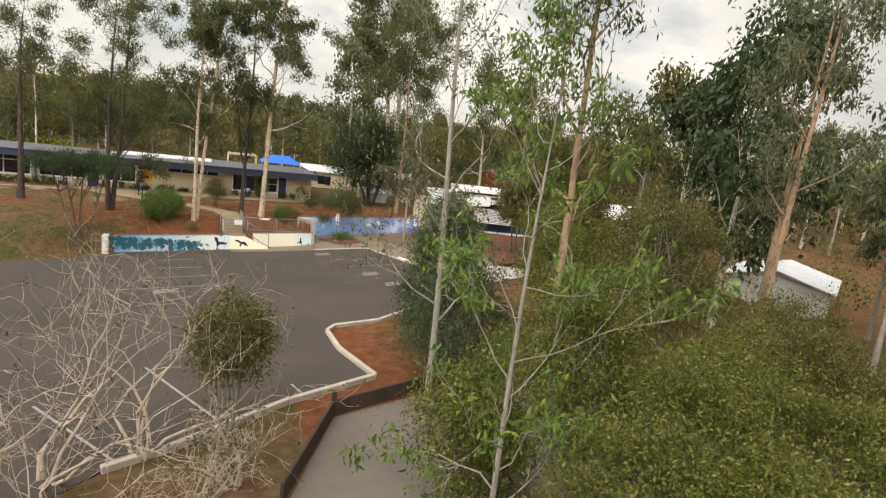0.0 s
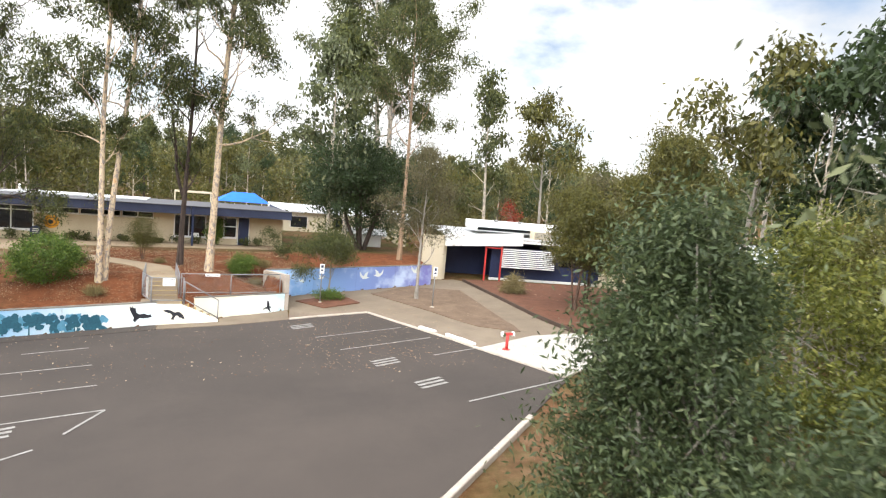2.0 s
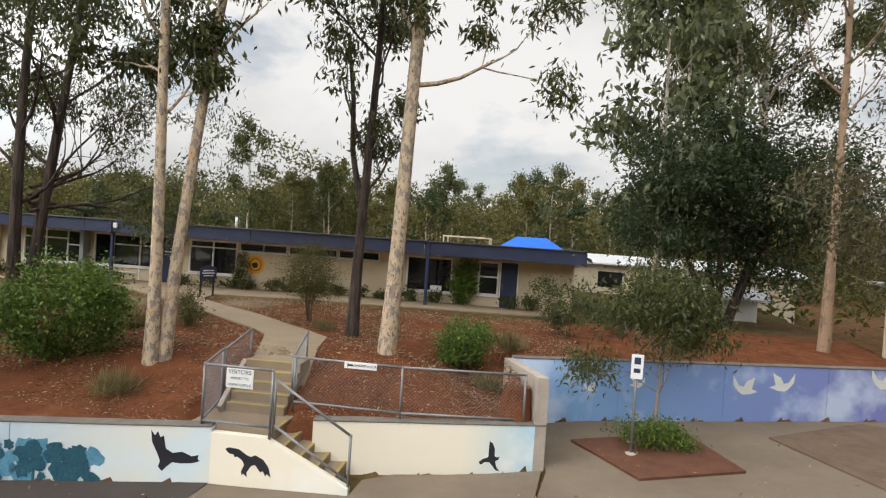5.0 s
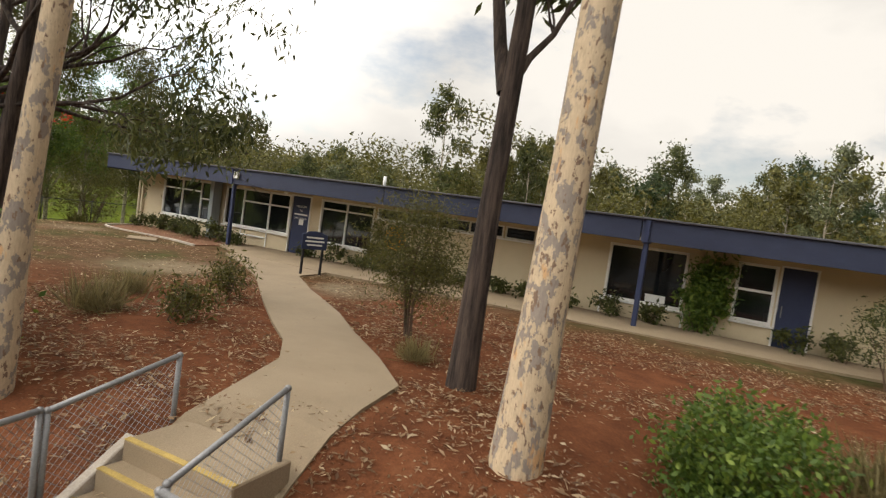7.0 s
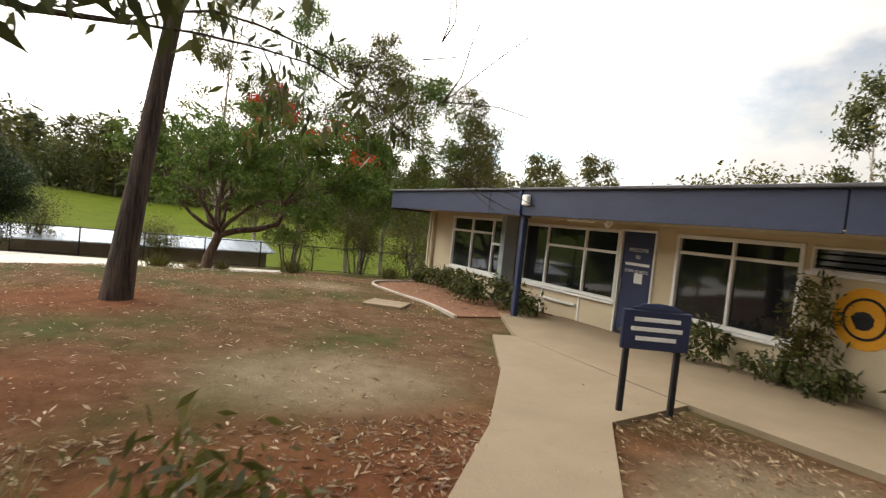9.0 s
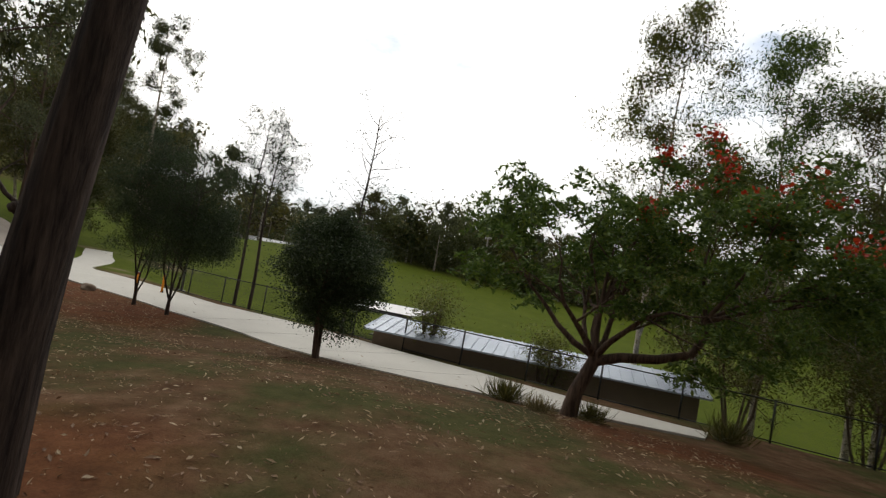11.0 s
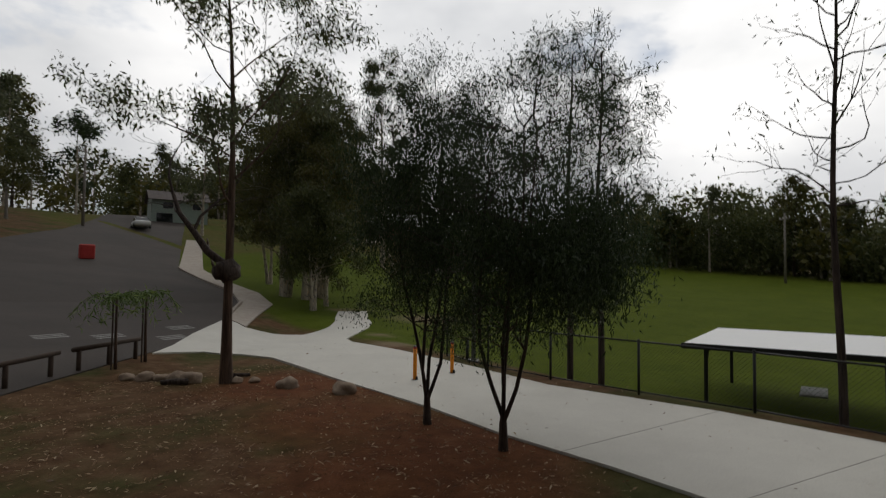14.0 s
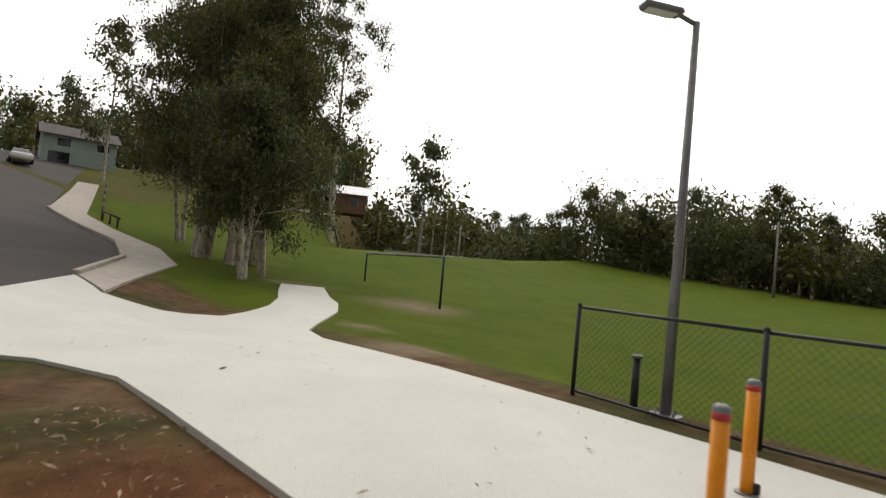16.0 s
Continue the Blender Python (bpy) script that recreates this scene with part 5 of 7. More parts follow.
def grow(g, p, d, length, r, depth, rnd, tips, up=0.12, wild=0.22, kids=3, spread=0.75, keep=0.62, sides=6):
    """One limb and its branches; collects the places where leaves hang."""
    seg = 4 if depth > 0 else 3
    pts, rad = [p.copy()], [r]
    for i in range(seg):
        d = (d + Vector(rnd.normal(size=3)) * wild + Vector((0, 0, up))).normalized()
        p = p + d * (length / seg)
        pts.append(p.copy())
        rad.append(r * (1 - 0.62 * (i + 1) / seg))
    g.tube(pts, rad, sides if r > 0.03 else 4, False)
    if depth == 0:
        tips += [pts[-1], pts[-2], (pts[-1] + pts[-2]) / 2]
        return
    for k in range(kids):
        at = seg if k == 0 else 1 + int(rnd.integers(1, seg))
        a = pts[at]
        side = d.cross(Vector(rnd.normal(size=3))).normalized()
        nd = (d + side * spread * (0.35 if k == 0 else 1.0) * (0.7 + 0.6 * rnd.random())).normalized()
        grow(g, a, nd, length * keep * (0.8 + 0.4 * rnd.random()), max(0.006, rad[at] * (0.85 if k == 0 else 0.62)), depth - 1, rnd, tips, up, wild, kids, spread, keep, max(4, sides - 1))


def gum(name, base, H, r0, bark, leaf, label, seed, crown_from=0.45, crown_r=3.0, limbs=9, per_tip=26, clump=0.5, leaf_size=0.2, lean=(0, 0), stems=1, droop=0.8, depth=2, fork=None, wide=0.3, group="", up=0.1, flare=1.35, splay=0.16, top_taper=0.28, limb_up=(0.5, 1.15), category="tree"):
    """A gum: bare tapered trunk or trunks, limbs that rise and branch, leaves in hanging clumps with gaps."""
    rnd = np.random.default_rng(seed)
    e = thing(name, base, label, category, group)
    g, tips = Geo(), []
    for s in range(stems):
        az = 2 * math.pi * s / stems + rnd.random() * 1.2
        off = Vector((math.cos(az), math.sin(az), 0)) * (r0 * 0.9 if stems > 1 else 0)
        drift = Vector((lean[0], lean[1], 0)) + (Vector((math.cos(az), math.sin(az), 0)) * splay if stems > 1 else Vector())
        h = H * (1 if s == 0 else 0.8 + 0.25 * rnd.random())
        n = 12
        pts, rad = [], []
        w1, w2 = rnd.random() * 6, rnd.random() * 6
        for i in range(n + 1):
            t = i / n
            sway = Vector((math.sin(w1 + 4 * t) - math.sin(w1), math.sin(w2 + 3.4 * t) - math.sin(w2), 0)) * 0.012 * h * t
            pts.append(off + drift * h * t + sway + Vector((0, 0, h * 0.93 * t - 0.25 * (i == 0))))
            rad.append(r0 * (1 - (1 - top_taper * 0.6) * t) * (flare if i == 0 else 1.0 + (flare - 1) * 0.25 * (i == 1)))
        g.tube(pts, rad, 12, False)
        for k in range(limbs):
            t = crown_from + (1 - crown_from) * (k + 0.6 * rnd.random()) / limbs
            i = min(n - 1, int(t * n))
            p = pts[i].lerp(pts[i + 1], t * n - i)
            a = k * 2.4 + rnd.random() * 0.9
            q = (t - crown_from) / (1 - crown_from)
            ln = crown_r * (0.55 + 0.6 * math.sin(math.pi * (0.22 + 0.7 * q))) * (0.7 + 0.5 * rnd.random())
            rise = limb_up[0] + (limb_up[1] - limb_up[0]) * rnd.random()
            d = Vector((math.cos(a), math.sin(a), rise)).normalized()
            grow(g, p, d, ln * 0.62, max(0.012, rad[i] * 0.42), depth, rnd, tips, up)
        grow(g, pts[-1], Vector((0, 0, 1)), crown_r * 0.4, rad[-1] * 0.9, depth, rnd, tips, up)
    g.ob("trunk", bark, e, smooth=True, local=True)
    if per_tip:
        t = np.repeat(np.array([tuple(p) for p in tips]), per_tip, axis=0)
        spread = np.repeat(rnd.random(len(tips)) * 0.7 + 0.6, per_tip)[:, None]
        t = t + rnd.normal(size=t.shape) * clump * 0.5 * spread * np.array([1, 1, 0.8])
        leaf_mesh("crown", t, leaf_size, rnd, droop, leaf, e, wide)
    return e


def bushy(name, base, lo, hi, rx, ry, bark, leaf, label, seed, leaves=9000, leaf_size=0.12, stems=4, wide=0.42, stem_r=0.06, clumps=70, clump=0.55, hollow=0.55, category="tree", group="", flowers=None, droop=0.3, taper=0.0):
    """A dense tree or shrub: several stems and a lumpy crown of leaf clumps between the heights lo and hi."""
    rnd = np.random.default_rng(seed)
    e = thing(name, base, label, category, group)
    mid, hz = (lo + hi) / 2, (hi - lo) / 2
    cen = []
    while len(cen) < clumps:
        q = rnd.normal(size=3)
        q /= np.linalg.norm(q)
        s = hollow + (1 - hollow) * rnd.random()
        k = 1 + 0.28 * noise.noise(Vector(q * 1.7) + Vector((seed * 1.3, 0, 0)))
        cen.append((q[0] * rx * s * k, q[1] * ry * s * k, mid + q[2] * hz * s * k))
    cen = np.array(cen)
    cen[:, :2] *= (1 - taper * np.clip((cen[:, 2:] - lo) / (hi - lo), 0, 1.1))
    g = Geo()
    for k in range(stems):
        a = 2 * math.pi * k / stems + rnd.random()
        p0 = Vector((math.cos(a) * stem_r * 1.2, math.sin(a) * stem_r * 1.2, -0.2))
        p2 = Vector((math.cos(a) * rx * 0.45, math.sin(a) * ry * 0.45, mid))
        p1 = p0.lerp(p2, 0.45) + Vector(rnd.normal(size=3)) * 0.1
        g.tube([p0, p1, p2], [stem_r, stem_r * 0.7, stem_r * 0.35], 7, False)
        for c in cen[rnd.integers(0, clumps, max(3, clumps // (stems * 3)))]:
            g.tube([p1.lerp(p2, 0.2 + 0.7 * rnd.random()), Vector(c)], [stem_r * 0.35, stem_r * 0.1], 4, False)
    g.ob("trunk", bark, e, smooth=True, local=True)
    w = rnd.integers(0, clumps, leaves)
    size = (0.55 + 0.7 * rnd.random(clumps))[w][:, None]
    pts = cen[w] + rnd.normal(size=(leaves, 3)) * clump * 0.5 * size * np.array([1, 1, 0.75])
    pts = pts[pts[:, 2] > 0.03]
    leaf_mesh("crown", pts, leaf_size, rnd, droop, leaf, e, wide)
    if flowers:
        k = cen[rnd.integers(0, clumps, flowers[0])]
        k = k[k[:, 2] > mid]
        f = np.repeat(k, 40, axis=0) + rnd.normal(size=(len(k) * 40, 3)) * 0.16
        leaf_mesh("blossom", f, flowers[1], rnd, 0.0, M_FLOWER, e, 0.8)
    return e


def at(x, y, dz=0.0):
    return (x, y, land(x, y) + dz)


# spotted gums on the bank
SPOT = "tall spotted gum with cream and grey patchy bark"
gum("spotted_gum", at(13.2, -11.15), 17, 0.185, M_BARK_SPOT, M_LEAF_GUM, SPOT, 11, 0.40, 3.4, 11, 44, 0.5, 0.2, (0.045, 0.01), top_taper=0.9)
iron = gum("ironbark_tree", at(11.85, -9.5), 16, 0.15, M_BARK_DARK, M_LEAF_GUM, "dark furrowed ironbark on the mulch bank", 12, 0.24, 3.4, 12, 44, 0.5, 0.2, (0.015, 0.0))
g, tips = Geo(), []
g.tube([(0.03, 0.0, 3.6), (-0.16, 0.1, 4.2), (-0.34, 0.16, 5.0), (-0.42, 0.2, 6.4), (-0.7, 0.3, 8.2)], [0.1, 0.085, 0.075, 0.065, 0.04], 9, False)
g.ob("side_limb", M_BARK_DARK, iron, smooth=True, local=True)
gum("spotted_gum", at(8.72, -13.25), 16, 0.135, M_BARK_SPOT, M_LEAF_GUM, "twin trunked spotted gum with cream patchy bark", 13, 0.42, 2.8, 9, 44, 0.5, 0.2, (0.045, 0.0), 2, splay=0.03, top_taper=0.7)
leaning = gum("ironbark_tree", at(3.3, -11.1), 15, 0.16, M_BARK_DARK, M_LEAF_GUM, "dark leaning twin trunked ironbark above the lawn", 31, 0.2, 4.0, 12, 44, 0.5, 0.17, (0.05, 0.015), 2, splay=0.05)
g, tips, rnd = Geo(), [], np.random.default_rng(311)
for k, (dx, dy, rise, z0, ln) in enumerate(((0.75, 0.66, 0.30, 3.0, 3.3), (0.45, 0.9, 0.42, 3.4, 3.0), (0.9, 0.35, 0.5, 3.3, 3.0), (0.1, 1.0, 0.35, 3.2, 2.8), (0.68, 0.72, 0.75, 3.6, 3.2), (-0.4, 0.9, 0.5, 3.0, 2.6))):
    grow(g, Vector((0.16, 0.05, z0)), Vector((dx, dy, rise)).normalized(), ln * 0.84, 0.05, 3, rnd, tips, 0.02, 0.2, 3, 0.62, 0.6, 8)
g.ob("low_limb", M_BARK_DARK, leaning, smooth=True, local=True)
t = np.repeat(np.array([tuple(q) for q in tips if q[1] < 3.9]), 13, axis=0)
leaf_mesh("low_foliage", t + rnd.normal(size=t.shape) * 0.17, 0.13, rnd, 0.9, M_LEAF_GUM, leaning, 0.27)
bushy("callistemon", at(10.05, -7.8), 0.5, 2.5, 0.65, 0.65, M_BARK_BROWN, M_LEAF_OLIVE, "small bottlebrush tree with thin olive leaves", 21, 15000, 0.07, 4, 0.2, 0.03, 70, 0.5)
bushy("flowering_shrub", at(14.9, -9.7), 0.05, 1.25, 0.75, 0.75, M_BARK_BROWN, M_LEAF_FRESH, "rounded green shrub with small orange flowers", 22, 9000, 0.07, 5, 0.5, 0.02, 60, 0.34, category="shrub")
bushy("hedge_shrub", at(6.6, -13.4), 0.05, 2.0, 1.2, 1.1, M_BARK_BROWN, M_LEAF_FRESH, "dense rounded green shrub above the wall", 23, 16000, 0.085, 6, 0.5, 0.03, 90, 0.45, 0.7, category="shrub")
bushy("spreading_tree", at(2.5, -16.6), 4.25, 5.6, 3.3, 2.2, M_BARK_BROWN, M_LEAF_DARK, "low spreading dark green tree above the painted wall", 26, 26000, 0.1, 4, 0.36, 0.07, 110, 0.45, 0.3)
# trees on the western lawn
gum("ironbark_tree", at(-2.35, -8.95), 13, 0.21, M_BARK_DARK, M_LEAF_GUM, "dark straight ironbark on the lawn", 14, 0.45, 3.0, 9, 26, 0.6, 0.19, (0.0, 0.1))
gum("twin_gum", at(-7.9, -20.2), 13, 0.17, M_BARK_BROWN, M_LEAF_GUM, "brown twin trunked gum beside the car park fence", 15, 0.34, 3.6, 8, 30, 0.6, 0.19, (0.02, -0.01), 2, splay=0.045)


def burl_tree():
    """A leaning tree with a dark burl, a long dead limb and sparse leaves."""
    e = gum("burl_tree", at(-15.1, -28.15), 10.6, 0.13, M_BARK_BROWN, M_LEAF_GREY, "leaning brown tree with a dark burl and sparse grey leaves", 16, 0.42, 3.2, 11, 46, 0.5, 0.13, (0.03, 0.02), limb_up=(0.35, 0.9))
    Geo().ball((0.1, 0.06, 2.65), 0.3, (1.1, 1.0, 0.9), 5, 0.6, 16).ob("burl", M_BARK_DARK, e, "black swollen burl", True, True)
    g, tips = Geo(), []
    rnd = np.random.default_rng(77)
    grow(g, Vector((0.05, 0.05, 2.75)), Vector((0.62, -0.75, 0.22)).normalized(), 2.6, 0.11, 3, rnd, tips, 0.05, 0.2)
    g.ob("dead_limb", M_BARK_DARK, e, "bare dark dead limb", True, True)


burl_tree()


def slender(base, seed, H, lo, hi, r, off, leaves):
    """A low fork into several thin crooked stems under a dark crown."""
    rnd = np.random.default_rng(seed)
    e = thing("slender_tree", base, "slender dark many stemmed tree beside the pale path", "tree", "path trees")
    g, tips = Geo(), []
    g.tube([(0, 0, -0.2), (0.01, 0, 0.1), (0.03, 0.01, 0.42), (0.03, 0.01, 0.62)], [0.1, 0.072, 0.058, 0.026], 10, False)
    for k in range(4):
        a = k * 1.65 + rnd.random() * 0.6
        p = Vector((0.03, 0.01, 0.36 + 0.04 * k))
        d = Vector((math.cos(a) * 0.55, math.sin(a) * 0.55, 1)).normalized()
        pts, rad = [p.copy()], [0.034]
        for i in range(7):
            d = (d * 0.75 + Vector((rnd.normal() * 0.12, rnd.normal() * 0.12, 0.55))).normalized()
            p = p + d * H * 0.115 * (0.9 + 0.2 * rnd.random())
            pts.append(p.copy())
            rad.append(0.034 * (1 - 0.1 * (i + 1)))
        g.tube(pts, rad, 8, False)
        for i in range(2, 8):
            for _ in range(3):
                b = rnd.random() * 6.3
                grow(g, pts[i], Vector((math.cos(b), math.sin(b), 0.55)).normalized(), 0.6 + 0.35 * rnd.random(), 0.014, 1, rnd, tips, 0.05, 0.25)
    g.ob("trunk", M_BARK_DARK, e, smooth=True, local=True)
    t = np.repeat(np.array([tuple(p) for p in tips]), 66, axis=0)
    t = t + rnd.normal(size=t.shape) * 0.15
    leaf_mesh("crown", t, 0.055, rnd, 0.8, M_LEAF_DARK, e, 0.26)
    # the hanging mass of fine foliage, in clumps
    q = rnd.normal(size=(60, 3))
    q /= np.linalg.norm(q, axis=1, keepdims=True)
    c = q * (0.35 + 0.65 * rnd.random((60, 1))) * np.array([r, r, (hi - lo) / 2]) + np.array([off[0], off[1], (lo + hi) / 2])
    w = rnd.integers(0, 60, leaves)
    m = c[w] + rnd.normal(size=(leaves, 3)) * np.array([0.24, 0.24, 0.2])
    leaf_mesh("foliage", m, 0.085, rnd, 0.9, M_LEAF_DARK, e, 0.2)


slender(at(-15.65, -22.1), 17, 5.8, 2.1, 6.2, 1.6, (0.1, 0.1), 25000)
slender(at(-15.35, -20.25), 18, 5.6, 1.5, 4.3, 1.35, (-0.1, 0.9), 30000)
bushy("round_tree", at(-13.6, -13.2), 0.85, 4.1, 1.45, 1.45, M_BARK_BROWN, M_LEAF_DARK, "dense round dark green tree beside the path", 24, 60000, 0.075, 2, 0.36, 0.09, 150, 0.5, 0.5)


def flame_tree():
    """A poinciana: crooked trunk darkened as if backlit, wide flat tiers of feathery leaves, red flower clusters on
    top.
    """
    rnd = np.random.default_rng(25)
    e = thing("flame_tree", at(-14.2, -6.5), "spreading flame tree with feathery leaves and red flowers", "tree")
    g, tips = Geo(), []
    g.tube([(0, 0, -0.3), (0.0, 0.12, 0.6), (-0.03, 0.38, 1.3), (-0.05, 0.45, 1.6)], [0.24, 0.18, 0.16, 0.13], 12, False)
    g.tube([(-0.04, 0.4, 1.4), (0.0, 1.0, 1.62), (0.05, 1.8, 1.75), (0.02, 2.5, 2.0), (0.0, 2.75, 2.5), (0.0, 2.6, 3.1)], [0.13, 0.12, 0.11, 0.1, 0.09, 0.07], 10, False)
    for k, (ax, ay, up, ln) in enumerate(((0.1, -1.0, 0.62, 2.4), (0.6, -0.7, 0.9, 2.3), (-0.7, -0.5, 0.8, 2.3), (0.0, -0.3, 1.4, 2.4), (0.7, 0.3, 1.0, 2.2), (-0.7, 0.4, 1.0, 2.2), (0.1, 0.5, 1.5, 2.5))):
        grow(g, Vector((-0.05, 0.42, 1.5)), Vector((ax, ay, up)).normalized(), ln, 0.09, 2, rnd, tips, 0.0, 0.2, 4, 0.85, 0.66, 8)
    for k, (ax, ay, up, ln) in enumerate(((0.2, 1.0, 0.5, 2.2), (0.7, 0.5, 0.9, 2.0), (-0.6, 0.7, 0.9, 2.0), (0.0, 0.2, 1.4, 2.2), (0.1, 0.9, 0.9, 2.2))):
        grow(g, Vector((0.0, 2.65, 2.8)), Vector((ax, ay, up)).normalized(), ln, 0.06, 2, rnd, tips, 0.0, 0.2, 4, 0.85, 0.66, 7)
    # dark brown bark puts the shade of a backlit trunk into its colour
    g.ob("trunk", M_BARK_BROWN, e, smooth=True, local=True)
    leaves = []
    for p in tips:
        for _ in range(3):
            b = rnd.random() * 6.28
            tip = Vector((math.cos(b), math.sin(b), -0.18)) * (0.45 + 0.25 * rnd.random())
            for s in range(16):
                q = Vector(p) + tip * (s / 15)
                q.z -= 0.16 * (s / 15) ** 2
                for sd in (-1, 1):
                    leaves.append(q + Vector((-tip.y, tip.x, 0)).normalized() * sd * 0.05 * (1 - s / 22))
    leaf_mesh("crown", [tuple(q) for q in leaves], 0.12, rnd, 0.0, M_LEAF_FRESH, e, 0.42)
    top = sorted((p for p in tips if p.y > 1.0), key=lambda p: -p.z)[:150:6] + sorted(tips, key=lambda p: -p.z)[:24:8]
    f = np.repeat(np.array([tuple(p) for p in top]), 45, axis=0)
    leaf_mesh("blossom", f + rnd.normal(size=f.shape) * 0.14 + np.array([0, 0, 0.12]), 0.1, rnd, 0, M_FLOWER, e, 0.8)


flame_tree()
for a, b, r in (((-15.5, -28.75), (-15.95, -28.55), 0.06), ((-14.4, -28.6), (-13.9, -28.9), 0.08)):
    e = thing("fallen_log", at(*a), "short dark weathered log lying on the mulch", "log", "fallen logs")
    Geo().tube([(*a, land(*a) + r * 0.7), ((a[0] + b[0]) / 2, (a[1] + b[1]) / 2 + 0.05, land(*b) + r * 1.0), (*b, land(*b) + r * 0.8)], [r, r * 0.9, r * 0.7], 9).ob("log", M_BARK_DARK, e, smooth=True)
# trees along the field fence
for k, (x, y, h, r) in enumerate(((-24.0, -5.2, 16.0, 2.4), (-24.0, -0.9, 15.0, 2.3), (-24.0, 2.1, 14.0, 2.3), (-24.0, 4.3, 13.4, 2.2), (-24.0, 6.4, 12.8, 2.2), (-25.0, 10.0, 12.4, 2.3), (-25.5, -3.0, 10.5, 2.2), (-22.5, 2.4, 8.0, 1.8), (-21.6, 9.0, 8.6, 1.8))):
    gum("fence_gum", at(x, y), h, 0.13, M_BARK_PALE, (M_LEAF_WATTLE, M_LEAF_FRESH, M_LEAF_OLIVE)[k % 3], "slim upright gum behind the field fence", 50 + k, 0.22, r * 1.25, 22, 40, 0.62, 0.15, (0, 0), group="fence gums", limb_up=(0.8, 1.6))
for k, (x, y, lo, hi, r) in enumerate(((-20.6, -2.0, 0.6, 5.2, 1.8), (-20.2, 1.6, 0.4, 4.6, 1.8), (-19.4, 4.4, 0.3, 4.2, 1.7), (-20.4, -12.6, 0.4, 2.9, 0.9), (-20.4, -8.0, 0.4, 2.3, 0.9))):
    bushy("fence_shrub", at(x, y), lo, hi, r, r, M_BARK_BROWN, M_LEAF_OLIVE if k < 3 else M_LEAF_WATTLE, "thin leaved tall shrub behind the field fence", 60 + k, 8000 if k < 3 else 4500, 0.11, 5, 0.25, 0.06, 60, 0.6, 0.3, category="shrub")


def pine(base, seed, H, bare=False):
    """A thin tree with tufted side branches; bare: nearly leafless."""
    rnd = np.random.default_rng(seed)
    e = thing("bare_tree" if bare else "pine_tree", base, "tall nearly leafless tree behind the fence" if bare else "slim tufted pine behind the field fence", "tree")
    g, tips = Geo(), []
    pts = [Vector((0.05 * math.sin(i * 0.9 + seed), 0.05 * math.cos(i * 0.7), H * i / 10 - (0.3 if i == 0 else 0))) for i in range(11)]
    g.tube(pts, [0.085 * (1 - 0.08 * i) for i in range(11)], 8, False)
    for k in range(24):
        t = 0.42 + 0.56 * k / 24
        i = min(9, int(t * 10))
        a = k * 2.4
        d = Vector((math.cos(a), math.sin(a), 0.55)).normalized()
        grow(g, pts[i].lerp(pts[i + 1], t * 10 - i), d, (1.55 - 1.1 * (t - 0.42)) * (0.7 + 0.5 * rnd.random()), 0.02, 1, rnd, tips, 0.1, 0.25)
    g.ob("trunk", M_BARK_DARK, e, smooth=True, local=True)
    n = 3 if bare else 26
    t = np.repeat(np.array([tuple(p) for p in tips]), n, axis=0)
    leaf_mesh("crown", t + rnd.normal(size=t.shape) * 0.13, 0.12 if bare else 0.17, rnd, 0.2, M_LEAF_DARK, e, 0.22 if bare else 0.12)


pine(at(-21.7, -22.7), 71, 8.6)
pine(at(-21.6, -21.8), 72, 8.4)
pine(at(-21.1, -16.75), 73, 9.2, True)
# paperbarks at the bend of the road
for k, (x, y, h) in enumerate(((-30.3, -49.0, 12.0), (-31.2, -47.9, 12.5), (-33.0, -48.6, 12.0), (-28.3, -43.0, 5.5), (-30.8, -45.1, 8.5), (-32.5, -54.5, 12.5))):
    gum("paperbark_tree", at(x, y), h, 0.2 if k < 3 else 0.13, M_BARK_PALE, M_LEAF_GUM if k % 2 else M_LEAF_OLIVE, "pale barked leaning paperbark at the bend of the road", 80 + k, 0.24, 3.6 if k < 3 else 2.4, 15, 40, 0.6, 0.17, (0.03 * (k - 2), 0.02), 3 if k < 3 else 2, splay=0.1, group="paperbarks")
gum("tall_gum", at(-56.0, -67.5), 23, 0.3, M_BARK_PALE, M_LEAF_GUM, "very tall pale gum with open umbrella crowns beyond the field", 88, 0.5, 5.0, 9, 46, 0.8, 0.3, (0.02, 0.0))
for k, (x, y, h) in enumerate(((-10.0, -62.0, 7.0), (-14.0, -70.0, 7.5), (-18.0, -79.0, 7.5), (-22.5, -88.0, 7.0), (-30.0, -112.0, 7.5))):
    gum("roadside_gum", at(x, y), h, 0.15, M_BARK_GREY if k % 2 else M_BARK_PALE, M_LEAF_GUM if k % 2 else M_LEAF_OLIVE, "leafy gum beside the end of the road", 180 + k, 0.25, 3.0, 13, 34, 0.7, 0.22, (0.01, 0.0), group="roadside gums")
# trees round the car park's entry, close to the first part of the way
gum("grey_gum", at(15.0, -43.1), 15, 0.095, M_BARK_GREY, M_LEAF_GREY, "slim grey gum with long thin side branches", 101, 0.2, 2.6, 18, 12, 0.5, 0.12, (0.0, 0.0), limb_up=(0.25, 0.8))
gum("gum_sapling", at(14.2, -48.3), 8.6, 0.062, M_BARK_GREY, M_LEAF_FRESH, "thin grey sapling with pale leaf tufts", 102, 0.12, 2.0, 18, 9, 0.22, 0.13, (0.015, 0.0), limb_up=(0.3, 0.9))
gum("tan_gum", at(18.4, -43.1), 17, 0.13, M_BARK_TAN, M_LEAF_GUM, "tall tan barked gum that forks low", 103, 0.3, 4.2, 11, 30, 0.65, 0.18, (0.0, 0.0), limb_up=(1.0, 1.9), top_taper=0.4)
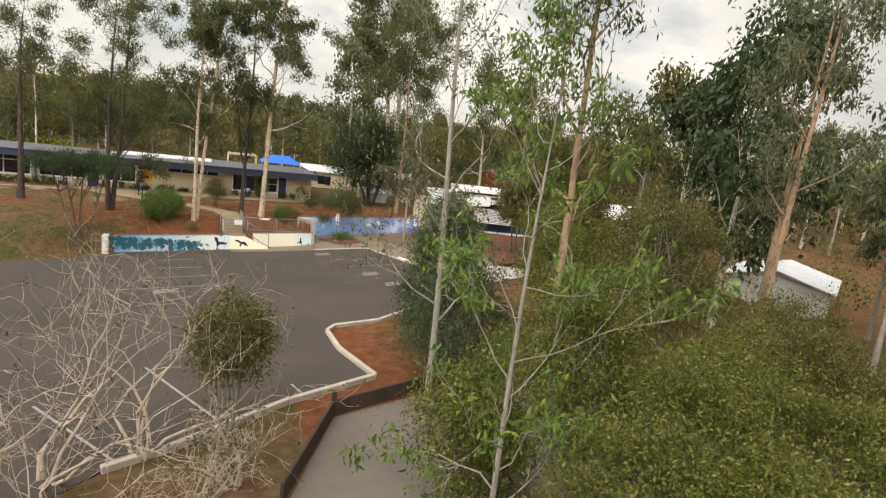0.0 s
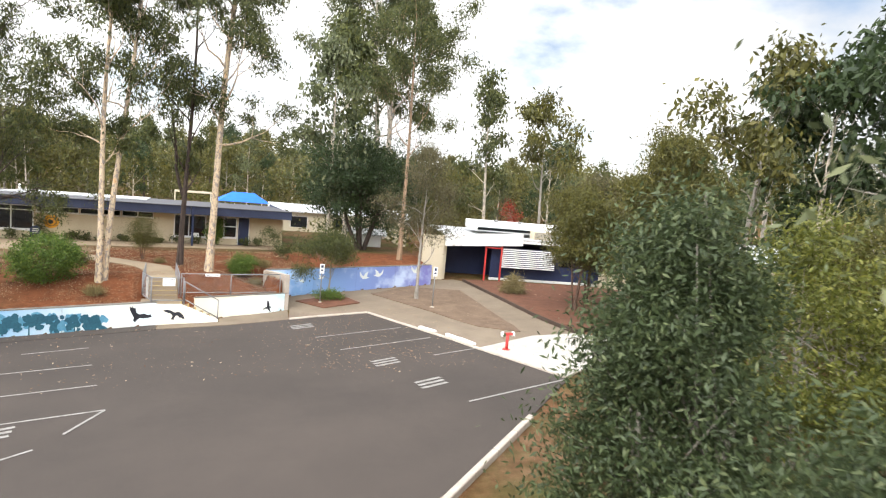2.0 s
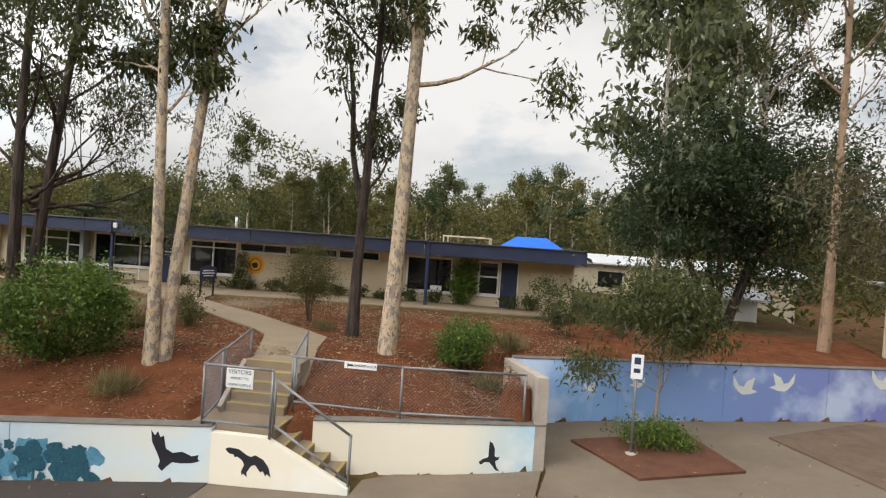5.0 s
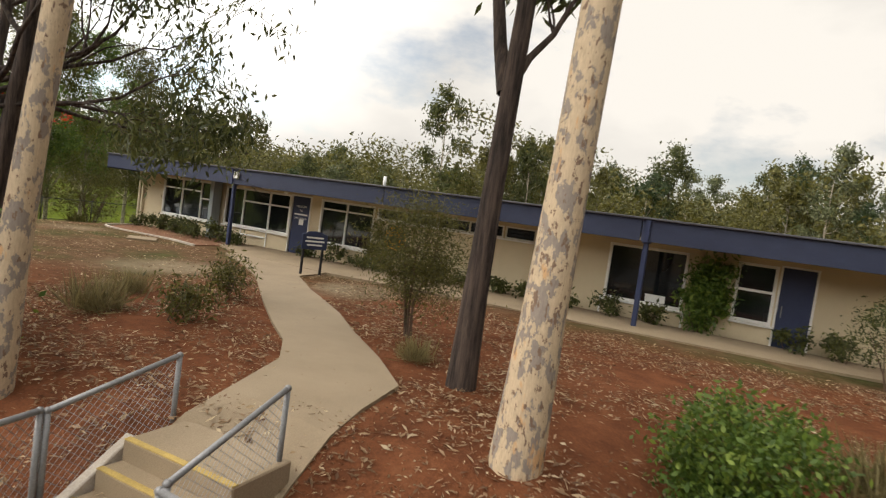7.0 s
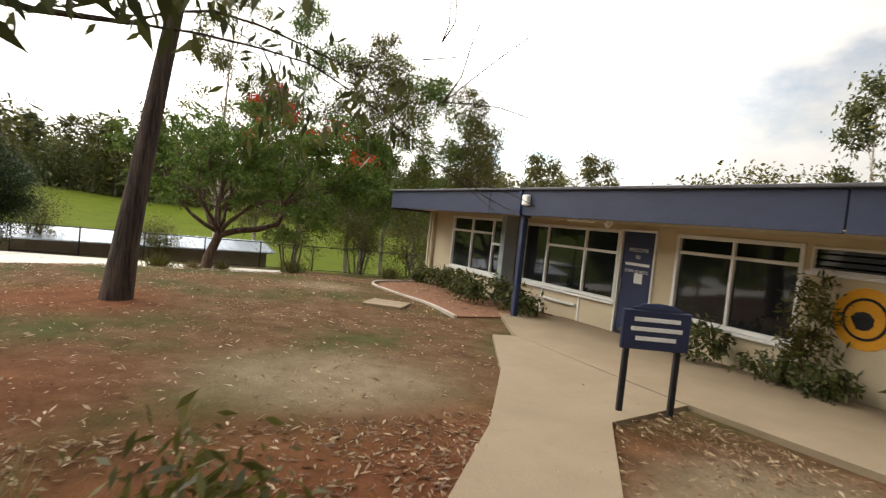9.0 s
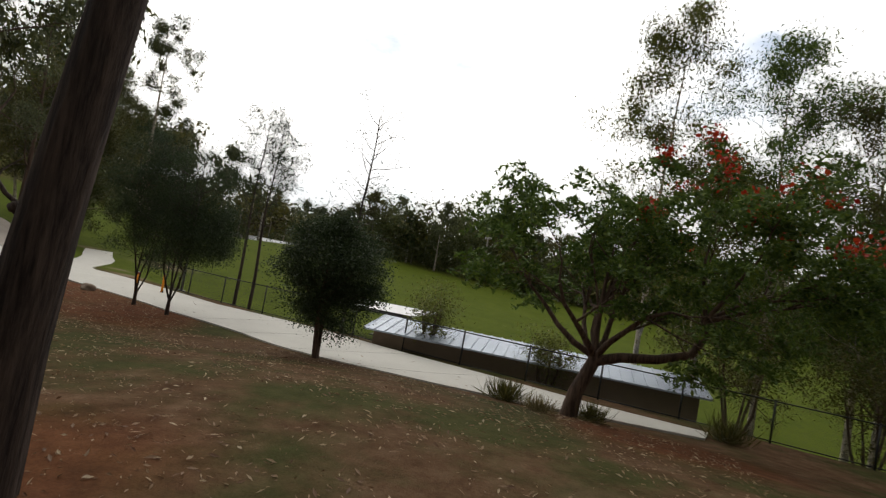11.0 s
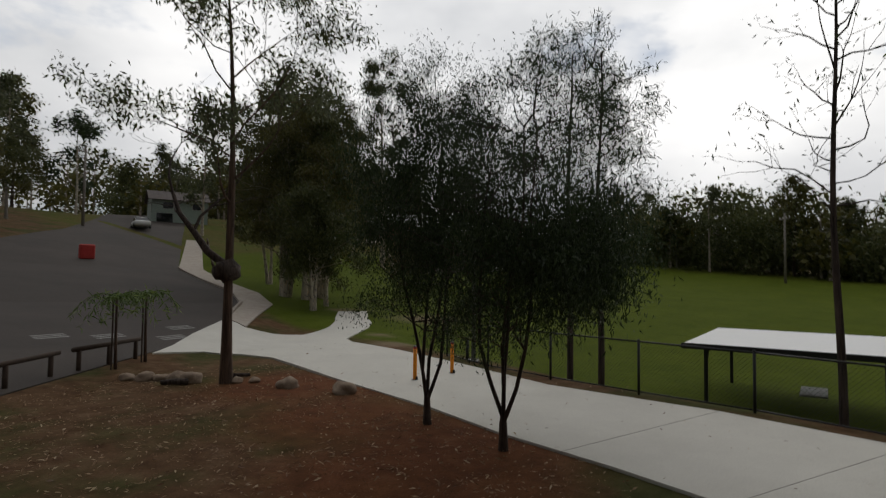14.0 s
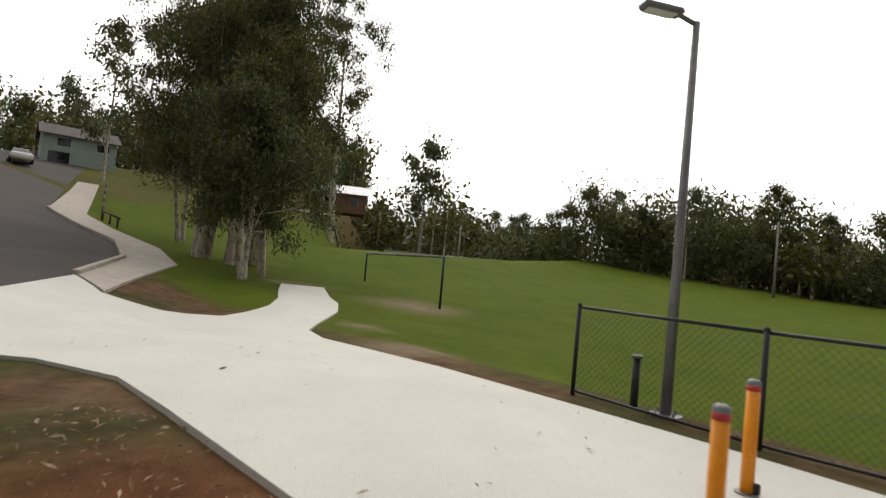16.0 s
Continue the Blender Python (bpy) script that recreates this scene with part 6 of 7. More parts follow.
gum("pink_gum", at(36.2, -35.5), 23, 0.22, M_BARK_TAN, M_LEAF_GREY, "tall pinkish gum beyond the driveway", 104, 0.35, 3.4, 11, 28, 0.7, 0.24, (0.0, 0.0), 2, splay=0.05)
for k, (x, y, hi, r) in enumerate(((24.5, -34.5, 5.6, 2.2), (27.5, -37.5, 7.0, 2.4), (33.0, -23.5, 5.6, 2.2), (30.5, -33.0, 8.0, 2.6), (33.5, -31.0, 7.5, 2.4))):
    bushy("wattle_tree", at(x, y), 0.3, hi, r, r, M_BARK_GREY, M_LEAF_OLIVE if k else M_LEAF_WATTLE, "tall olive wattle on the slope below the car park", 150 + k, 22000, 0.14, 6, 0.34, 0.07, 120, 0.8, 0.5)
M_LEAF_ACACIA = leaf_mat("acacia leaves", (0.034, 0.050, 0.022), (0.085, 0.112, 0.050), (0.15, 0.17, 0.08))
bushy("wattle_tree", at(17.5, -37.2), 0.3, 6.4, 1.9, 1.9, M_BARK_GREY, M_LEAF_ACACIA, "tall dark green wattle beside the kerb", 105, 60000, 0.1, 6, 0.3, 0.08, 240, 0.55, 0.4, taper=0.7)
bushy("wattle_tree", at(22.0, -41.0), 0.4, 4.2, 1.7, 1.7, M_BARK_GREY, M_LEAF_OLIVE, "tall olive wattle beside the driveway", 109, 24000, 0.12, 6, 0.34, 0.07, 110, 0.7, 0.5)
bushy("wattle_tree", at(18.6, -44.4), 0.4, 4.4, 1.9, 1.9, M_BARK_GREY, M_LEAF_WATTLE, "yellow green wattle beside the driveway", 107, 26000, 0.11, 6, 0.34, 0.07, 120, 0.7, 0.5)
bushy("wattle_tree", at(17.0, -39.9), 0.2, 4.2, 1.7, 1.7, M_BARK_GREY, M_LEAF_ACACIA, "grey green wattle behind the timber edge", 148, 26000, 0.1, 6, 0.3, 0.06, 110, 0.6, 0.5)
bushy("small_wattle", at(10.23, -42.2), 1.5, 3.75, 1.0, 1.0, M_BARK_GREY, M_LEAF_OLIVE, "small olive green tree among bare twigs", 106, 12000, 0.1, 4, 0.3, 0.05, 70, 0.45, 0.5)
for k, (x, y, hi, r) in enumerate(((14.9, -46.2, 3.4, 1.3), (16.2, -49.4, 2.9, 1.8), (13.9, -51.2, 1.8, 1.2), (19.4, -47.8, 3.4, 1.8), (21.6, -46.4, 3.6, 1.9), (24.4, -45.6, 3.8, 2.0), (22.6, -49.2, 2.6, 1.9), (27.4, -43.8, 4.2, 2.2), (18.6, -50.6, 2.3, 1.7), (26.6, -47.6, 2.6, 2.0))):
    bushy("green_shrub", at(x, y), 0.2, hi, r, r, M_BARK_GREY, M_LEAF_OLIVE if k in (5, 7, 9) else M_LEAF_WATTLE, "olive green leafy shrub beside the driveway" if k in (5, 7, 9) else "yellow green leafy shrub beside the driveway", 110 + k, 22000, 0.085, 5, 0.42, 0.04, 60, 0.6, 0.45, category="shrub", group="driveway shrubs")


def bare_shrub(base, seed, H):
    rnd = np.random.default_rng(seed)
    e = thing("bare_shrub", base, "tangled grey shrub with bare crooked twigs", "shrub", "bare shrubs")
    g, tips = Geo(), []
    for k in range(5):
        a = k * 1.3 + rnd.random() * 0.5
        grow(g, Vector((0.1 * math.cos(a), 0.1 * math.sin(a), -0.1)), Vector((0.42 * math.cos(a), 0.42 * math.sin(a), 1)).normalized(), H * 0.42, 0.055, 3, rnd, tips, 0.07, 0.34, 3, 0.7, 0.68)
    g.ob("stem_tangle", M_TWIG, e, smooth=True, local=True)
    t = np.repeat(np.array([tuple(p) for p in tips])[::3], 3, axis=0)
    leaf_mesh("crown", t + rnd.normal(size=t.shape) * 0.05, 0.11, rnd, -0.3, M_LEAF_BROWN, e, 0.3)


for k, (x, y, h) in enumerate(((8.4, -42.7, 5.9), (6.7, -43.2, 6.2), (4.9, -44.0, 6.0), (9.6, -45.6, 2.6), (7.6, -46.0, 3.4), (5.6, -46.6, 4.6), (10.3, -44.4, 2.4))):
    bare_shrub(at(x, y), 120 + k, h)
# trees between the car park and the buildings
gum("thin_tree", at(24.05, -12.7, 0.1), 7.2, 0.1, M_BARK_GREY, M_LEAF_BROWN, "thin tree with upswept limbs and sparse brown leaves", 131, 0.24, 2.2, 15, 34, 0.6, 0.13, (0, 0), limb_up=(0.9, 1.7))
gum("planter_tree", at(19.45, -11.1, 0.1), 2.2, 0.06, M_BARK_GREY, M_LEAF_GUM, "small spreading tree in the planter bed", 132, 0.4, 1.9, 12, 40, 0.5, 0.12, (0, 0), limb_up=(0.3, 0.9))
bushy("planter_shrub", at(19.3, -11.9, 0.09), 0.0, 0.5, 0.8, 0.5, M_BARK_BROWN, M_LEAF_FRESH, "low yellow green shrub in the planter bed", 133, 3000, 0.07, 3, 0.5, 0.01, 30, 0.3, category="shrub")
bushy("red_tree", at(38.2, 1.5), 2.6, 5.6, 1.0, 1.0, M_BARK_GREY, M_LEAF_RED, "small tree with dull red leaves behind the hall", 146, 1500, 0.16, 3, 0.4, 0.05, 40, 0.5)
bushy("dense_tree", at(24.2, -0.6), 1.4, 8.6, 4.7, 4.0, M_BARK_DARK, M_LEAF_DARK, "large dense dark green tree behind the blue wall", 134, 52000, 0.17, 5, 0.4, 0.16, 190, 1.1, 0.45)
gum("tall_gum", at(28.8, 9.4), 25, 0.34, M_BARK_PALE, M_LEAF_GUM, "very tall gum with a broad high crown", 135, 0.4, 6.0, 15, 70, 0.9, 0.3, (0, 0), 2, splay=0.06)
gum("tall_gum", at(25.2, -6.4), 17, 0.15, M_BARK_TAN, M_LEAF_GUM, "tall pale gum behind the blue wall", 136, 0.42, 3.6, 12, 46, 0.6, 0.2, (0, 0))
for k, (x, y, h) in enumerate(((29.6, -25.0, 8.6), (33.6, -15.6, 7.2), (31.4, -17.3, 6.4), (36.0, -18.6, 8.0), (33.0, -22.4, 8.6))):
    gum("bed_tree", at(x, y, 0.05), h * 0.92, 0.075, M_BARK_BROWN, M_LEAF_OLIVE if k != 1 else M_LEAF_BROWN, "many stemmed slender tree in the garden bed", 140 + k, 0.3, 2.0, 10, 40, 0.6, 0.15, (0, 0), 3, splay=0.07, group="bed trees")
bushy("grass_tree", at(30.4, -12.6, 0.1), 0.1, 1.0, 0.6, 0.6, M_BARK_BROWN, M_STRAW, "spiky pale tussock in the red bed", 145, 1500, 0.5, 3, 0.05, 0.02, 20, 0.3, category="plant")


# ---- field fence, bollards, goal, lamp ----
def chain_fence():
    pts = [(-22.35, -27.5), (-21.5, -25.2), (-21.1, -22.9), (-20.9, -20.5), (-20.75, -18.1), (-20.3, -15.7), (-19.8, -13.3), (-19.4, -10.9), (-19.2, -8.5), (-19.0, -6.1), (-18.9, -3.7), (-18.6, -1.3), (-18.3, 1.1), (-17.9, 3.5), (-17.4, 6.0), (-16.9, 8.5)]
    tops = [(x, y, land(x, y) + 1.2) for x, y in pts]
    e = thing("field_fence", at(*pts[0]), "low black chain mesh fence along the playing field", "fence")
    for p in tops:
        Geo().tube([(p[0], p[1], p[2] - 1.4), p], 0.03, 10).ob("post", M_BLACK, e, smooth=True)
        Geo().ball((p[0], p[1], p[2] + 0.005), 0.036, n=8).ob("post_cap", M_BLACK, e, smooth=True)
    for i, (a, b) in enumerate(zip(tops, tops[1:])):
        Geo().tube([(a[0], a[1], a[2] - 0.02), (b[0], b[1], b[2] - 0.02)], 0.021, 8).ob("top_rail", M_BLACK, e, smooth=True)
        Geo().tube([(a[0], a[1], a[2] - 1.14), (b[0], b[1], b[2] - 1.14)], 0.018, 8).ob("bottom_rail", M_BLACK, e, smooth=True)
        wire_panel(a, b, 1.12, 0.09, 0.0021, M_BLACK, e)


chain_fence()


def bollard(x, y):
    z = land(x, y) + 0.05
    e = thing("bollard", (x, y, z), "orange steel bollard with a silver reflective top on the path", "bollard", "bollards")
    L = dict(local=True, smooth=True)
    Geo().tube([(0, 0, 0), (0, 0, 0.76)], 0.048, 16).ob("tube", M_ORANGE, e, **L)
    Geo().tube([(0, 0, 0.76), (0, 0, 0.80)], 0.05, 16).ob("red_band", M_RED, e, **L)
    Geo().tube([(0, 0, 0.80), (0, 0, 0.83), (0, 0, 0.845)], [0.05, 0.048, 0.03], 16).ob("cap", M_STEEL, e, **L)
    Geo().box((0.0, 0.06, 0.05), (0.04, 0.06, 0.08), 0.01).ob("hinge_lock", M_BLACK, e, local=True)
    Geo().tube([(0, 0, 0.003), (0, 0, 0.012)], 0.085, 16).ob("base_plate", M_STEEL, e, local=True)


bollard(-18.4, -25.1)
bollard(-19.8, -25.1)


def street_lamp(x, y, h, rz):
    e = thing("street_lamp", at(x, y), "tall grey steel street lamp behind the fence", "street lamp", "", rz)
    L = dict(local=True)
    Geo().tube([(0, 0, -0.3), (0, 0, h * 0.5), (0, 0, h)], [0.066, 0.056, 0.042], 14).ob("pole", M_STEEL, e, smooth=True, **L)
    Geo().tube([(0, 0, 0.0), (0, 0, 0.04)], 0.19, 14).ob("base_plate", M_STEEL, e, **L)
    for a in range(4):
        Geo().tube([(0.14 * math.cos(a * 1.57), 0.14 * math.sin(a * 1.57), 0.03), (0.14 * math.cos(a * 1.57), 0.14 * math.sin(a * 1.57), 0.09)], 0.015, 6).ob("bolt", M_STEEL, e, **L)
    Geo().tube([(0, 0, h - 0.03), (0.25, 0, h + 0.04)], 0.03, 8).ob("arm", M_STEEL, e, **L)
    hd = Geo().box((0.5, 0, h + 0.06), (0.55, 0.2, 0.09), 0.03).ob("lamp_head", M_STEEL, e, **L)
    Geo().box((0.52, 0, h + 0.01), (0.4, 0.15, 0.015), 0.005).ob("lens", M_SIGNW, hd, **L)


street_lamp(-22.15, -26.25, 4.8, -40)
e = thing("service_post", at(-22.4, -26.7), "short black service post beside the lamp", "post")
Geo().tube([(0, 0, -0.2), (0, 0, 0.62)], 0.05, 10).ob("tube", M_BLACK, e, smooth=True, local=True)
Geo().tube([(0, 0, 0.62), (0, 0, 0.66)], 0.075, 10).ob("cap", M_STEEL, e, smooth=True, local=True)


def goal(a, b, h):
    e = thing("goal_posts", at(*a), "dark steel goal frame on the grass", "goal")
    za, zb = land(*a), land(*b)
    for q, z in ((a, za), (b, zb)):
        Geo().tube([(*q, z - 0.2), (*q, za + h)], 0.05, 10).ob("upright", M_BLACK, e, smooth=True)
    Geo().tube([(*a, za + h), (*b, za + h)], 0.05, 10).ob("crossbar", M_STEEL, e, smooth=True)


goal((-34.0, -37.9), (-37.4, -45.2), 2.15)


def rock(x, y, r, seed):
    e = thing("boulder", at(x, y), "rounded brown boulder on the mulch beside the path", "boulder", "boulders")
    Geo().ball((0, 0, r * 0.32), r, (1.15, 0.95, 0.72), seed, 0.38, 20).ob("stone", M_ROCK, e, smooth=True, local=True)


for k, (x, y, r) in enumerate(((-15.8, -26.6, 0.23), (-16.3, -25.2, 0.25), (-15.3, -28.0, 0.13), (-15.6, -27.75, 0.12), (-13.9, -29.8, 0.2), (-14.15, -29.55, 0.15), (-14.4, -29.2, 0.2), (-14.55, -28.8, 0.24), (-13.6, -30.1, 0.16))):
    rock(x, y, r, 200 + k)


def log_rail(a, b):
    za, zb = land(*a), land(*b)
    e = thing("log_rail", (*a, za), "dark timber log rail along the car park edge", "rail fence", "log rails")
    for t in (0.08, 0.5, 0.92):
        x, y = lerp(a[0], b[0], t), lerp(a[1], b[1], t)
        Geo().tube([(x, y, land(x, y) - 0.2), (x, y, land(x, y) + 0.52)], 0.055, 10).ob("post", M_TIMBER, e, smooth=True)
    Geo().tube([(*a, za + 0.55), (*b, zb + 0.55)], 0.06, 10).ob("rail", M_TIMBER, e, smooth=True)


for p, q in (((-14.8, -32.5), (-12.75, -31.2)), ((-12.4, -31.0), (-10.0, -29.2)), ((-9.7, -28.9), (-7.1, -26.9)), ((-6.8, -26.6), (-4.2, -24.5)), ((-3.9, -24.2), (-1.3, -22.1))):
    log_rail(p, q)
for p, q in (((-29.9, -56.0), (-30.6, -59.6)), ((-30.8, -60.0), (-32.6, -64.0)), ((-32.8, -64.4), (-34.6, -68.4)), ((-34.8, -68.8), (-36.6, -72.8)), ((-36.8, -73.2), (-38.6, -77.2))):
    log_rail(p, q)


def young_palm(x, y, seed):
    rnd = np.random.default_rng(seed)
    e = thing("young_palm", at(x, y), "young staked palm with drooping yellow green fronds", "palm", "young palms")
    Geo().tube([(0, 0, -0.1), (0.02, 0, 0.9), (0.03, 0.02, 1.85)], [0.045, 0.035, 0.026], 8).ob("stem", M_BARK_BROWN, e, smooth=True, local=True)
    for k in range(9):
        a, up, ln = k * 2.4, 0.35 + 0.35 * rnd.random(), 0.8 + 0.3 * rnd.random()
        rib = [(math.cos(a) * ln * t, math.sin(a) * ln * t, 1.82 + up * t * 1.6 - 1.25 * t * t) for t in (i / 6 for i in range(7))]
        frond = Geo().tube(rib, [0.011, 0.01, 0.009, 0.008, 0.006, 0.004, 0.002], 5, False).ob("frond", M_LEAF_FRESH, e, local=True)
        pts = []
        for i in range(24):
            t = 0.12 + 0.88 * i / 23
            for sd in (-1, 1):
                pts.append((math.cos(a) * ln * t - math.sin(a) * 0.05 * sd, math.sin(a) * ln * t + math.cos(a) * 0.05 * sd, 1.82 + up * t * 1.6 - 1.25 * t * t - 0.02))
        leaf_mesh("leaf_blade", pts, 0.2, rnd, 0.6, M_LEAF_FRESH, frond, 0.12)
    Geo().box((0.12, 0.05, 0.85), (0.035, 0.035, 1.9), 0.005).ob("stake", M_TIMBER, e, local=True)


young_palm(-13.75, -31.3, 1)
young_palm(-14.75, -32.0, 2)


# ---- sheds on the field ----
def long_shed():
    e = thing("long_shed", (-22.4, -9.0, land(-22.4, -9.0)), "long tan shed with a blue grey ribbed metal roof", "shed", "", 97)
    L = dict(local=True)
    h = -0.55 - e.matrix_basis.translation.z
    tan = worn("tan shed wall", (0.20, 0.145, 0.10), (0.27, 0.20, 0.14), 0.85)
    blue = worn("blue grey roof sheet", (0.36, 0.42, 0.50), (0.48, 0.54, 0.62), 0.4, 0.8, 30, 0.08, 0.3)
    for y in (-2.0, 2.0):
        Geo().box((0, y, h / 2 - 0.3), (11.6, 0.15, h + 0.6), 0.01).ob("long_wall", tan, e, **L)
    for x in (-5.72, 5.72):
        Geo().box((x, 0, h / 2 - 0.3), (0.15, 3.8, h + 0.6), 0.01).ob("end_wall", tan, e, **L)
    for s in (-1, 1):
        r = Geo().add([(-6.1, 0, h + 0.42), (6.1, 0, h + 0.42), (6.1, s * 2.4, h + 0.02), (-6.1, s * 2.4, h + 0.02), (-6.1, 0, h + 0.48), (6.1, 0, h + 0.48), (6.1, s * 2.4, h + 0.08), (-6.1, s * 2.4, h + 0.08)],
                      [(0, 1, 2, 3), (7, 6, 5, 4), (0, 4, 5, 1), (1, 5, 6, 2), (2, 6, 7, 3), (3, 7, 4, 0)]).ob("roof_slope", blue, e, **L)
        for i in range(31):
            x = -6.1 + 12.2 * i / 30
            Geo().beam((x, 0, h + 0.5), (x, s * 2.4, h + 0.10), 0.04, 0.03, 0.006).ob("roof_rib", blue, r, **L)


long_shed()


def shelter():
    e = thing("picnic_shelter", (-28.2, -18.6, land(-28.2, -18.6)), "open shelter with a flat white metal roof on steel posts", "shelter", "", 8)
    L = dict(local=True)
    h = -0.35 - e.matrix_basis.translation.z
    for x in (-2.6, 2.6):
        for y in (-2.2, 2.2):
            Geo().box((x, y, h / 2 - 0.1), (0.1, 0.1, h + 0.2), 0.01).ob("post", M_BLACK, e, **L)
            Geo().beam((x, y, h - 0.5), (x * 0.8, y, h), 0.06, 0.06).ob("brace", M_BLACK, e, **L)
    Geo().box((0, 0, h + 0.06), (6.2, 5.4, 0.1), 0.015).ob("roof", M_SIGNW, e, "white metal roof sheet", **L)
    for x in (-3.12, 3.12):
        Geo().box((x, 0, h + 0.04), (0.05, 5.5, 0.16), 0.01).ob("gutter", M_BLACK, e, **L)
    Geo().box((-0.3, 0.3, 0.42), (1.6, 0.7, 0.06), 0.01).ob("table_top", M_STEEL, e, **L)


shelter()

# ---- small things by the car park ----
hy = thing("fire_hydrant", at(23.63, -23.4, 0.05), "red fire hydrant booster on the concrete apron", "hydrant")
Geo().tube([(0, 0, 0), (0, 0, 0.6)], 0.06, 12).ob("pipe", M_RED, hy, smooth=True, local=True)
Geo().tube([(-0.22, 0, 0.64), (0.22, 0, 0.64)], 0.055, 12).ob("cross_pipe", M_RED, hy, smooth=True, local=True)
for s in (-0.24, 0.24):
    Geo().tube([(s - 0.03, 0, 0.64), (s + 0.03, 0, 0.64)], 0.1, 12).ob("outlet_cap", M_SIGNW, hy, smooth=True, local=True)
Geo().tube([(0, 0, 0), (0, 0, 0.03)], 0.16, 12).ob("flange", M_RED, hy, local=True)


def post_sign(x, y, h, label, rz=0):
    e = thing("parking_sign", at(x, y, 0.05), label, "sign", "parking signs", rz)
    Geo().tube([(0, 0, -0.1), (0, 0, h)], 0.028, 8).ob("pole", M_STEEL, e, smooth=True, local=True)
    Geo().box((0, -0.035, h - 0.26), (0.24, 0.012, 0.5), 0.004).ob("plate", M_SIGNW, e, local=True)
    for k, c in enumerate((0.14, 0.09)):
        Geo().box((0, -0.044, h - 0.14 - 0.2 * k), (0.13, 0.005, c), 0.002).ob("text_bar", M_NAVY, e, local=True)
    Geo().ball((0, 0, 0.02), 0.13, (1, 1, 0.5), 2, 0.2).ob("footing", M_KERB, e, local=True)


post_sign(18.68, -12.45, 2.1, "small white parking sign on a steel pole in the planter")
post_sign(24.1, -14.9, 2.2, "white parking sign on a steel pole in the earth island")

pit = thing("pit_cover", at(-2.5, -3.95), "timber and concrete inspection pit cover in the grass", "pit cover", "", 52)
for k in range(3):
    Geo().box((0, -0.27 + 0.27 * k, 0.03), (0.85, 0.255, 0.07), 0.012).ob("board", M_PATH, pit, local=True)


def bed_edge():
    knots = [(-1.2, -3.0), (-2.7, -2.85), (-4.2, -3.0), (-5.6, -3.05), (-6.4, -2.75), (-6.9, -2.1), (-7.4, -1.2), (-7.8, -0.6)]
    e = thing("bed_edging", at(*knots[0]), "low weathered concrete edging round the garden bed", "edging")
    pts = []
    for i in range(len(knots) - 1):
        p0, p1, p2, p3 = (Vector(knots[min(max(k, 0), 7)]) for k in (i - 1, i, i + 1, i + 2))
        for k in range(4):
            t = k / 4
            pts.append((p1 * 2 + (p2 - p0) * t + (p0 * 2 - p1 * 5 + p2 * 4 - p3) * t * t + (p1 * 3 - p0 - p2 * 3 + p3) * t ** 3) / 2)
    for a, b in zip(pts, pts[1:]):
        Geo().beam((*a, land(*a) + 0.02), (*b, land(*b) + 0.02), 0.07, 0.09, 0.014).ob("edge_piece", M_KERB, e)


bed_edge()
paving("garden_bed", [(-1.3, -2.9), (-2.7, -2.75), (-4.2, -2.9), (-5.5, -2.95), (-6.3, -2.65), (-6.8, -2.05), (-7.3, -1.2), (-7.7, -0.3), (-1.4, -0.3)], 0.02, worn("bark chips", (0.12, 0.055, 0.03), (0.26, 0.13, 0.075), 0.95, 14, 60, 1.0), "bark chip garden bed along the school wall", "garden bed", 0.5)
rs = random.Random(9)
for k in range(26):
    if k < 10:
        x, y = -7.2 + 0.62 * k + rs.random() * 0.3, -0.75 - rs.random() * 0.9
    else:
        x, y = 1.2 + (k - 10) * 1.02 + rs.random() * 0.4, -0.45 - rs.random() * 0.25
    if 13.0 < x < 14.6 and k >= 10 or -0.2 < x < 1.1:
        continue
    bushy("bed_plant", at(x, y, 0.05), 0.02, 0.34 + 0.4 * rs.random(), 0.36, 0.3, M_BARK_BROWN, M_LEAF_GUM, "small leafy plant at the foot of the school wall", 300 + k, 420, 0.12, 3, 0.4, 0.01, 14, 0.2, category="plant", group="wall plants")
bushy("climber", at(13.95, -0.3), 0.2, 2.1, 0.5, 0.25, M_BARK_BROWN, M_LEAF_FRESH, "tall leafy plant against the school wall", 340, 5000, 0.14, 4, 0.35, 0.02, 50, 0.35, 0.2, category="plant")
bushy("climber", at(4.0, -0.3), 0.2, 1.7, 0.25, 0.15, M_BARK_BROWN, M_LEAF_OLIVE, "thin plant against the school wall", 341, 900, 0.12, 3, 0.3, 0.012, 20, 0.25, 0.2, category="plant")
for k, (x, y, s) in enumerate(((-13.9, -8.0, 0.5), (-14.2, -5.9, 0.4), (-17.0, -2.6, 0.6), (-16.6, 2.0, 0.6), (6.3, -10.7, 0.5), (8.6, -14.3, 0.45), (16.1, -9.2, 0.5), (15.6, -10.4, 0.4), (5.2, -9.4, 0.35), (10.9, -9.0, 0.3), (-12.9, -7.0, 0.35))):
    rnd = np.random.default_rng(400 + k)
    e = thing("grass_tuft", at(x, y), "dry pale grass tuft on the mulch", "grass tuft", "grass tufts")
    n = 420
    c = np.zeros((n, 3))
    c[:, :2] = rnd.normal(size=(n, 2)) * 0.14 * s / 0.4
    leaf_mesh("blade_clump", c, s, rnd, -1.1, M_STRAW if k > 3 else M_LEAF_OLIVE, e, 0.035)
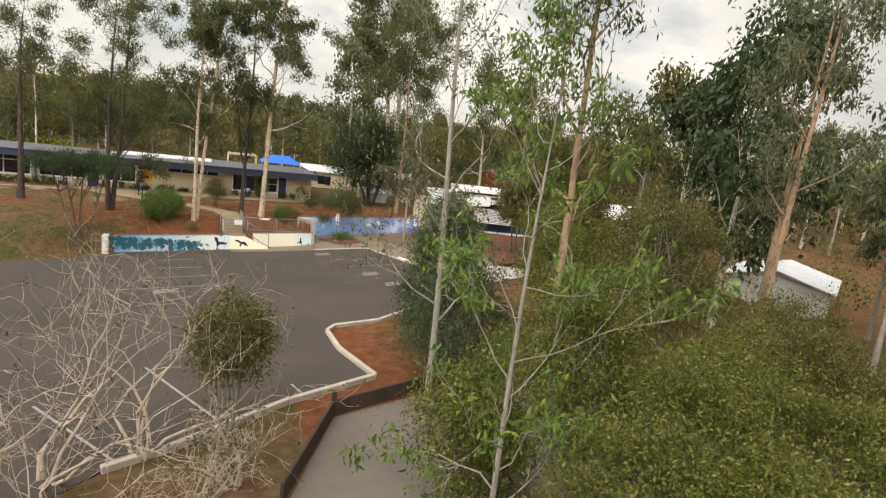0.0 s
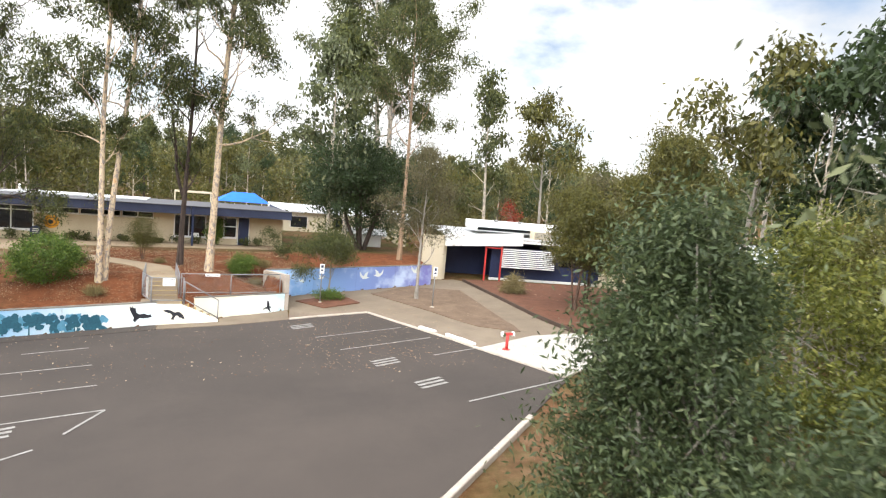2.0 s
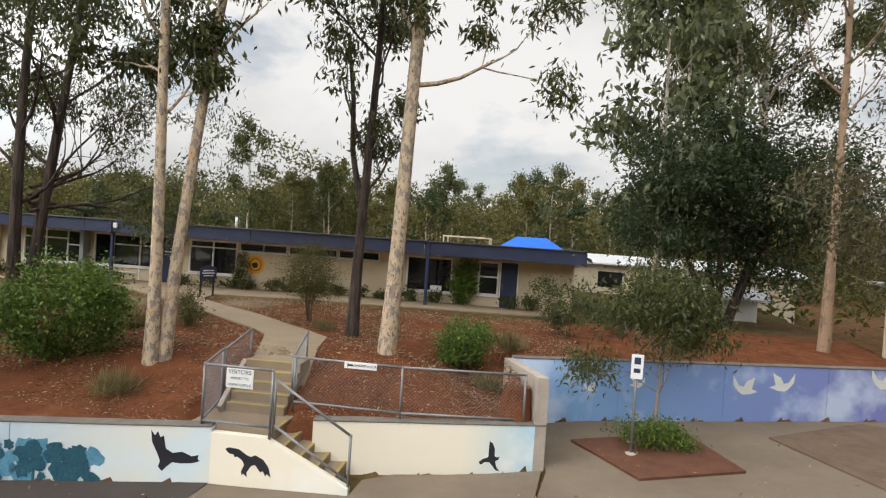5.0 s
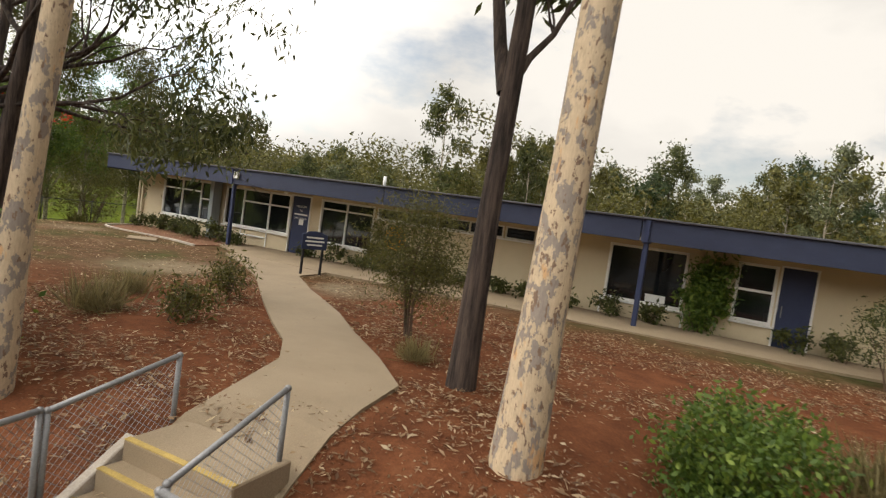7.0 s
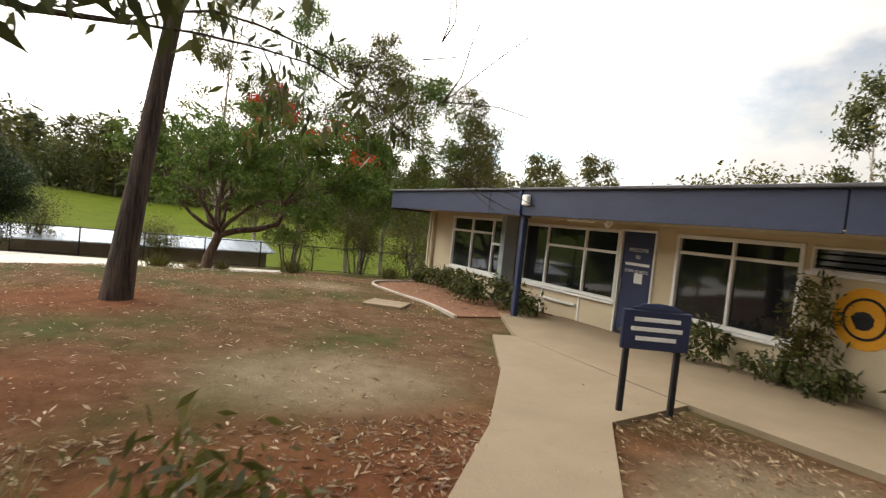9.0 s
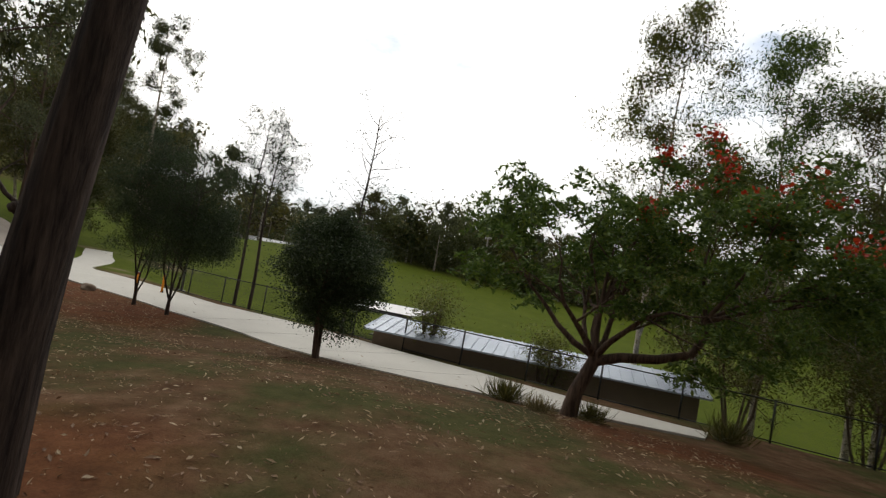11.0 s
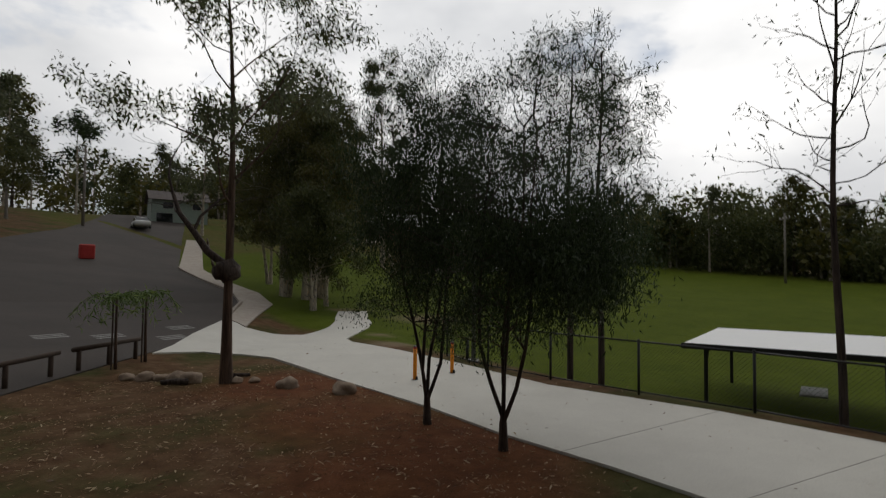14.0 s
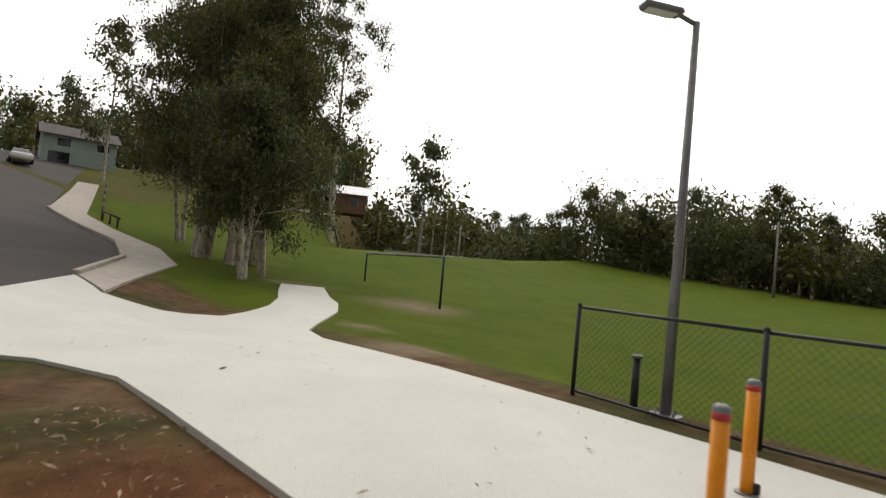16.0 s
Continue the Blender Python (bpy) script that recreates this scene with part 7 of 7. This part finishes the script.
for k, (x, y, hi, r) in enumerate(((6.4, -8.4, 0.8, 0.5), (7.6, -10.2, 0.7, 0.4), (17.6, -6.6, 1.1, 0.8), (19.3, -6.0, 1.3, 0.9), (21.0, -7.5, 0.8, 0.6), (17.3, -2.9, 2.0, 1.0))):
    bushy("bank_shrub", at(x, y), 0.03, hi, r, r, M_BARK_BROWN, M_LEAF_OLIVE if k < 2 else M_LEAF_GUM, "thin low shrub on the mulch bank", 420 + k, 1100 if k < 2 else 2600, 0.09, 4, 0.3, 0.015, 30, 0.3, 0.2, category="shrub", group="bank shrubs")


# low driveway fence and strip beside the first kerb
paving("driveway", [(12.95, -41.7), (15.7, -40.8), (19.5, -39.9), (26.0, -42.0), (24.0, -52.0), (12.0, -60.0), (9.5, -52.0), (11.0, -46.0)], 0.03, worn("driveway gravel", (0.10, 0.085, 0.075), (0.16, 0.135, 0.115), 0.95, 0.6, 60, 0.4), "grey brown gravel driveway beside the car park", "driveway", 1.5)
e = thing("silt_fence", at(12.95, -41.5), "low dark board edging along the driveway", "edging")
for a, b in (((11.2, -45.2), (12.95, -41.5)), ((12.95, -41.5), (15.7, -40.5)), ((15.7, -40.5), (19.4, -39.6))):
    Geo().beam((*a, land(*a) + 0.2), (*b, land(*b) + 0.2), 0.08, 0.5, 0.012).ob("board", M_TIMBER, e)
Geo().box((12.95, -41.5, land(12.95, -41.5) + 0.3), (0.12, 0.12, 0.8), 0.01).ob("post", M_TIMBER, e)

# ---- houses, poles and cars in the distance ----
BRICK = worn("brown brick", (0.16, 0.09, 0.06), (0.24, 0.14, 0.10), 0.9, 2, 40, 0.3)
TILE = worn("dark tile roof", (0.06, 0.05, 0.048), (0.12, 0.095, 0.085), 0.8, 2, 30, 0.3)
shed_house("street_house", at(-46.0, -102.0, -1.0), (7.5, 6.5, 3.8), -17, TILE, worn("pale green board", (0.26, 0.32, 0.28), (0.34, 0.40, 0.35), 0.7), "two storey pale green house with a dark roof by the road", 1.4, ((-2.3, 2.9, 1.3, 0.9, 1), (1.6, 2.9, 1.3, 0.9, 1), (2.0, 0.9, 2.1, 1.7, 1)))
for k, (x, y, rz) in enumerate(((-76, -87, -45), (-84, -79, -42), (-90, -72, -40), (-95, -65, -36), (-4, -66, 10), (-12.5, -72, 20))):
    shed_house("far_house", at(x, y), (7.5, 5.5, 2.6) if k < 4 else (5.5, 4.0, 2.3), rz, TILE if k % 2 else M_ROOF, BRICK if k < 4 else M_BLACK, "low house among the trees beyond the field" if k < 4 else "dark green shed beside the road", 1.3 if k < 4 else 0.5, ((-2, 1.4, 1.2, 1.0, 1), (2, 1.4, 1.2, 1.0, 1)))
shed_house("carport", at(40.0, -44.4), (5.0, 6.0, 2.0), 25, M_ROOF, M_WHITE, "small building with a pale metal roof beside the driveway", 0.7)


def power_pole(x, y, h):
    e = thing("power_pole", at(x, y), "tall timber power pole with a crossarm", "power pole", "power poles", 40)
    Geo().tube([(0, 0, -0.4), (0, 0, h)], [0.17, 0.11], 10).ob("pole", M_BARK_GREY, e, smooth=True, local=True)
    Geo().box((0, 0, h - 0.7), (2.4, 0.12, 0.14), 0.01).ob("crossarm", M_BARK_GREY, e, local=True)
    for s in (-1.1, -0.4, 0.4, 1.1):
        Geo().tube([(s, 0, h - 0.63), (s, 0, h - 0.4)], 0.05, 6).ob("insulator", M_SIGNW, e, local=True)


for x, y, h in ((-77, -72, 12.5), (-85, -71, 8.5), (-93, -31.5, 9.0), (-14.5, -56.0, 9.0), (-29.5, -88.0, 9.0)):
    power_pole(x, y, h)


def parked_car(x, y, rz, paint):
    e = thing("parked_car", at(x, y, 0.03), "white car parked beside the road", "car", "parked cars", rz)
    L = dict(local=True)
    b = Geo().box((0, 0, 0.62), (4.4, 1.75, 0.62), 0.14).ob("body", paint, e, smooth=True, **L)
    Geo().add([(-1.5, -0.76, 0.92), (1.1, -0.76, 0.92), (1.1, 0.76, 0.92), (-1.5, 0.76, 0.92), (-1.1, -0.62, 1.42), (0.45, -0.62, 1.42), (0.45, 0.62, 1.42), (-1.1, 0.62, 1.42)],
              [(3, 2, 1, 0), (4, 5, 6, 7), (0, 1, 5, 4), (1, 2, 6, 5), (2, 3, 7, 6), (3, 0, 4, 7)]).ob("cabin", M_GLASS, e, **L)
    Geo().box((-0.33, 0, 1.43), (1.5, 1.22, 0.05), 0.02).ob("roof", paint, e, **L)
    for wx in (-1.4, 1.4):
        for wy in (-0.85, 0.85):
            w = Geo().tube([(wx, wy - 0.1, 0.32), (wx, wy + 0.1, 0.32)], 0.32, 16).ob("wheel", M_BLACK, e, **L)
            Geo().tube([(wx, wy - 0.11, 0.32), (wx, wy + 0.11, 0.32)], 0.18, 12).ob("rim", M_STEEL, w, **L)


parked_car(-36.0, -89.0, 75, M_SIGNW)
parked_car(-83.0, -62.0, 50, M_SIGNW)
paving("far_street", [(-57.0, -87.0), (-60.0, -84.0), (-72.0, -72.5), (-83.0, -59.5), (-86.0, -62.0), (-75.0, -75.0), (-60.0, -90.0)], 0.06, M_KERB, "pale street beyond the playing field", "road", 3.0)
e = thing("red_bin", at(-22.6, -63.3), "red plastic water barrier on the road", "barrier")
Geo().box((0, 0, 0.55), (1.0, 0.5, 1.1), 0.08).ob("body", M_RED, e, local=True)


# ---- woods ----
def template(k):
    rnd = random.Random(500 + k)
    bark = (M_BARK_PALE, M_BARK_DARK, M_BARK_GREY)[k % 3]
    leaf = (M_LEAF_GUM, M_LEAF_OLIVE, M_LEAF_GREY, M_LEAF_DARK)[k % 4]
    return gum("bush_gum", (600, 600 + 20 * k, -60), 13 + 3 * rnd.random(), 0.2, bark, leaf, "tall gum in the bushland round the school", 500 + k, 0.2 + 0.14 * (k % 3), 3.0 + 0.8 * (k % 2), 9, 13, 1.0, 0.44, (0.02, 0.0), 1, depth=2, wide=0.42, group="bushland gums")


TEMPLATES = [template(k) for k in range(7)]


def open_ground(x, y):
    if inside(x, y, ASPHALT):
        return True
    if -9 < x < 20 and -3 < y < 11 or 28 < x < 58 and -16 < y < 6 and y > -0.35 * x - 6:
        return True
    if -6 < x < 34 and 10 < y < 31 or -34 < x < -7 and -4 < y < 24:
        return True
    if -110 < x < -15 and -64 < y < 12 + 0.12 * (-15 - x):
        return True
    if -10 < x < 32 and -31 < y < 0:
        return True
    if -32 < x < 15 and -62 < y < -3:
        return True
    if abs(x - 59) < 9 and abs(y + 19) < 8 or abs(x - 40.0) < 6 and abs(y + 44.4) < 7 or x < 37 and -60 < y < -15:
        return True
    return -40 < x < -8 and -100 < y < -60


rs = random.Random(77)
spots = []
tries = 0
while len(spots) < 230 and tries < 9000:
    tries += 1
    a, r = rs.random() * 2 * math.pi, 18 + 88 * math.sqrt(rs.random())
    x, y = 2 + r * math.cos(a), -16 + r * math.sin(a)
    if open_ground(x, y) or any((x - p) ** 2 + (y - q) ** 2 < 9 for p, q in spots):
        continue
    if len(spots) < 80 and not (16 < x < 60 and -58 < y < 0 or -30 < x < 80 and 28 < y < 70):
        continue
    spots.append((x, y))
for x, y in spots:
    s = 0.7 + 0.5 * rs.random()
    if y > 20:
        s *= 0.64
    copy_thing(TEMPLATES[rs.randrange(7)], pose(x, y, land(x, y) - 0.15, 0, 0, 360 * rs.random()) @ Matrix.Diagonal((s, s, s * (0.9 + 0.25 * rs.random()), 1)))
for k in range(70):
    w = 140 + 112 * rs.random()
    r = (98 if w < 212 else 122) + 26 * rs.random()
    x, y = -8 + r * math.cos(radians(w)), -16 + r * math.sin(radians(w))
    if -46 < x < -6 and y < -60:
        continue
    s = 0.55 + 0.4 * rs.random()
    copy_thing(TEMPLATES[rs.randrange(7)], pose(x, y, land(x, y) - 0.15, 0, 0, 360 * rs.random()) @ Matrix.Diagonal((s, s, s, 1)))
for o in TEMPLATES:
    for p in (*o.children_recursive, o):
        bpy.data.objects.remove(p)

# undergrowth and the far wooded hills, too many to count
rnd = np.random.default_rng(5)
pts = []
while len(pts) < 420:
    a, r = rnd.random() * 2 * math.pi, 16 + 90 * math.sqrt(rnd.random())
    x, y = 2 + r * math.cos(a), -16 + r * math.sin(a)
    if not open_ground(x, y):
        pts.append((x, y, land(x, y) + 0.6 + 0.9 * rnd.random()))
c = np.repeat(np.array(pts), 130, axis=0)
c = c + rnd.normal(size=c.shape) * np.array([1.3, 1.3, 0.75])
tagged(leaf_mesh("undergrowth", c, 0.42, rnd, 0.2, M_LEAF_OLIVE, None, 0.45), "tangled olive undergrowth below the bushland trees", "undergrowth", "", "stuff")
pts = []
while len(pts) < 620:
    x, y = -75 + 165 * rnd.random(), 27 + 50 * rnd.random()
    if not open_ground(x, y):
        for q in range(2):
            pts.append((x, y, land(x, y) + 1.0 + (8.0 + (2.0 if x < 4 else 0)) * rnd.random()))
c = np.repeat(np.array(pts), 230, axis=0)
c = c + np.clip(rnd.normal(size=c.shape), -1.7, 1.7) * np.array([1.3, 1.3, 0.75])
tagged(leaf_mesh("bushland_understorey", c, 0.42, rnd, 0.3, M_LEAF_OLIVE, None, 0.42), "dense olive green understorey of the bushland behind the school", "undergrowth", "", "stuff")
pts = []
while len(pts) < 1300:
    w = 140 + 112 * rnd.random()
    a, r = math.radians(w), (98 if w < 212 else 124) + 22 * rnd.random()
    x, y = -8 + r * math.cos(a), -16 + r * math.sin(a)
    if -46 < x < -6 and y < -60:
        continue
    k = 0.75 + 0.9 * noise.noise(Vector((x * 0.09, y * 0.09, 4.0)))
    pts.append((x, y, land(x, y) + 0.6 + 10.5 * max(0.5, k) * rnd.random()))
c = np.repeat(np.array(pts), 210, axis=0)
c = c + rnd.normal(size=c.shape) * np.array([1.6, 1.6, 1.1])
# the belt's leaf colour is lightened to stand in for haze
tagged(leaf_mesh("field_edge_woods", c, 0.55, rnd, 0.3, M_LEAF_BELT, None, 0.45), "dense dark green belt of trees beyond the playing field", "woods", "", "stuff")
pts, trunks = [], Geo()
while len(pts) < 3600:
    a, r = rnd.random() * 2 * math.pi, 104 + 130 * rnd.random()
    x, y = r * math.cos(a), -14 + r * math.sin(a)
    if -40 < x < -8 and y < -60 and y > -125:
        continue
    z = land(x, y)
    h = 8 + 7 * rnd.random()
    for _ in range(3):
        pts.append((x + rnd.normal() * 1.4, y + rnd.normal() * 1.4, z + h * (0.45 + 0.45 * rnd.random())))
    pts.append((x, y, z + 2.2))
    trunks.tube([(x, y, z - 0.5), (x, y, z + h * 0.8)], [0.25, 0.1], 5, False)
c = np.repeat(np.array(pts), 85, axis=0)
c = c + rnd.normal(size=c.shape) * np.array([1.7, 1.7, 1.5])
tagged(leaf_mesh("far_woods", c, 0.95, rnd, 0.2, M_LEAF_OLIVE, None, 0.5), "wooded hills of olive green gums round the school", "woods", "", "stuff")
tagged(trunks.ob("far_trunks", M_BARK_PALE), "pale trunks of the far wooded hills", "woods", "", "stuff")

# ---- fallen leaves on mulch and lawn ----
rnd = np.random.default_rng(6)
pts = []
LITTER = ((64000, 4.0, 18.0, -15.0, -3.0, 0.02), (22000, -14.0, 5.0, -20.0, -3.0, 0.02), (9500, -17.6, -9.0, -30.0, -18.0, 0.02), (1200, -7.6, -1.2, -2.6, -0.3, 0.05), (350, 10.5, 13.0, -15.0, -12.0, 0.07),
          (1000, 5.0, 20.0, -24.0, -15.6, 0.055), (1000, 16.0, 23.0, -25.0, -14.5, 0.055), (1000, 31.5, 41.0, -17.0, -7.0, 0.18), (320, -21.5, -12.5, -33.0, -8.0, 0.06), (900, 16.0, 31.0, -26.0, -9.0, 0.1))
for count, x0, x1, y0, y1, lift in LITTER:
    for _ in range(count):
        x, y = x0 + (x1 - x0) * rnd.random(), y0 + (y1 - y0) * rnd.random()
        if count > 3000 and edge_side(x, y) < 0.25 or count > 1000 and y > -3.2 and x > 0:
            continue
        if count > 3000 and noise.noise(Vector((x * 0.7, y * 0.7, 3.0))) + 0.7 * (rnd.random() - 0.5) < -0.16:
            continue
        pts.append((x, y, land(x, y) + lift + 0.012 * rnd.random()))
c = np.array(pts)
n = len(c)
ang = rnd.random(n) * 6.28
ax = np.stack([np.cos(ang), np.sin(ang), rnd.normal(size=n) * 0.22], 1)
sd = np.stack([-np.sin(ang), np.cos(ang), rnd.normal(size=n) * 0.3], 1)
ln = (0.036 + 0.09 * rnd.random((n, 1)) ** 2)
v = np.stack([c - ax * ln / 2, c + sd * ln * 0.13 + np.array([0, 0, 0.008]), c + ax * ln / 2, c - sd * ln * 0.13], 1).reshape(-1, 3)
me = bpy.data.meshes.new("leaf_litter")
me.from_pydata([tuple(p) for p in v], [], [tuple(range(4 * i, 4 * i + 4)) for i in range(n)])
me.materials.append(M_LITTER)
tagged(new("leaf_litter", me), "dry curled gum leaves scattered on the mulch", "leaf litter", "", "stuff")
